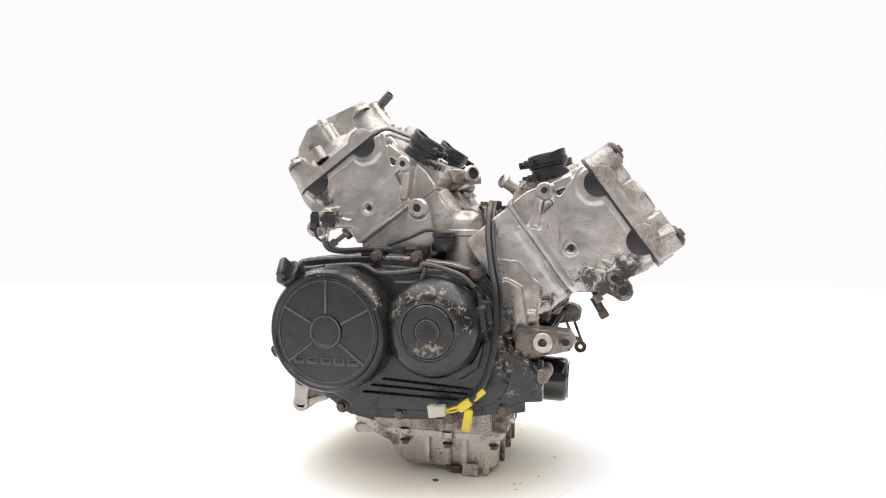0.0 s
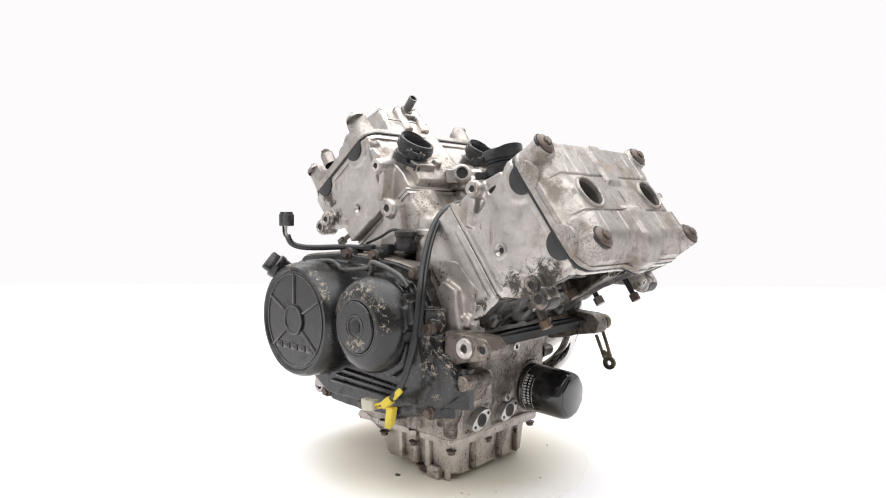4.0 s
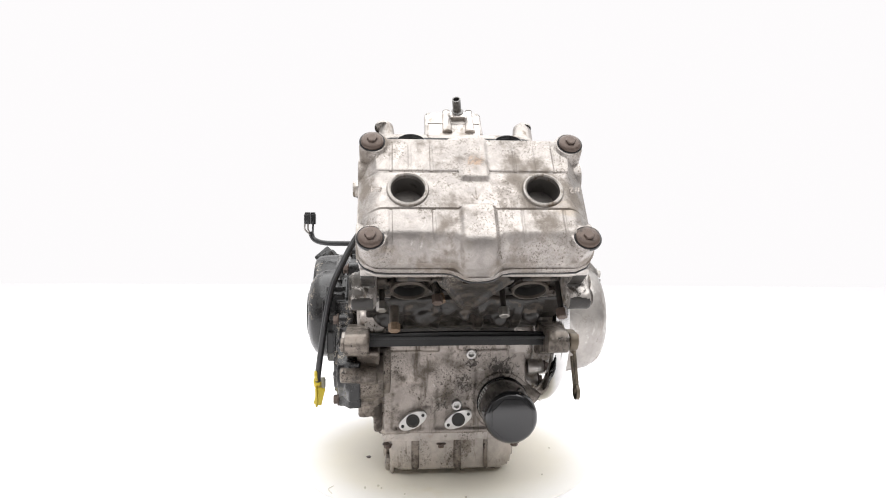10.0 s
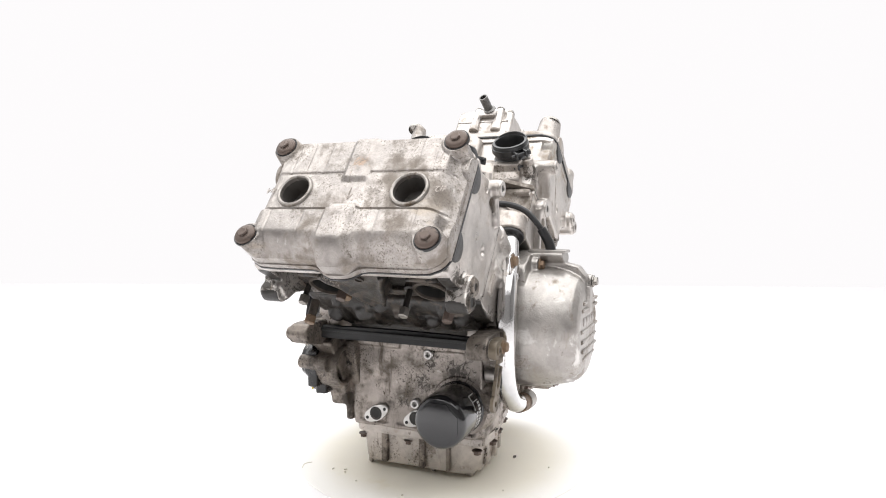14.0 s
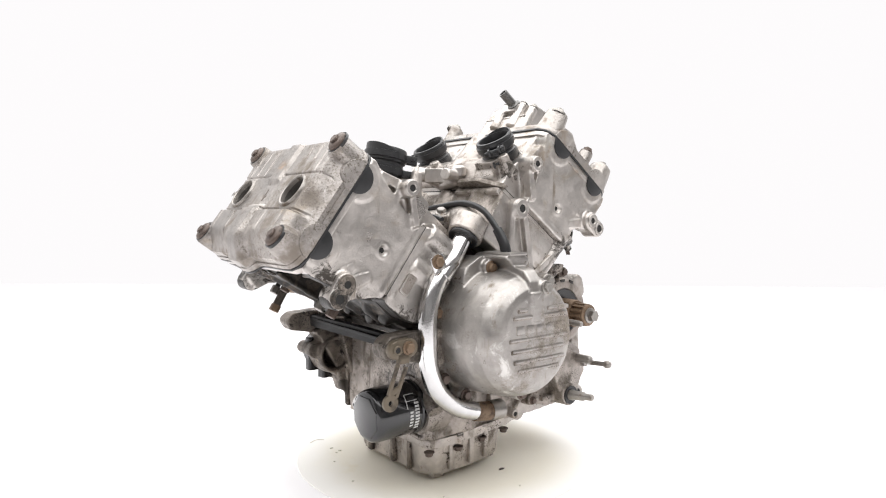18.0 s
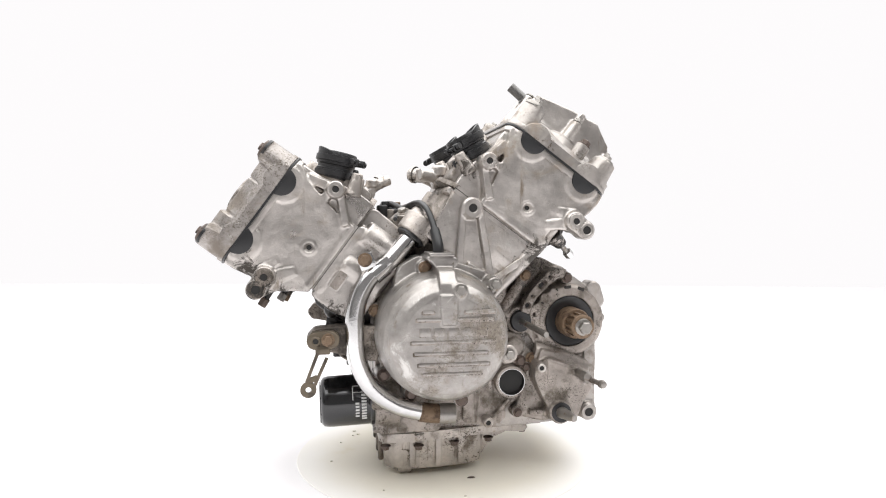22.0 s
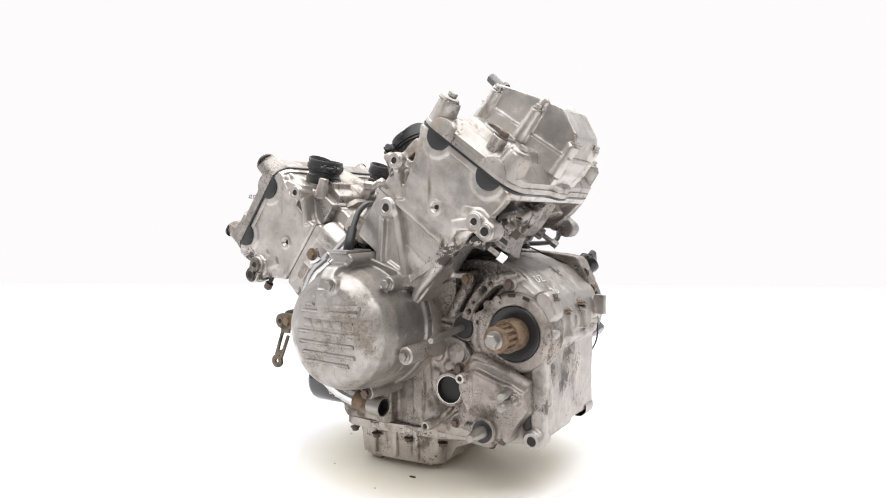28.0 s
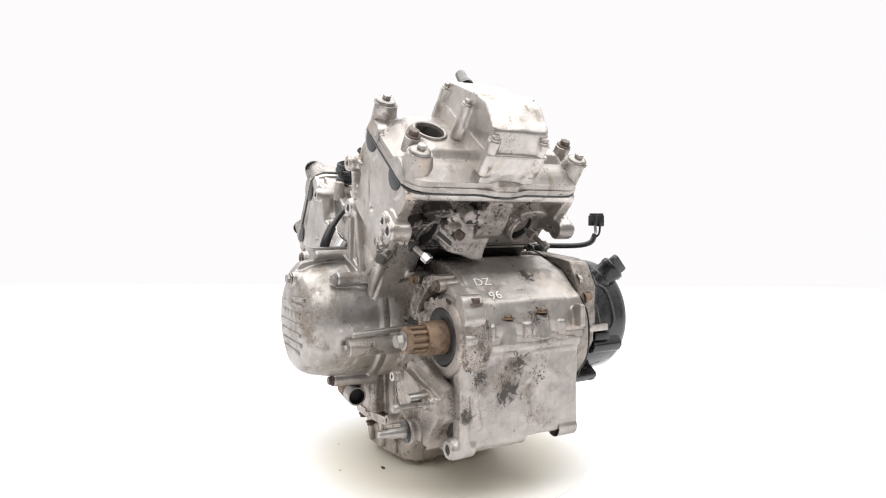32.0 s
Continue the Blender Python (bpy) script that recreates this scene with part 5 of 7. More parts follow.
pts = [(PU.x + 0.0092 * math.cos(radians(60 * k + 30)), PU.z + 0.0092 * math.sin(radians(60 * k + 30))) for k in range(6)]
prism(bm, pts, side, -0.1905, -0.1918, 0.0004)
part("hexagon_socket", bm, HOLE_SHADE, cap)
bm = bmesh.new()
lathe(bm, [(0.0150, 0.0052), (0.0148, 0.0062), (0.0138, 0.0060), (0.0136, 0.0046)], (PU.x, -0.1865, PU.z), (0, -1, 0), 40)
lathe(bm, [(0.0352, 0.0020), (0.0350, 0.0036), (0.0338, 0.0036), (0.0336, 0.0)], (PU.x, -0.1865, PU.z), (0, -1, 0), 48)
part("cap_ring", bm, BLACK_EDGE, cap)
# three long ribs under the covers
for (x0, z0), (x1, z1) in (((-0.041, 0.143), (0.077, 0.137)), ((-0.057, 0.134), (0.070, 0.1305)), ((-0.068, 0.1245), (0.059, 0.1225))):
    bm = bmesh.new()
    ang = math.atan2(z1 - z0, x1 - x0)
    box(bm, ((x0 + x1) / 2, -0.152, (z0 + z1) / 2), (math.hypot(x1 - x0, z1 - z0), 0.009, 0.0042), 0.0018, Matrix.Rotation(-ang, 3, "Y"))
    part("cover_rib", bm, BLACK, clutch_cover)
for x, z in ((0.076, 0.280), (-0.001, 0.299), (-0.056, 0.300), (-0.023, 0.095), (-0.104, 0.098), (0.114, 0.2175), (0.114, 0.1135), (0.048, 0.099)):
    q = -0.1450 if x > 0.04 and z < 0.25 else -0.1345
    bolt(clutch_cover, (x, q, z), (0, -1, 0), 0.0062, 0.007, BROWN_BOLT)
# oil filler neck and its cap with a wing
FD_ = Vector((-0.38, -0.66, 0.64)).normalized()
FP = Vector((-0.152, -0.180, 0.2745))
bm = bmesh.new()
lathe(bm, [(0.0200, -0.060), (0.0185, -0.012), (0.0165, -0.010), (0.0165, 0.002), (0.0178, 0.004), (0.0178, 0.010), (0.0155, 0.012), (0, 0.012)], FP, FD_, 28)
filler = part("oil_filler_cap", bm, BLACK, engine, "black plastic oil filler cap")
bm = bmesh.new()
box(bm, FP + FD_ * 0.017, (0.030, 0.010, 0.014), 0.003, axes((0, 0, 0), FD_, (1, 0, 0.3)).to_3x3())
part("cap_wing", bm, BLACK, filler)
# raised border on the rear of the round cover, and the pale tongue of the joint beneath it
bm = bmesh.new()
rim = lambda ang, y: (CL.x + 0.0812 * math.cos(radians(ang)), y, CL.z + 0.0812 * math.sin(radians(ang)))
tube(bm, [rim(184, -0.142), rim(166, -0.137), rim(147, -0.135), rim(141, -0.141), rim(143, -0.157), rim(152, -0.163), rim(170, -0.166), rim(180, -0.166), rim(186, -0.161)], 0.0017, 8)
part("cover_lip", bm, BLACK_EDGE, dome)
bm = bmesh.new()
tube(bm, [rim(141, -0.150), rim(128, -0.152), rim(112, -0.160), rim(100, -0.166)], 0.0017, 8)
part("cover_lip", bm, BLACK_EDGE, dome)
bm = bmesh.new()
prism(bm, poly([(-0.1895, -0.117), (-0.1885, -0.149), (-0.178, -0.153), (-0.165, -0.150), (-0.165, -0.117)], 0.003), plan, 0.2005, 0.2085, 0.001)
part("joint_tongue", bm, ALU, clutch_cover)
bm = bmesh.new()
prism(bm, poly([(-0.1855, -0.130), (-0.1850, -0.156), (-0.165, -0.156), (-0.165, -0.130)], 0.002), plan, 0.187, 0.1965, 0.0012)
part("cover_ear", bm, BLACK, clutch_cover)
bolt(clutch_cover, (-0.1865, -0.108, 0.2460), (-0.3, -1, 0.2), 0.0058, 0.010, RUST)
bolt(clutch_cover, (-0.1800, -0.102, 0.2700), (-0.3, -1, 0.2), 0.0056, 0.006, STEEL)
# black ear low on the rear of the cover
bm = bmesh.new()
prism(bm, poly([(-0.168, 0.198), (-0.186, 0.180), (-0.180, 0.169), (-0.16, 0.167)], 0.003), side, -0.130, -0.178, 0.003)
part("cover_ear", bm, BLACK, clutch_cover)
bm = bmesh.new()
prism(bm, poly([(-0.15, 0.148), (-0.168, 0.136), (-0.160, 0.126), (-0.14, 0.127)], 0.003), side, -0.115, -0.15, 0.003)
part("cover_ear", bm, BLACK, clutch_cover)
# grimy case edge that shows behind the front of the cover
bm = bmesh.new()
prism(bm, poly([(0.095, 0.252), (0.108, 0.275), (0.132, 0.262), (0.139, 0.217), (0.150, 0.190), (0.12, 0.168)], 0.006), side, -0.095, -0.1200, 0.008)
prism(bm, poly([(0.090, 0.300), (0.126, 0.296), (0.160, 0.262), (0.150, 0.225), (0.155, 0.205), (0.11, 0.200)], 0.008), side, -0.085, -0.1092)
post_solid(bm, (0.1440, -0.1160, 0.2250), (0, -1, 0), 0.0075, 0.02, 0.003)
edge = part("case_edge", cast(bm, 0.0016, 12, 0.0016), ALU_PAN, crankcase, "stained case edge with flaked black paint", 80)
split_faces(edge, CHIPPED, lambda c, n: c.y + 0.004 * noise.noise(c * 90) < -0.1265 and c.z + 0.02 * noise.noise(c * 60) < 0.235 or c.z + 0.01 * noise.noise(c * 80) < 0.196)

# lead that runs down over the covers to a white plug wrapped in yellow tape
bm = bmesh.new()
LEAD = [(0.058, 0.075, 0.348), (0.068, 0.02, 0.364), (0.080, -0.050, 0.370), (0.086, -0.096, 0.356), (0.090, -0.122, 0.325), (0.098, -0.142, 0.288), (0.106, -0.155, 0.256),
        (0.107, -0.164, 0.208), (0.099, -0.171, 0.163), (0.087, -0.175, 0.139), (0.078, -0.176, 0.129)]
tube(bm, LEAD, 0.0042, 12)
lead_ob = part("wiring_lead", bm, RUBBER, engine, "black sheathed wiring lead with a taped end")
bm = bmesh.new()
tube(bm, [(p[0] + 0.006, p[1] + 0.001, p[2] + 0.001) for p in LEAD[2:8]], 0.0022, 8)
part("thin_lead", bm, RUBBER, lead_ob)
ORIGIN = Vector((0.018, 0.004, 0.004))
bm = bmesh.new()
box(bm, (0.055, -0.181, 0.121), (0.019, 0.010, 0.0105), 0.003, Matrix.Rotation(radians(-38), 3, "Y"))
box(bm, (0.072, -0.181, 0.1345), (0.018, 0.004, 0.007), 0.001, Matrix.Rotation(radians(-42), 3, "Y"))
box(bm, (0.0585, -0.182, 0.103), (0.0105, 0.003, 0.027), 0.001, Matrix.Rotation(radians(8), 3, "Y"))
box(bm, (0.0600, -0.178, 0.104), (0.003, 0.011, 0.024), 0.001, Matrix.Rotation(radians(-14), 3, "X"))
part("tape", bm, YELLOW, lead_ob, "bright yellow tape")
bm = bmesh.new()
tube(bm, [(0.052, -0.181, 0.120), (0.042, -0.182, 0.117), (0.032, -0.181, 0.113)], 0.0016, 8)
part("bare_wire", bm, YELLOW, lead_ob)
bm = bmesh.new()
tube(bm, [(0.052, -0.178, 0.117), (0.042, -0.178, 0.112), (0.032, -0.179, 0.110)], 0.0016, 8)
part("bare_wire", bm, YELLOW, lead_ob)
bm = bmesh.new()
box(bm, (0.0225, -0.180, 0.1115), (0.018, 0.012, 0.013), 0.0015, Matrix.Rotation(radians(-8), 3, "Y"))
box(bm, (0.0145, -0.180, 0.1105), (0.010, 0.010, 0.0155), 0.0012, Matrix.Rotation(radians(-8), 3, "Y"))
part("plug", bm, WHITE_PLASTIC, lead_ob, "off-white plastic plug")

ORIGIN = Vector((0.0225, -0.010, -0.0045))
# short loom with two black plugs that stands up behind the cover
bm = bmesh.new()
tube(bm, [(-0.02, -0.090, 0.312), (-0.055, -0.104, 0.312), (-0.085, -0.125, 0.313), (-0.105, -0.170, 0.313), (-0.116, -0.189, 0.318), (-0.118, -0.196, 0.330)], 0.0040, 12)
loom = part("wiring_loom", bm, RUBBER, engine, "short black loom ending in two black plugs")
for dx, dy in ((-0.004, 0.0), (0.003, -0.004)):
    bm = bmesh.new()
    tube(bm, [(-0.117 + dx * 0.4, -0.194 + dy * 0.3, 0.326), (-0.113 + dx, -0.199 + dy, 0.334), (-0.112 + dx, -0.199 + dy, 0.343)], 0.0013, 8)
    part("pale_wire", bm, ALU_COVER, loom)
bm = bmesh.new()
tube(bm, [(-0.116, -0.19, 0.322), (-0.129, -0.193, 0.330), (-0.132, -0.193, 0.342)], 0.0016, 8)
part("dark_wire", bm, RUBBER, loom)
for p, s in (((-0.111, -0.199, 0.3505), (0.014, 0.010, 0.016)), ((-0.132, -0.193, 0.3505), (0.009, 0.009, 0.017))):
    bm = bmesh.new()
    box(bm, p, s, 0.0015)
    box(bm, (p[0], p[1], p[2] + 0.009), (s[0] * 0.75, s[1] * 0.8, 0.004), 0.001)
    part("plug", bm, RUBBER, loom)
for c, size in (((-0.06, -0.105, 0.312), (0.030, 0.012, 0.010)), ((-0.02, -0.104, 0.312), (0.016, 0.014, 0.014)), ((-0.092, -0.115, 0.309), (0.020, 0.012, 0.012))):
    bm = bmesh.new()
    box(bm, c, size, 0.003)
    part("wire_clip", bm, RUBBER, loom)
ORIGIN = Vector((0.010, 0, -0.003))
# rubber cap on the oil pressure switch
bm = bmesh.new()
lathe(bm, [(0.013, -0.014), (0.0145, -0.012), (0.0145, -0.003), (0.0125, -0.002), (0.0125, 0.004), (0.0145, 0.005), (0.0140, 0.011), (0.008, 0.014), (0, 0.014)], (0.016, -0.103, 0.323), (0, 0, 1), 24)
cap = part("rubber_cap", bm, RUBBER, engine, "black rubber cap over a switch")
bm = bmesh.new()
tube(bm, [(0.012, -0.104, 0.334), (-0.006, -0.106, 0.336), (-0.03, -0.106, 0.326), (-0.06, -0.106, 0.316)], 0.002, 8)
part("thin_lead", bm, RUBBER, cap)
ORIGIN = Vector((0, 0, 0))

# ---------------------------------------------------------------- alternator cover on the other flank
AL = Vector((0.0310, 0, 0.2075))
bm = bmesh.new()
lathe(bm, [(0.086, 0.0), (0.086, 0.03), (0.084, 0.034), (0.0, 0.034)], (AL.x, 0.076, AL.z), (0, 1, 0), 64)
housing = part("stator_housing", bm, ALU_PAN, engine)
COVER_BOLTS = ((0.020, 0.2235, 0.2675), (-0.0325, 0.179, 0.269), (0.052, 0.160, 0.289), (0.111, 0.128, 0.233), (0.100, 0.128, 0.150), (0.007, 0.170, 0.1255), (0.065, 0.128, 0.124))
bm = bmesh.new()
lathe(bm, [(0, 0.0), (0.0850, 0.0), (0.0850, 0.010), (0.0815, 0.013), (0.0808, 0.045), (0.0790, 0.066), (0.0745, 0.088), (0.0680, 0.101), (0.0605, 0.1075), (0.0530, 0.1100), (0, 0.1120)],
      (AL.x, 0.110, AL.z), (0, 1, 0), 96)
prism(bm, poly([(0.125, 0.306), (0.165, 0.304), (0.190, 0.292), (0.208, 0.288), (0.2185, 0.275), (0.2212, 0.262), (0.2198, 0.250), (0.2050, 0.236), (0.125, 0.230)], 0.008), front, 0.0230, 0.0430, 0.004)
leg(bm, side, (0.0330, 0.262), (0.0325, 0.2280), 0.0105, 0.0085, 0.190, 0.2240)
prism(bm, poly([(0.084, 0.289), (0.060, 0.303), (0.020, 0.298), (-0.033, 0.281), (-0.038, 0.25), (0.092, 0.25)], 0.012), side, 0.110, 0.150, 0.004)
prism(bm, poly([(0.056, 0.303), (0.046, 0.307), (0.020, 0.305), (0.014, 0.297), (0.030, 0.28)], 0.004), side, 0.130, 0.190, 0.003)
for x, y, z in COVER_BOLTS:
    post_solid(bm, (x, y - 0.0005, z), (0, 1, 0), 0.0092, y - 0.105, 0.002)
bm = cast(bm, 0.0014, 6, 0.0005)
alternator = part("alternator_cover", bm, ALU_SCUFFED, engine, "scuffed polished aluminium alternator cover", 80)
bm = bmesh.new()
box(bm, (0.036, 0.168, 0.3065), (0.030, 0.050, 0.004), 0.0015)
part("tower_lid", bm, ALU_SCUFFED, alternator)
for x, y, z in COVER_BOLTS:
    bolt(alternator, (x, y, z), (0, 1, 0), 0.0060, 0.0062, RUST if x > 0.03 and z > 0.2 else BROWN_BOLT if z < 0.16 else STEEL)
# long boss behind the cover with a bolt in its end
bm = bmesh.new()
boss(bm, (-0.053, 0.170, 0.1805), (0, 1, 0), 0.0115, 0.09, flare=0.002)
part("long_boss", bm, ALU_PAN, alternator)
bolt(alternator, (-0.053, 0.170, 0.1805), (0, 1, 0), 0.0058, 0.0065, STEEL)
# raised bars on the face, and five plain blocks for the worn maker's name
for x0, x1, z in ((0.063, 0.050, 0.243), (0.014, -0.021, 0.243), (0.070, -0.019, 0.2345), (0.076, -0.022, 0.2085), (0.073, -0.013, 0.1955), (0.068, -0.015, 0.1825), (0.063, -0.006, 0.1715)):
    bm = bmesh.new()
    box(bm, ((x0 + x1) / 2, 0.2195 if z > 0.175 else 0.2185, z), (abs(x1 - x0), 0.007, 0.0036), 0.0016)
    bar = part("face_bar", bm, ALU_SCUFFED, alternator)
    bm = bmesh.new()
    box(bm, ((x0 + x1) / 2, 0.2188 if z > 0.175 else 0.2178, z - 0.0012), (abs(x1 - x0) + 0.003, 0.0056, 0.0050), 0.0012)
    part("grime_line", bm, ALU_DIRTY, bar)
for k in range(5):
    bm = bmesh.new()
    box(bm, (0.0600 - 0.0165 * k, 0.2195, 0.2195), (0.0130, 0.005, 0.0100), 0.0014)
    block = part("name_block", bm, ALU_SCUFFED, alternator)
    bm = bmesh.new()
    box(bm, (0.0600 - 0.0165 * k, 0.2186, 0.2190), (0.0150, 0.0050, 0.0122), 0.0014)
    part("grime_line", bm, ALU_DIRTY, block)
# sheathed cable from the tower over into the valley
bm = bmesh.new()
tube(bm, [(0.037, 0.172, 0.300), (0.037, 0.168, 0.317), (0.040, 0.158, 0.336)], 0.0072, 14, scale=lambda t: 1.0 - 0.15 * t)
cable = part("alternator_cable", bm, RUBBER, engine, "black sheathed alternator cable")
bm = bmesh.new()
tube(bm, [(0.039, 0.160, 0.333), (0.045, 0.138, 0.359), (0.0525, 0.107, 0.3690), (0.064, 0.07, 0.364), (0.072, 0.02, 0.358), (0.078, -0.03, 0.364)], 0.0040, 12)
part("cable_sheath", bm, RUBBER, cable)
bm = bmesh.new()
tube(bm, [(0.082, 0.10, 0.348), (0.077, 0.07, 0.352), (0.070, 0.03, 0.346)], 0.0028, 8)
part("thin_lead", bm, RUBBER, cable)

# chrome coolant pipe
bm = bmesh.new()
PIPE = [(0.058, 0.119, 0.333), (0.069, 0.124, 0.321), (0.096, 0.132, 0.2925), (0.119, 0.138, 0.274), (0.134, 0.141, 0.243), (0.1365, 0.142, 0.205), (0.133, 0.141, 0.172), (0.117, 0.138, 0.139),
        (0.084, 0.135, 0.1130), (0.042, 0.133, 0.1000), (0.026, 0.133, 0.0985)]
tube(bm, PIPE, 0.0118, 24, 6, hollow=0.0018)
pipe_end = (Vector(PIPE[-1]), (Vector(PIPE[-1]) - Vector(PIPE[-2])).normalized())
coolant_pipe = part("coolant_pipe", bm, CHROME, engine, "bent chrome coolant pipe with rust at its end")
bm = bmesh.new()
lathe(bm, [(0, -0.004), (0.0099, -0.004), (0.0100, -0.001)], pipe_end[0], pipe_end[1], 20)
part("pipe_bore", bm, HOLE_SHADE, coolant_pipe)
bm = bmesh.new()
tube(bm, [(0.054, 0.1335, 0.1022), (0.040, 0.1330, 0.0995), (0.028, 0.1330, 0.0985)], 0.0124, 24, 2)
part("rust_patch", bm, RUST, coolant_pipe)
bm = bmesh.new()
lathe(bm, [(0.0118, 0.0), (0.0132, 0.0), (0.0132, 0.0205), (0.0126, 0.0210), (0.0114, 0.0210), (0.0110, 0.004), (0, 0.004)], (0.029, 0.1330, 0.0986), (-0.021, 0.0005, -0.0009), 28)
part("pipe_end", bm, STEEL, coolant_pipe)
bm = bmesh.new()
lathe(bm, [(0.0112, 0.0195), (0.0108, 0.008), (0, 0.008)], (0.029, 0.1330, 0.0986), (-0.021, 0.0005, -0.0009), 24)
part("pipe_bore", bm, HOLE_SHADE, coolant_pipe)
bm = bmesh.new()
box(bm, (0.109, 0.144, 0.286), (0.040, 0.003, 0.012), 0.001, Matrix.Rotation(radians(38), 3, "Y"))
box(bm, (0.122, 0.144, 0.296), (0.020, 0.003, 0.020), 0.003, Matrix.Rotation(radians(20), 3, "Y"))
tube(bm, [(0.099, 0.1330, 0.2900), (0.1145, 0.1370, 0.2775)], 0.0130, 24, 2)
strap = part("pipe_strap", bm, CHROME, coolant_pipe)
bolt(strap, (0.124, 0.1455, 0.298), (0, 1, 0), 0.0066, 0.006, RUST)
# elbow that takes the pipe
bm = bmesh.new()
tube(bm, [(0.034, 0.030, 0.346), (0.040, 0.078, 0.351), (0.049, 0.106, 0.344), (0.0635, 0.1205, 0.3265)], 0.0208, 28, 6)
post_solid(bm, (0.0640, 0.1215, 0.3260), (0.62, 0.18, -0.76), 0.0228, 0.026, 0.001, 32)
post_solid(bm, (0.070, 0.083, 0.3560), (0.3, 0.3, 0.9), 0.0100, 0.030, 0.004)
box(bm, (0.066, 0.062, 0.345), (0.030, 0.040, 0.028), 0.0, Matrix.Rotation(radians(35), 3, "Y"))
elbow = part("water_elbow", cast(bm, 0.0013, 5, 0.0010), ALU_PAN, engine, "stained cast aluminium water elbow", 80)
bm = bmesh.new()
lathe(bm, [(0.0195, -0.001), (0.0195, 0.0030), (0.0185, 0.0040), (0.0125, 0.0034)], (0.064, 0.1215, 0.326), (0.62, 0.18, -0.76), 28)
part("seal", bm, RUBBER, elbow)
bolt(elbow, (0.070, 0.083, 0.356), (0.3, 0.3, 0.9), 0.006, 0.007, STEEL)

# ---------------------------------------------------------------- sprocket side of the gearbox
ORIGIN = Vector((0.0095, 0.0225, 0.0005))
SH = Vector((-0.1715, 0, 0.2065))
bm = bmesh.new()
lathe(bm, [(0.054, -0.02), (0.052, 0.000), (0.0475, 0.005), (0.0420, 0.007), (0.0358, 0.007), (0.0347, 0.003), (0, 0.003)], (SH.x, 0.062, SH.z), (0, 1, 0), 56)
ring = part("bearing_housing", bm, ALU_DIRTY, engine, "cast bearing housing round the output shaft")
bm = bmesh.new()
lathe(bm, [(0.0345, 0.0), (0.0345, 0.004), (0.0332, 0.0052), (0.0250, 0.0046), (0.022, 0.003), (0, 0.003)], (SH.x, 0.0645, SH.z), (0, 1, 0), 48)
part("oil_seal", bm, RUBBER, ring, "black rubber oil seal")
bm = bmesh.new()
lathe(bm, [(0.0205, 0.0), (0.0205, 0.026), (0.0195, 0.028), (0, 0.028)], (SH.x, 0.066, SH.z), (0, 1, 0), 36)
shaft = part("output_shaft", bm, RUST, engine, "rusty splined output shaft")
bm = bmesh.new()
teeth = []
for k in range(13):
    for q, r in ((-0.30, 0.0138), (-0.22, 0.0168), (0.22, 0.0168), (0.30, 0.0138)):
        an = 2 * math.pi * (k + q) / 13
        teeth.append((SH.x + r * math.cos(an), SH.z + r * math.sin(an)))
prism(bm, teeth, side, 0.092, 0.114, 0.0006, 1)
part("spline", bm, RUST, shaft)
bm = bmesh.new()
lathe(bm, [(0.0160, 0), (0.0160, 0.004), (0.0140, 0.0055), (0, 0.0055)], (SH.x, 0.113, SH.z), (0, 1, 0), 28)
part("washer", bm, RUST, shaft)
bolt(shaft, (SH.x, 0.118, SH.z), (0, 1, 0), 0.0085, 0.012, STEEL)
ORIGIN = Vector((0, 0, 0))
SX, SZ = SH.x + 0.0095, SH.z + 0.0005
bm = bmesh.new()
# round wall and its lower webs
lathe(bm, [(0.0352, 0.050), (0.0500, 0.050), (0.0490, 0.0905), (0.0450, 0.0920), (0.0352, 0.0920), (0.0352, 0.050)], (SX, 0, SZ), (0, 1, 0), 64)
for r, q0, q1 in ((0.0480, 150, 262), (0.0575, 158, 250)):
    arc = [(SX + r * math.cos(radians(q)), SZ + r * math.sin(radians(q))) for q in range(q0, q1, 12)]
    for p, q in zip(arc, arc[1:]):
        leg(bm, side, (-p[0] + 2 * SX, p[1]), (-q[0] + 2 * SX, q[1]), 0.0032, 0.0032, 0.060, 0.0935)
# arm that curls over the top, with its slot and holes
ARM = [(-0.0960, 0.2205), (-0.1005, 0.2330), (-0.1075, 0.2450), (-0.1190, 0.2570), (-0.1310, 0.2690), (-0.1420, 0.2745), (-0.1530, 0.2735)]
for (p, q), (r0, r1) in zip(zip(ARM, ARM[1:]), ((0.0062, 0.0064), (0.0064, 0.0064), (0.0064, 0.0076), (0.0076, 0.0072), (0.0072, 0.0070), (0.0070, 0.0064))):
    leg(bm, side, p, q, r0, r1, 0.060, 0.0975)
for x, z, r, y in ((-0.1310, 0.2695, 0.0080, 0.0985), (-0.1063, 0.2430, 0.0072, 0.0970), (-0.1150, 0.2260, 0.0066, 0.0940), (-0.1250, 0.2405, 0.0062, 0.0940), (-0.1380, 0.2480, 0.0056, 0.0935),
                   (-0.0960, 0.2720, 0.0090, 0.0940), (-0.1560, 0.2680, 0.0080, 0.0940)):
    post_solid(bm, (x, y, z), (0, 1, 0), r, 0.035, 0.001)
leg(bm, side, (-0.1150, 0.2260), (-0.1250, 0.2405), 0.0034, 0.0034, 0.06, 0.0915)
leg(bm, side, (-0.1250, 0.2405), (-0.1380, 0.2480), 0.0034, 0.0034, 0.06, 0.0915)
# eye round the push rod, with two ribs to the case, and a web to the ring
post_solid(bm, (-0.0910, 0.0900, 0.2090), (0, 1, 0), 0.0195, 0.035, 0.001, 32)
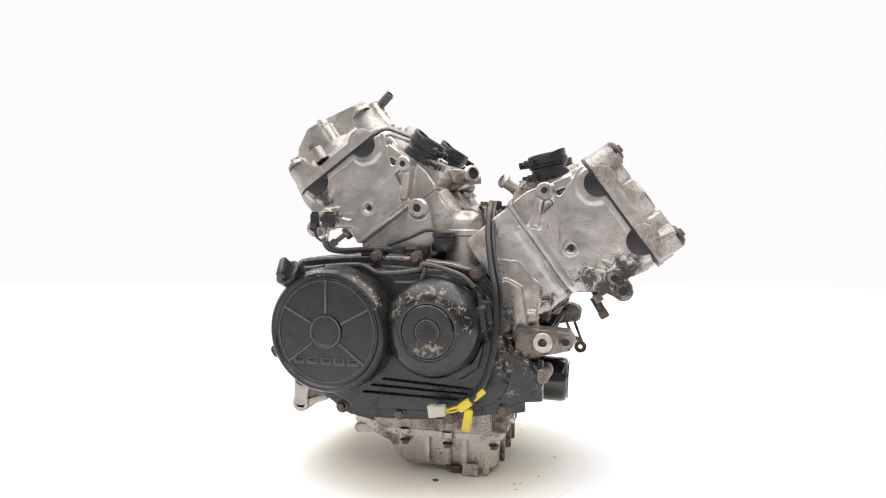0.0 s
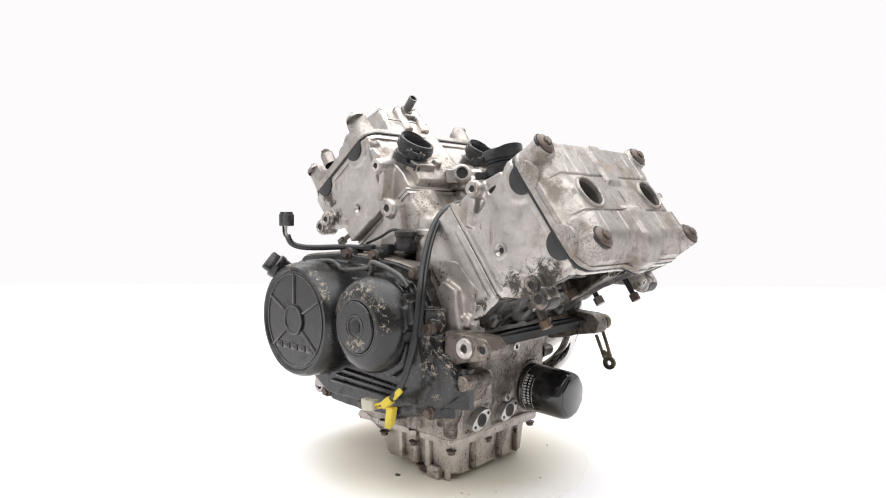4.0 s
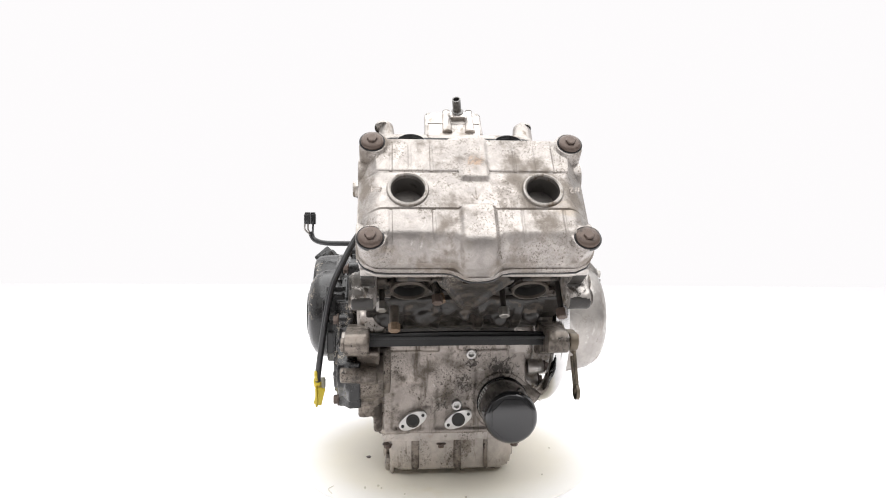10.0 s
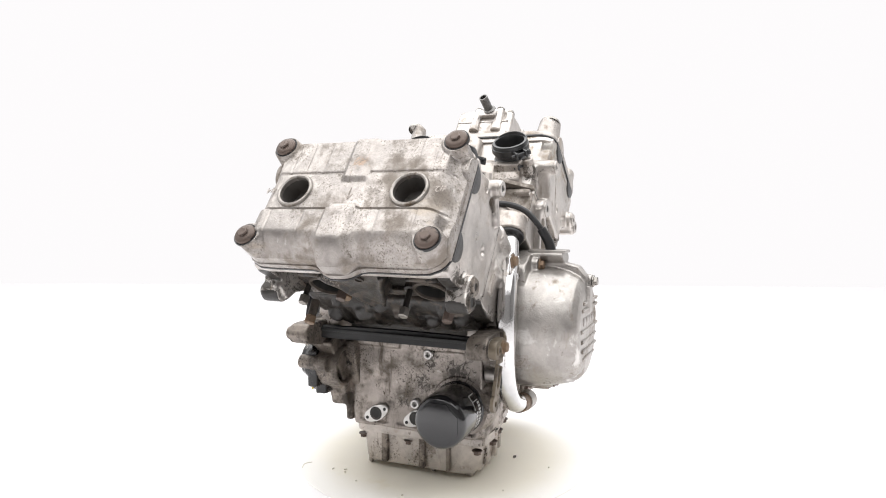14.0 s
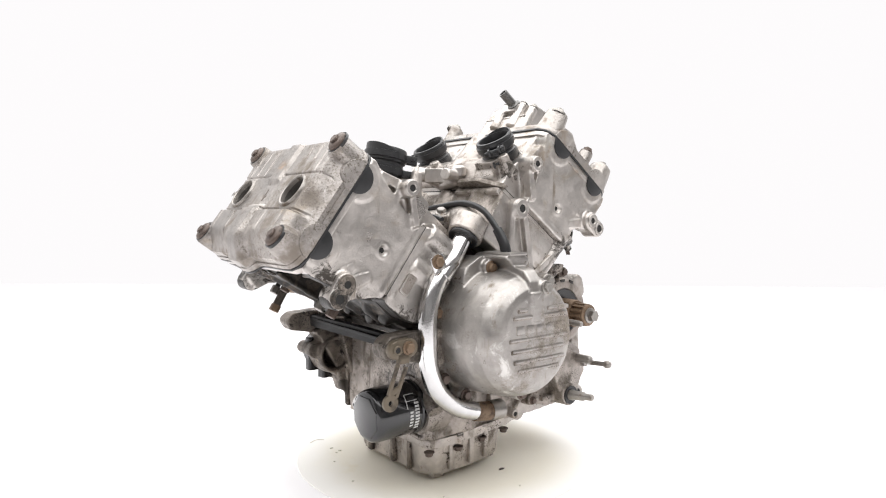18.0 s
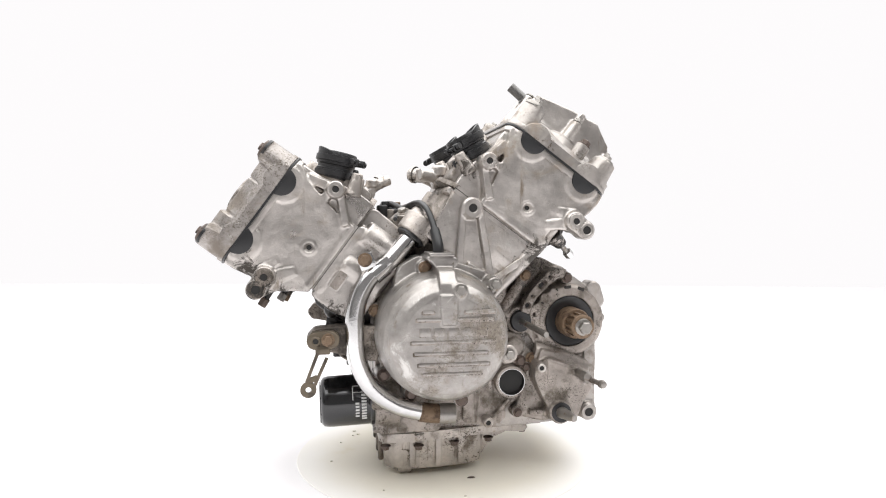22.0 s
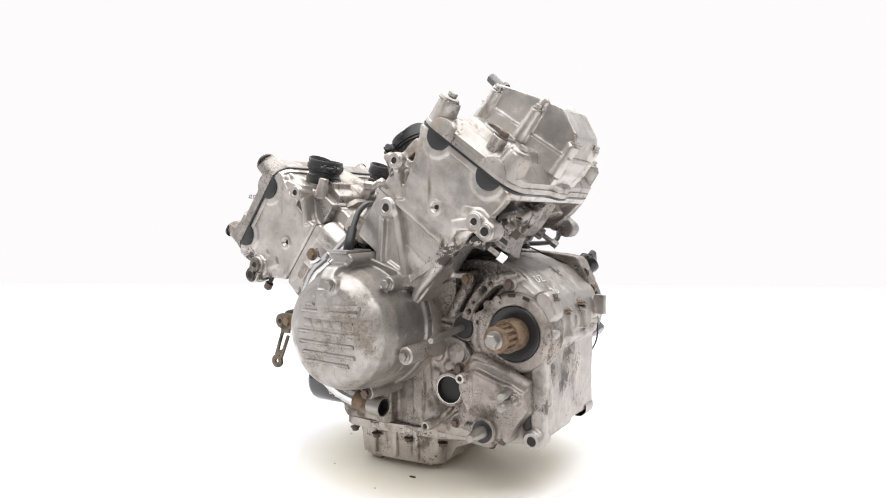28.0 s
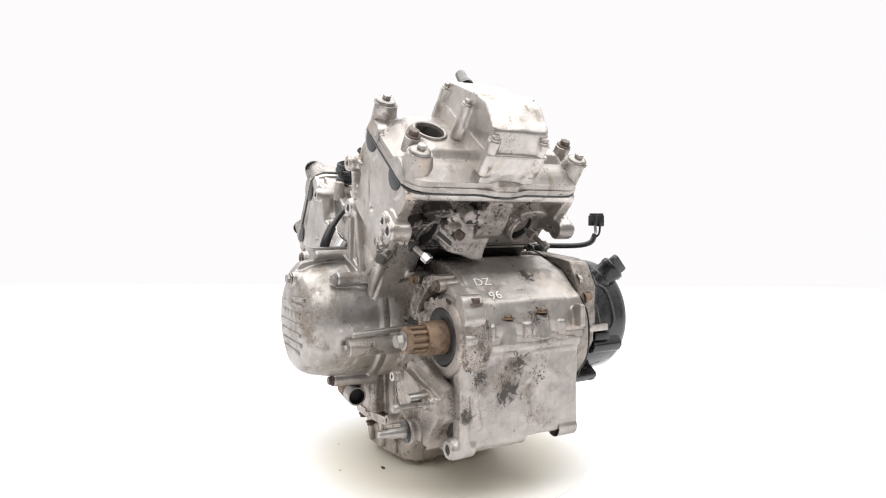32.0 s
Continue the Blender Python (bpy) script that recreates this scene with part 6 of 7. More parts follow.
leg(bm, side, (-0.0540, 0.2170), (-0.0800, 0.2165), 0.0026, 0.0026, 0.06, 0.0920)
leg(bm, side, (-0.0540, 0.2085), (-0.0800, 0.2060), 0.0026, 0.0026, 0.06, 0.0900)
leg(bm, side, (-0.1050, 0.2075), (-0.1250, 0.2080), 0.0060, 0.0060, 0.06, 0.0905)
leg(bm, side, (-0.0990, 0.1980), (-0.1190, 0.1720), 0.0030, 0.0030, 0.06, 0.0920)
leg(bm, side, (-0.1060, 0.2010), (-0.1270, 0.1760), 0.0026, 0.0026, 0.06, 0.0900)
prism(bm, poly([(-0.055, 0.290), (-0.095, 0.2965), (-0.128, 0.2940), (-0.156, 0.281), (-0.180, 0.262), (-0.150, 0.250), (-0.100, 0.215), (-0.055, 0.200)], 0.008), side, 0.05, 0.0690, 0.003)
# slanting oil gallery
tube(bm, [(-0.0640, 0.082, 0.2180), (-0.0820, 0.085, 0.2450), (-0.0985, 0.086, 0.2700)], 0.0078, 16, 4)
bm = cast(bm, 0.0013, 4, 0.0007)
for x, z, r, d_ in ((-0.1310, 0.2695, 0.0036, 0.006), (-0.1063, 0.2430, 0.0034, 0.005), (-0.1185, 0.2570, 0.0050, 0.007), (-0.1225, 0.2610, 0.0050, 0.007), (-0.1000, 0.2305, 0.0052, 0.007)):
    dent(bm, (x, 0.0975, z), (0, 1, 0), r, d_)
flank = part("sprocket_flank", bm, ALU_DIRTY, upper_gearbox, "grimy casting round the sprocket shaft", 80)
for p, r in (((-0.1310, 0.0935, 0.2695), 0.0026), ((-0.1063, 0.0935, 0.2430), 0.0024), ((-0.1200, 0.0925, 0.2585), 0.0036), ((-0.1000, 0.0925, 0.2305), 0.0036)):
    bm = bmesh.new()
    lathe(bm, [(0, 0.0), (r, 0.0), (r, -0.002)], p, (0, 1, 0), 14)
    part("bore", bm, HOLE_SHADE, flank)
bolt(flank, (-0.0960, 0.0940, 0.2720), (0, 1, 0), 0.0058, 0.007, RUST)
bolt(flank, (-0.1560, 0.0940, 0.2680), (0, 1, 0), 0.0056, 0.006, BROWN_BOLT)
# black blocks on the ring, painted for the shade of cast slots
for q in (38, 62, 86, 110):
    an = radians(q)
    bm = bmesh.new()
    box(bm, (SX + 0.0475 * math.cos(an), 0.0912, SZ + 0.0475 * math.sin(an)), (0.0045, 0.0020, 0.010), 0.0008, Matrix.Rotation(-an, 3, "Y"))
    part("pocket_shade", bm, SOOT_AND_SHADE, flank)
ORIGIN = Vector((0.0095, 0.0225, 0.0005))
# clutch push rod
bm = bmesh.new()
lathe(bm, [(0.0148, -0.01), (0.0148, 0.006), (0.0135, 0.008), (0, 0.008)], (-0.1005, 0.066, 0.2085), (0, 1, 0), 28)
rod_seal = part("rod_seal", bm, RUBBER, engine, "black rubber seal round a push rod")
bm = bmesh.new()
lathe(bm, [(0.0040, 0.0), (0.0040, 0.084), (0.0034, 0.086), (0, 0.086)], (-0.1005, 0.072, 0.2085), (-0.08, 1, -0.04), 16)
part("push_rod", bm, STEEL, rod_seal, "bare steel push rod")
# wall between the alternator and the sprocket, with its ribs
bm = bmesh.new()
prism(bm, poly([(-0.055, 0.285), (-0.072, 0.270), (-0.088, 0.225), (-0.110, 0.190), (-0.055, 0.180), (-0.02, 0.180), (-0.02, 0.28)], 0.008), side, 0.02, 0.050)
prism(bm, poly([(-0.060, 0.200), (-0.100, 0.190), (-0.120, 0.160), (-0.125, 0.12), (-0.055, 0.07), (-0.02, 0.07), (-0.02, 0.20)], 0.008), side, 0.03, 0.071)
for x, z, r in ((-0.0620, 0.1700, 0.010), (-0.0800, 0.1560, 0.007), (-0.0600, 0.1420, 0.008), (-0.0920, 0.1735, 0.013), (-0.1130, 0.1570, 0.009), (-0.0980, 0.1540, 0.009)):
    post_solid(bm, (x, 0.0755, z), (0, 1, 0), r, 0.03, 0.002)
leg(bm, side, (-0.0860, 0.1040), (-0.0620, 0.0780), 0.0030, 0.0030, 0.05, 0.0765)
leg(bm, side, (-0.0500, 0.1900), (-0.0600, 0.1000), 0.0026, 0.0026, 0.05, 0.0735)
wall = part("case_wall", cast(bm, 0.0015, 4, 0.0010), ALU_DIRTY, crankcase, "", 80)
bolt(wall, (-0.1015, 0.0660, 0.1730), (0, 1, 0), 0.0064, 0.007, STEEL, "large_bolt")
for x, z, m_ in ((-0.114, 0.158, RUST), (-0.098, 0.155, BROWN_BOLT)):
    bolt(wall, (x, 0.075, z), (0, 1, 0), 0.006, 0.008, m_)
# open water port
p = Vector((-0.0855, 0.079, 0.1270))
bm = bmesh.new()
lathe(bm, [(0.0230, -0.02), (0.0225, 0.0), (0.0215, 0.0022), (0.0184, 0.0022), (0.0176, 0.0), (0.0174, -0.014), (0, -0.014)], p, (0, 1, 0), 40)
port = part("water_port", bm, ALU_DIRTY, engine, "open water port with a dark bore")
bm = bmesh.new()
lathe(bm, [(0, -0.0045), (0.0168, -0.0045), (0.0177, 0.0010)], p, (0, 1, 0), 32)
part("port_bore", bm, HOLE_SHADE, port)
bm = bmesh.new()
lathe(bm, [(0.0184, 0.0018), (0.0184, 0.0028), (0.0178, 0.0028), (0.0178, 0.0005)], p, (0, 1, 0), 36)
part("port_lip", bm, CHROME, port)
# shift mechanism cover
ORIGIN = Vector((0, 0, 0))
bm = bmesh.new()
prism(bm, poly([(-0.1095, 0.1441), (-0.1279, 0.1587), (-0.1584, 0.1440), (-0.1860, 0.1324), (-0.1904, 0.1148), (-0.1737, 0.0973), (-0.1640, 0.0745), (-0.1218, 0.0705), (-0.0821, 0.0805),
                (-0.0880, 0.1060), (-0.0973, 0.1411)], 0.008), side, 0.070, 0.0990, 0.002)
tilted = lambda x, z, y: side(x, z, y + 0.16 * (x + 0.105))
prism(bm, poly([(-0.1025, 0.1545), (-0.1215, 0.1630), (-0.1660, 0.1480), (-0.1870, 0.1385), (-0.1890, 0.1180), (-0.1770, 0.0990), (-0.1650, 0.0780), (-0.1300, 0.0760),
                (-0.1210, 0.0980), (-0.1100, 0.1180), (-0.1020, 0.1360)], 0.005), tilted, 0.085, 0.1240, 0.004, 2)
tube(bm, [(-0.1080, 0.0960, 0.1680), (-0.1400, 0.0980, 0.1600), (-0.1830, 0.0930, 0.1400)], 0.0125, 16, 5)
leg(bm, side, (-0.1000, 0.0850), (-0.1340, 0.0840), 0.0030, 0.0050, 0.080, 0.1080)
prism(bm, poly([(-0.1060, 0.1500), (-0.1140, 0.1740), (-0.1500, 0.1650), (-0.1880, 0.1460), (-0.1860, 0.1250), (-0.1300, 0.1400)], 0.005), tilted, 0.080, 0.1150, 0.004, 2)
leg(bm, tilted, (-0.1230, 0.1615), (-0.1640, 0.1460), 0.0016, 0.0016, 0.100, 0.1270)
post_solid(bm, (-0.1088, 0.1285, 0.1520), (0, 1, 0), 0.0068, 0.04, 0.002)
post_solid(bm, (-0.1385, 0.1270, 0.0900), (0, 1, 0), 0.0165, 0.05, 0.003, 32)
post_solid(bm, (-0.1765, 0.1180, 0.1326), (0, 1, 0), 0.0080, 0.02, 0.004)
for q in (-0.150, -0.1615):
    post_solid(bm, (q, 0.1090, 0.1265), (0, 1, 0), 0.010, 0.02, 0.004)
COVER_BOLTS = ((-0.0850, 0.0850, 0.1020), (-0.1574, 0.0785, 0.1110), (-0.0960, 0.1470, 0.1000))
for x, z, y in COVER_BOLTS:
    post_solid(bm, (x, y, z), (0, 1, 0), 0.0078, 0.03, 0.001)
bm = cast(bm, 0.0014, 5, 0.0009)
shift_cover = part("shift_cover", bm, ALU_DIRTY, engine, "cast aluminium gear shift cover", 80)
for x, z, y in COVER_BOLTS:
    bolt(shift_cover, (x, y, z), (0, 1, 0), 0.0046, 0.005, BROWN_BOLT)
bm = bmesh.new()
boss(bm, (-0.1088, 0.1310, 0.1520), (0, 1, 0), 0.0060, 0.004)
part("dowel_boss", bm, ALU, shift_cover)
hole(shift_cover, (-0.1088, 0.1313, 0.1520), (0, 1, 0), 0.0032, 0.006)
bm = bmesh.new()
lathe(bm, [(0.0134, -0.004), (0.0134, 0.0020), (0.0085, 0.0012), (0, 0.0012)], (-0.1385, 0.1270, 0.0900), (0, 1, 0), 28)
part("shaft_seal", bm, RUBBER, shift_cover)
bm = bmesh.new()
lathe(bm, [(0.0078, 0), (0.0078, 0.006), (0.0068, 0.008), (0.0066, 0.024), (0.0050, 0.0260), (0.0048, 0.037), (0.0040, 0.039), (0, 0.039)], (-0.1385, 0.1265, 0.0900), (-0.10, 1, 0.08), 24)
part("shift_shaft", bm, STEEL, shift_cover, "bare steel shift shaft")
bm = bmesh.new()
lathe(bm, [(0.0062, -0.02), (0.0062, 0.020), (0.0050, 0.023), (0, 0.023)], (-0.1675, 0.1160, 0.1394), (-0.10, 1, 0), 14)
part("spring_pin", bm, STEEL, shift_cover)
bm = bmesh.new()
lathe(bm, [(0.0066, -0.01), (0.0066, 0.006), (0.0036, 0.008), (0.0036, 0.036), (0.0054, 0.039), (0.0058, 0.043), (0.0042, 0.047), (0, 0.048)], (-0.1765, 0.1180, 0.1326), (-0.12, 1, 0.05), 14)
part("linkage_pin", bm, WELL_STEEL, shift_cover, "dark steel linkage pin with a ball end")
ORIGIN = Vector((0.0095, 0.0225, 0.0005))
bm = bmesh.new()
boss(bm, (-0.052, 0.0865, 0.0745), (0, 1, 0), 0.0070, 0.03)
dowel = part("dowel_boss", bm, ALU, wall)
hole(wall, (-0.052, 0.0865, 0.0745), (0, 1, 0), 0.0034, 0.0066)
# black block behind the lower lug, in place of a shaded recess
bm = bmesh.new()
prism(bm, poly([(-0.178, 0.118), (-0.192, 0.13), (-0.196, 0.09), (-0.186, 0.086)], 0.004), side, 0.052, 0.068, 0.002)
part("recess_shade", bm, SOOT_AND_SHADE, lower_gearbox)

ORIGIN = Vector((0, 0, 0))
# tall mounting posts that rise from the case beside the rear bank
for s, y, web in ((1, 0.1515, True), (-1, -0.103, False)):
    bm = bmesh.new()
    x, z = -0.0100, 0.3625
    post_solid(bm, (x, y - s * 0.001, z), (0, s, 0), 0.0140, 0.05, 0.0, 28)
    if web:
        leg(bm, side, (x + 0.0105, z), (x + 0.0185, 0.262), 0.0042, 0.0050, 0.095, y - 0.004)
        leg(bm, side, (x - 0.0100, z), (x - 0.0270, 0.262), 0.0042, 0.0050, 0.095, y - 0.004)
        prism(bm, poly([(x + 0.012, z), (x + 0.018, 0.262), (x - 0.026, 0.262), (x - 0.012, z)], 0.002), side, 0.095, y - 0.0125)
        leg(bm, side, (x + 0.006, 0.290), (x - 0.016, 0.278), 0.0050, 0.0050, 0.095, y - 0.006)
        leg(bm, side, (x - 0.030, 0.272), (x - 0.075, 0.300), 0.0040, 0.0050, 0.095, y - 0.0085)
    else:
        prism(bm, poly([(x + 0.0145, z), (x + 0.026, 0.300), (x - 0.026, 0.300), (x - 0.0145, z)], 0.003), side, -0.06, y + 0.008)
    post = part("mounting_post", cast(bm, 0.0013, 5), ALU, crankcase, "", 80)
    bm = bmesh.new()
    boss(bm, (x, y, z), (0, s, 0), 0.0132, 0.004, 0.0068, 0.003, 28)
    hole(part("machined_face", bm, ALU, post), (x, y, z), (0, s, 0), 0.0054, 0.0120)

# ---------------------------------------------------------------- front of the engine
ORIGIN = Vector((0.0075, 0.0, 0.0025))
bm = bmesh.new()
prism(bm, poly([(0.118, 0.213), (0.135, 0.212), (0.183, 0.2095), (0.193, 0.197), (0.186, 0.185), (0.152, 0.178), (0.132, 0.170), (0.118, 0.180)], 0.006), side, -0.133, -0.104, 0.002)
bm = cast(bm, 0.0014, 5, 0.0012)
mount = part("engine_mount", bm, ALU_OILY, engine, "grimy cast front mounting lug", 80)
bm = bmesh.new()
boss(bm, (0.153, -0.1375, 0.195), (0, -1, 0), 0.0125, 0.02, 0.0052, 0.012, 24)
part("bush", bm, ALU, mount, "clean bare aluminium bush")
bm = bmesh.new()
lathe(bm, [(0, -0.008), (0.0051, -0.008), (0.0052, -0.005)], (0.153, -0.137, 0.195), (0, -1, 0), 18)
part("bore", bm, HOLE_SHADE, mount)
hole(mount, (0.181, -0.135, 0.197), (0, -1, 0), 0.0046, 0.0085, ALU_OILY)
bm = bmesh.new()
prism(bm, poly([(0.095, 0.212), (0.150, 0.213), (0.178, 0.211), (0.188, 0.200), (0.186, 0.186), (0.150, 0.178), (0.10, 0.165)], 0.007), side, 0.112, 0.138, 0.002)
bm = cast(bm, 0.0014, 5, 0.0012)
mount = part("engine_mount", bm, ALU_OILY, engine, "grimy cast front mounting lug", 80)
hole(mount, (0.170, 0.138, 0.196), (0, 1, 0), 0.006, 0.0125, ALU)
# black stay between the mounts
bm = bmesh.new()
pts = [(-0.110, 0.205), (-0.05, 0.2065), (0.02, 0.207), (0.08, 0.206), (0.114, 0.205), (0.114, 0.189), (0.08, 0.190), (0.02, 0.1905), (-0.05, 0.190), (-0.110, 0.189)]
prism(bm, pts, lambda y, z, x: (x - 0.25 * (y - 0.005) ** 2, y, z), 0.150, 0.160, 0.002)
prism(bm, [(0.158, -0.108), (0.163, 0.0), (0.166, 0.118), (0.142, 0.118), (0.138, 0.0), (0.134, -0.108)], plan, 0.1985, 0.2025, 0.001)
part("cross_stay", bm, MATT_BLACK, engine, "black steel stay across the front mounts")
ORIGIN = Vector((0.0000, -0.001, 0.0045))
# slotted strap hanging from the mount
bm = bmesh.new()
u = Vector((0.192 - 0.174, 0.136 - 0.182)).normalized()
L0, L1 = Vector((0.1735, 0.184)), Vector((0.193, 0.1355))
w = Vector((-u.y, u.x))
for off in (-0.0062, 0.0062):
    a0, a1 = L0 + w * off + u * 0.008, L1 + w * off * 0.85 - u * 0.008
    hw_ = w * 0.0021
    prism(bm, [a0 - hw_, a0 + hw_, a1 + hw_, a1 - hw_], side, 0.146, 0.150, 0.0006)
lathe(bm, [(0.0098, 0), (0.0098, 0.004), (0.0035, 0.004), (0.0035, 0)], (L1.x, 0.146, L1.y), (0, 1, 0), 24)
box(bm, (L0.x + 0.002, 0.148, L0.y + 0.002), (0.018, 0.004, 0.016), 0.002)
c_ = L0.lerp(L1, 0.74)
box(bm, (c_.x, 0.148, c_.y), (0.013, 0.004, 0.007), 0.001, Matrix.Rotation(radians(21), 3, "Y"))
lug(bm, side, 0.166, 0.196, 0.184, 0.195, 0.011, 0.140, 0.150)
strap = part("slotted_bracket", bm, TAN, engine, "tan corroded slotted steel bracket")
bolt(strap, (0.169, 0.150, 0.1965), (0, 1, 0), 0.0062, 0.006, RUST)
hole(strap, (0.184, 0.150, 0.195), (0, 1, 0), 0.0034, 0.006, TAN)

ORIGIN = Vector((0, 0, 0))
# oil filter
FB, FD = Vector((0.107, 0.0705, 0.1050)), Vector((1, 0.01, -0.030)).normalized()
bm = bmesh.new()
lathe(bm, [(0.044, -0.03), (0.043, -0.006), (0.0405, 0.0), (0.0385, 0.002), (0, 0.002)], FB, FD, 40)
part("filter_seat", bm, ALU_DIRTY, crankcase)
bm = bmesh.new()
lathe(bm, [(0.0300, 0.001), (0.0345, 0.002), (0.0348, 0.006), (0.0332, 0.008), (0.0336, 0.010), (0.0336, 0.0620), (0.0322, 0.0680), (0.0290, 0.0712), (0.0240, 0.0722), (0, 0.0722)], FB, FD, 56)
oil_filter = part("oil_filter", bm, FILTER, engine, "gloss black spin-on oil filter with white print")
bm = bmesh.new()
pts = [(0.0275 * math.cos(radians(45 * k + 22.5)), 0.0275 * math.sin(radians(45 * k + 22.5))) for k in range(14)][:8]
m_ = axes(FB, FD)
prism(bm, pts, lambda x, y, z: m_ @ Vector((x, y, z)), 0.070, 0.0735, 0.0012)
part("filter_end", bm, FILTER, oil_filter)
# the print on it, as plain bars round the barrel
PRINT = mat("white_print", (0.62, 0.62, 0.60), 0.5)
def print_bar(h0, h1, q0, q1):
    bm = bmesh.new()
    r = 0.03385
    n = max(2, int(abs(q1 - q0) / 5))
    prev = None
    for k in range(n + 1):
        q = radians(q0 + (q1 - q0) * k / n)
        cur = [bm.verts.new(m_ @ Vector((r * math.cos(q), r * math.sin(q), h))) for h in (h0, h1)]
        if prev:
            bm.faces.new((prev[0], cur[0], cur[1], prev[1]))
        prev = cur
    part("print_bar", bm, PRINT, oil_filter)
AX = m_.to_3x3()
left_q = math.degrees(math.atan2(AX.col[1].dot(Vector((0, 1, 0))), AX.col[0].dot(Vector((0, 1, 0)))))
up_q = math.degrees(math.atan2(AX.col[1].dot(Vector((0, 0, 1))), AX.col[0].dot(Vector((0, 0, 1)))))
turn = 1 if (up_q - left_q) % 360 < 180 else -1
for k in range(9):
    q = left_q + turn * (-34 + 7.0 * k)
    print_bar(0.013, 0.0195, q, q + turn * 4.6)
for k in range(5):
    q = left_q + turn * (-26 + 7.5 * k)
    print_bar(0.0225, 0.0275, q, q + turn * 4.4)
print_bar(0.030, 0.0312, left_q + turn * 14, left_q + turn * 46)
print_bar(0.016, 0.0302, left_q + turn * 45, left_q + turn * 47)
print_bar(0.014, 0.030, left_q + turn * 30, left_q + turn * 31.5)
for k in range(11):
    q = left_q + 180 + turn * (-46 + 7.0 * k)
    print_bar(0.012, 0.0165, q, q + turn * 4.8)
    print_bar(0.019, 0.0225, q, q + turn * 4.0)
print_bar(0.010, 0.0108, left_q + 90, left_q + 260)
print_bar(0.026, 0.0268, left_q + 180 - 40, left_q + 180 + 40)

ORIGIN = Vector((0.0045, 0.002, 0.0015))
# two clean flange faces low on the case, each with a bore and two screw holes
for y, z in ((-0.051, 0.082), (0.009, 0.0825)):
    tilt = radians(28)
    c, s = math.cos(tilt), math.sin(tilt)
    pts = []
    for q in range(0, 360, 12):
        r = 0.0106 + 0.0096 * abs(math.cos(radians(q))) ** 5
        u_, w_ = r * math.cos(radians(q)), r * math.sin(radians(q))
        pts.append((y + u_ * c - w_ * s, z + u_ * s + w_ * c))
    bm = bmesh.new()
    prism(bm, pts, front, 0.098, 0.112, 0.0008)
    flange = part("port_flange", bm, ALU_CLEAN, crankcase, "clean machined diamond-shaped port flange")
    bm = bmesh.new()
    lathe(bm, [(0.0090, 0.0), (0.0090, 0.0006), (0.0070, 0.0009), (0.0060, 0.0006)], (0.112, y, z), (1, 0, 0), 24)
    part("bore_rim", bm, DARK_STEEL, flange)
    bm = bmesh.new()
    lathe(bm, [(0, 0.0004), (0.0064, 0.0004)], (0.112, y, z), (1, 0, 0), 24)
    part("bore", bm, HOLE_SHADE, flange)
    for k in (-1, 1):
        bm = bmesh.new()
        lathe(bm, [(0, 0.0005), (0.0022, 0.0005), (0.0024, -0.001)], (0.112, y + k * 0.0150 * c, z + k * 0.0150 * s), (1, 0, 0), 12)
        part("screw_hole", bm, HOLE_SHADE, flange)
for y, z in ((0.007, 0.101), (0.026, 0.169)):
    bm = bmesh.new()
    boss(bm, (0.1115, y, z), (1, 0, 0), 0.0068, 0.012, 0.003, 0.006, 16)
    dow = part("dowel_boss", bm, ALU_CLEAN, crankcase)
# corner of the case beside the black cover
bm = bmesh.new()
box(bm, (0.083, -0.1130, 0.1500), (0.062, 0.013, 0.108), 0.004, None, 3)
box(bm, (0.078, -0.0980, 0.1500), (0.030, 0.030, 0.100), 0.004, None, 3)
box(bm, (0.098, -0.097, 0.10), (0.02, 0.012, 0.07), 0.004)
prism(bm, poly([(0.095, 0.085), (0.112, 0.088), (0.124, 0.125), (0.150, 0.172), (0.160, 0.182), (0.120, 0.200), (0.095, 0.200)], 0.006), side, -0.122, -0.094)
part("case_corner", cast(bm, 0.0017, 5, 0.0015), ALU_OILY, crankcase, "", 80)
# stub of pipe by the filter
bm = bmesh.new()
tube(bm, [(0.09, 0.075, 0.125), (0.098, 0.098, 0.118), (0.10, 0.115, 0.105)], 0.010, 14)
part("oil_stub", bm, ALU_DIRTY, crankcase)
# brass-coloured plugs and studs that stand out of the sooty space under the head
for p, d, m2 in (((0.225, -0.076, 0.230), (0.5, 0, -0.85), RUST), ((0.225, -0.026, 0.262), (0.5, 0.2, -0.85), RUST), ((0.150, -0.05, 0.228), (1, 0, 0.2), DARK_STEEL), ((0.150, 0.04, 0.228), (1, 0, 0.2), DARK_STEEL)):
    bm = bmesh.new()
    lathe(bm, [(0.0055, -0.02), (0.0055, 0.0), (0, 0.0)], p, d, 12)
    stud = part("stud", bm, BAKED, crankcase)
    bolt(stud, p, d, 0.0068, 0.010, m2, "nut", washer=False)
# oily skirt between the barrels and the case
bm = bmesh.new()
prism(bm, poly([(0.102, 0.202), (0.138, 0.212), (0.172, 0.236), (0.186, 0.250), (0.176, 0.264), (0.13, 0.245), (0.10, 0.245)], 0.005), side, -0.098, 0.108, 0.002)
for y in (-0.070, -0.025, 0.030, 0.075):
    prism(bm, poly([(0.12, 0.203), (0.148, 0.211), (0.180, 0.236), (0.184, 0.246), (0.14, 0.232)], 0.004), side, y - 0.005, y + 0.005)
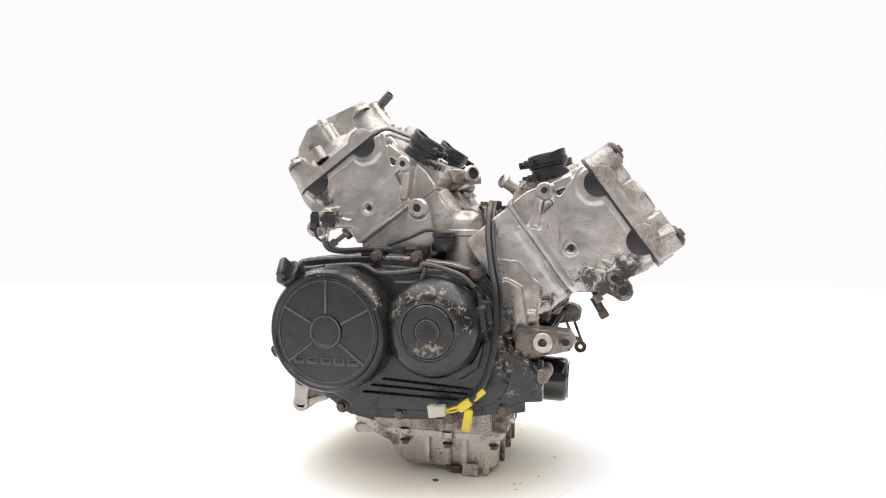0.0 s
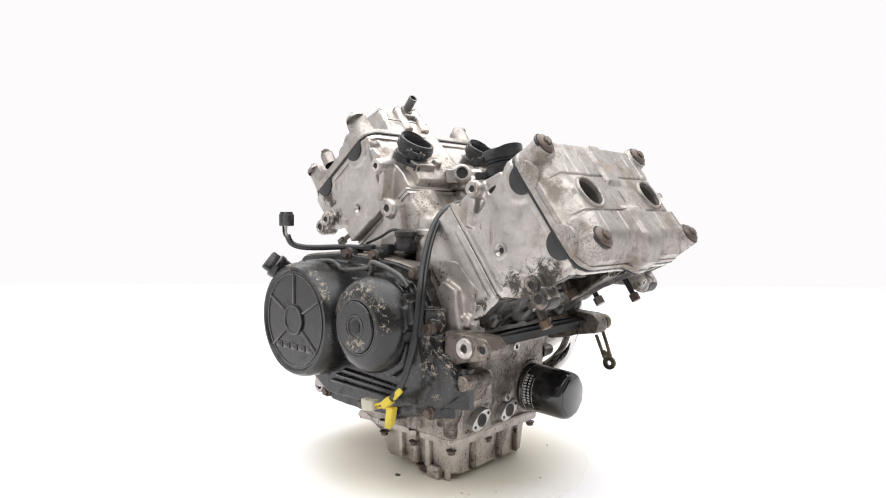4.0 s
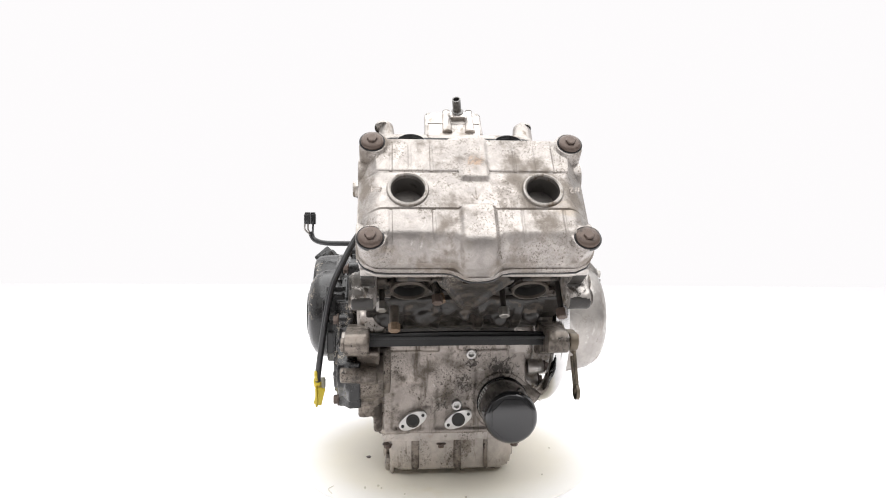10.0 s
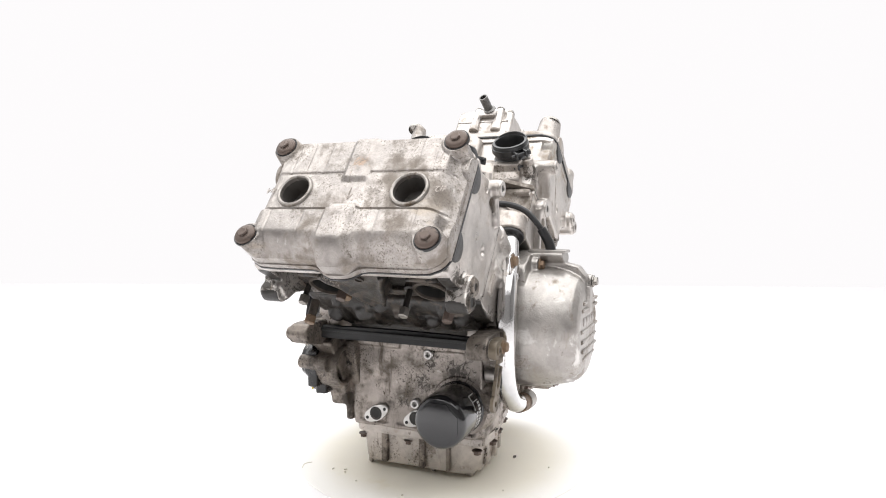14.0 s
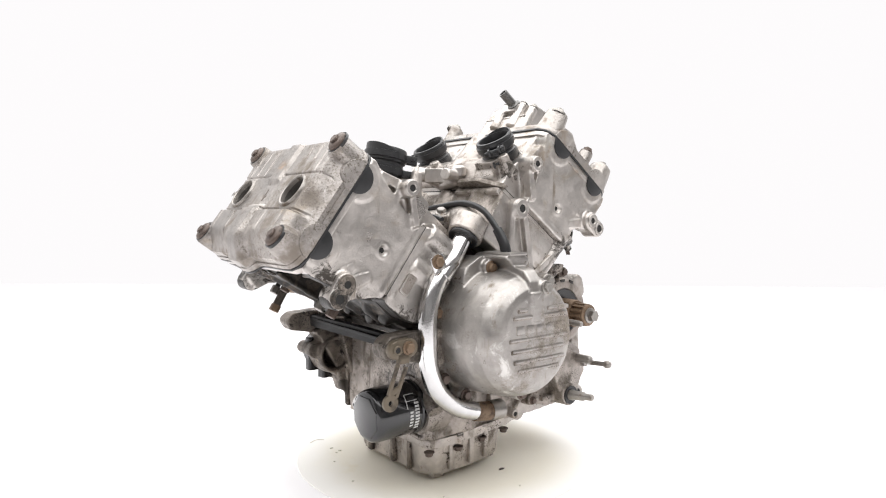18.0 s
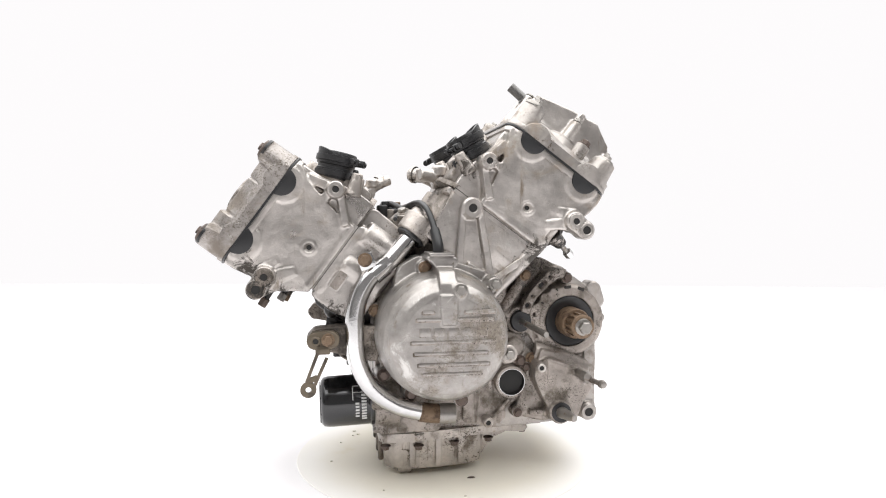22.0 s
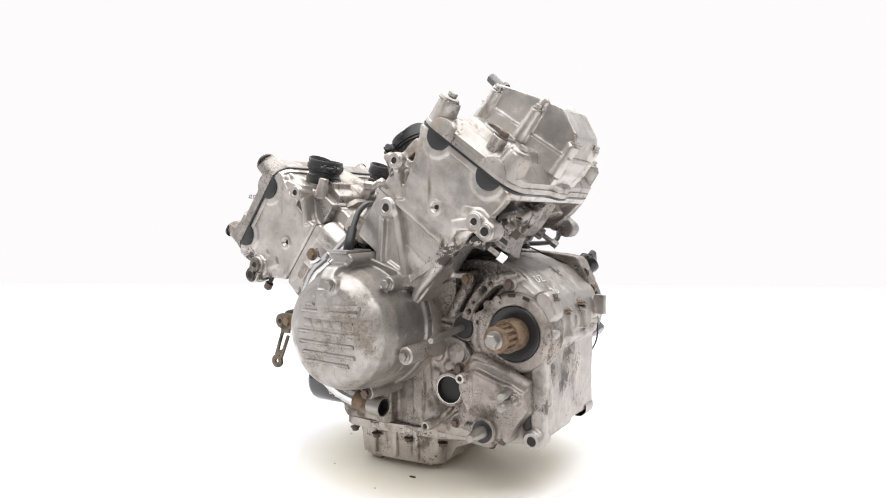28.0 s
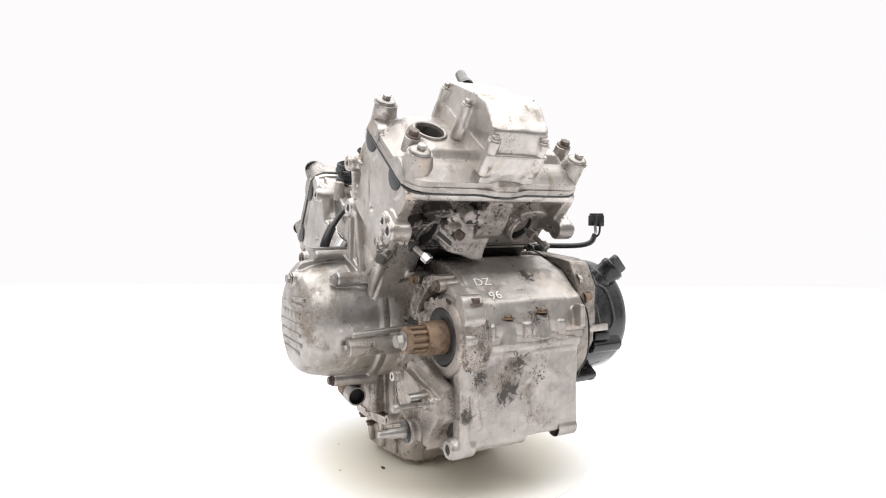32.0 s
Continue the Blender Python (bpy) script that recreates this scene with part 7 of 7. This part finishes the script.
for x, y, z, r in ((0.168, -0.036, 0.227, 0.014), (0.172, -0.010, 0.238, 0.011), (0.166, 0.012, 0.228, 0.008), (0.160, 0.055, 0.222, 0.010), (0.158, -0.085, 0.220, 0.012), (0.164, 0.095, 0.226, 0.009)):
    lathe(bm, [(0, -0.016), (r * 1.3, -0.016), (r, -0.002), (r * 0.7, 0.003), (0, 0.004)], (x, y, z), (1, 0.2, -0.5), 14)
skirt = part("barrel_skirt", cast(bm, 0.0017, 4, 0.0026), SOOT_AND_SHADE, crankcase, "oil-soaked casting under the front cylinders", 80)
split_faces(skirt, BAKED, lambda c, n: noise.noise(c * 55) + 0.6 * noise.noise(c * 150) > 0.33)

ORIGIN = Vector((0.004, 0.001, -0.0045))
# ---------------------------------------------------------------- the valley between the banks
bm = bmesh.new()
lathe(bm, [(0.0285, -0.078), (0.0265, -0.028), (0.0285, -0.026), (0.0285, -0.020), (0.0255, -0.018), (0.0250, -0.006), (0.0200, 0.002), (0.010, 0.0065), (0, 0.007)], (0.043, -0.066, 0.3575), (0, 0, 1), 32)
thermostat = part("thermostat_housing", bm, ALU, engine, "cast aluminium thermostat housing")
bm = bmesh.new()
box(bm, (0.074, -0.012, 0.352), (0.022, 0.06, 0.028), 0.004)
box(bm, (0.02, -0.01, 0.345), (0.05, 0.10, 0.03), 0.008)
tube(bm, [(0.045, -0.045, 0.352), (0.05, -0.01, 0.358), (0.05, 0.04, 0.352), (0.03, 0.07, 0.352)], 0.016, 18)
part("water_rail", bm, ALU_DIRTY, thermostat)
bm = bmesh.new()
box(bm, (0.080, -0.03, 0.372), (0.012, 0.020, 0.012), 0.002)
box(bm, (0.088, 0.01, 0.362), (0.014, 0.026, 0.020), 0.003)
part("sensor", bm, RUBBER, thermostat)
bolt(thermostat, (0.062, -0.03, 0.370), (0, 0, 1), 0.0055, 0.007, RUST)
bolt(thermostat, (0.026, -0.02, 0.362), (0, 0, 1), 0.0055, 0.007, BROWN_BOLT)
# water outlets of the two heads
bm = bmesh.new()
tube(bm, [(-0.02, 0.02, 0.392), (0.008, 0.012, 0.405), (0.026, 0.002, 0.414), (0.043, -0.014, 0.4175)], 0.0105, 18, 6, hollow=0.0022)
lathe(bm, [(0.0125, -0.004), (0.0128, 0.0), (0.0105, 0.003)], (0.040, -0.011, 0.417), (0.7, -0.66, 0.1), 20)
outlet = part("water_outlet", bm, ALU, engine, "cast aluminium water outlet with an open end")
bm = bmesh.new()
lathe(bm, [(0, -0.003), (0.0084, -0.003), (0.0086, 0.0)], (0.043, -0.014, 0.4175), (0.7, -0.66, 0.1), 18)
part("bore", bm, HOLE_SHADE, outlet)
bm = bmesh.new()
tube(bm, [(-0.03, 0.045, 0.398), (0.0, 0.05, 0.404), (0.022, 0.052, 0.412), (0.040, 0.056, 0.414)], 0.0085, 16, 6)
tube(bm, [(0.008, 0.012, 0.403), (0.012, 0.03, 0.404), (0.014, 0.052, 0.408)], 0.009, 14)
lathe(bm, [(0, -0.006), (0.011, -0.006), (0.011, 0.006), (0.006, 0.009), (0, 0.009)], (0.012, 0.052, 0.418), (0, 0, 1), 16)
box(bm, (0.0180, 0.0060, 0.4140), (0.026, 0.036, 0.020), 0.0, Matrix.Rotation(radians(-43), 3, "Z"))
box(bm, (-0.004, 0.016, 0.400), (0.040, 0.030, 0.020), 0.0, Matrix.Rotation(radians(-25), 3, "Y"))
part("outlet_branch", cast(bm, 0.0012, 4, 0.0006), ALU, outlet, "", 80)
bm = bmesh.new()
tube(bm, [(0.128, 0.0, 0.380), (0.112, -0.008, 0.388), (0.100, -0.015, 0.398), (0.085, -0.024, 0.409)], 0.0085, 18, 6, hollow=0.002)
lathe(bm, [(0.0105, -0.004), (0.0108, 0.0), (0.0085, 0.003)], (0.088, -0.022, 0.407), (-0.6, -0.4, 0.5), 18)
outlet = part("water_outlet", bm, ALU, engine, "cast aluminium water outlet with an open end")
bm = bmesh.new()
lathe(bm, [(0, -0.003), (0.0066, -0.003), (0.0068, 0.0)], (0.085, -0.024, 0.409), (-0.6, -0.4, 0.5), 18)
part("bore", bm, HOLE_SHADE, outlet)
bm = bmesh.new()
tube(bm, [(0.128, 0.045, 0.380), (0.110, 0.04, 0.390), (0.095, 0.036, 0.400), (0.080, 0.033, 0.407)], 0.0075, 16, 6)
tube(bm, [(0.11, -0.01, 0.386), (0.108, 0.02, 0.386), (0.108, 0.045, 0.388)], 0.0085, 14)
lathe(bm, [(0, -0.004), (0.009, -0.004), (0.009, 0.005), (0.005, 0.008), (0, 0.008)], (0.104, 0.04, 0.400), (0, 0, 1), 16)
box(bm, (0.114, -0.004, 0.389), (0.024, 0.026, 0.018), 0.0, Matrix.Rotation(radians(35), 3, "Y"))
part("outlet_branch", cast(bm, 0.0012, 4, 0.0006), ALU, outlet, "", 80)

ORIGIN = Vector((0.014, 0.012, -0.003))
# thin black cord looped round the back of the gearbox
bm = bmesh.new()
tube(bm, [(-0.095, -0.085, 0.318), (-0.13, -0.108, 0.300), (-0.172, -0.1065, 0.2820), (-0.2005, -0.112, 0.2530), (-0.210, -0.119, 0.2250), (-0.213, -0.117, 0.180), (-0.200, -0.113, 0.15), (-0.188, -0.116, 0.131)], 0.0012, 6, 8)
cord = part("cord", bm, RUBBER, engine, "thin black cord")
bm = bmesh.new()
tube(bm, [(-0.2105, 0.012, 0.214), (-0.2115, 0.003, 0.210), (-0.2105, 0.004, 0.190), (-0.208, 0.006, 0.182)], 0.0007, 6)
tube(bm, [(-0.211, -0.033, 0.200), (-0.213, -0.045, 0.210), (-0.211, -0.066, 0.2125)], 0.0007, 6)
part("loose_thread", bm, RUBBER, cord)

ORIGIN = Vector((0, 0, 0))
# ---------------------------------------------------------------- specks on the turntable, which turn with it
for x, y, r, k in ((0.019, -0.110, 0.0035, 0), (0.122, -0.094, 0.002, 1), (0.127, -0.111, 0.0018, 2), (0.165, 0.016, 0.0016, 0), (0.150, -0.06, 0.0012, 1), (-0.020, 0.106, 0.0035, 2), (0.10, 0.128, 0.0012, 0),
                   (0.13, -0.09, 0.0014, 1), (0.0, 0.162, 0.0014, 0)):
    bm = bmesh.new()
    n = 7
    pts = [(x + r * (1.6 if j % 2 else 1.0) * math.cos(j * 2 * math.pi / n + k), y + r * (0.6 + 0.4 * (j % 3) / 2) * math.sin(j * 2 * math.pi / n + k)) for j in range(n)]
    prism(bm, pts, plan, 0.0, 0.0012)
    part("speck", bm, BROWN_BOLT if r > 0.0025 else SMUDGE, turntable)
for p0, p1, p2 in (((0.118, -0.152), (0.128, -0.158), (0.142, -0.152)),):
    bm = bmesh.new()
    tube(bm, [(*p0, 0.0002), (*p1, 0.0003), (*p2, 0.0002)], 0.0005, 5, 4)
    part("scratch", bm, SMUDGE, turntable)


# ---------------------------------------------------------------- what moves
def motions():
    rows = [(float(i), pose(0, 0, 0, 0, 0, -d)) for i, d in enumerate(TURN)]
    walk(engine, rows)
    walk(turntable, rows)


motions()
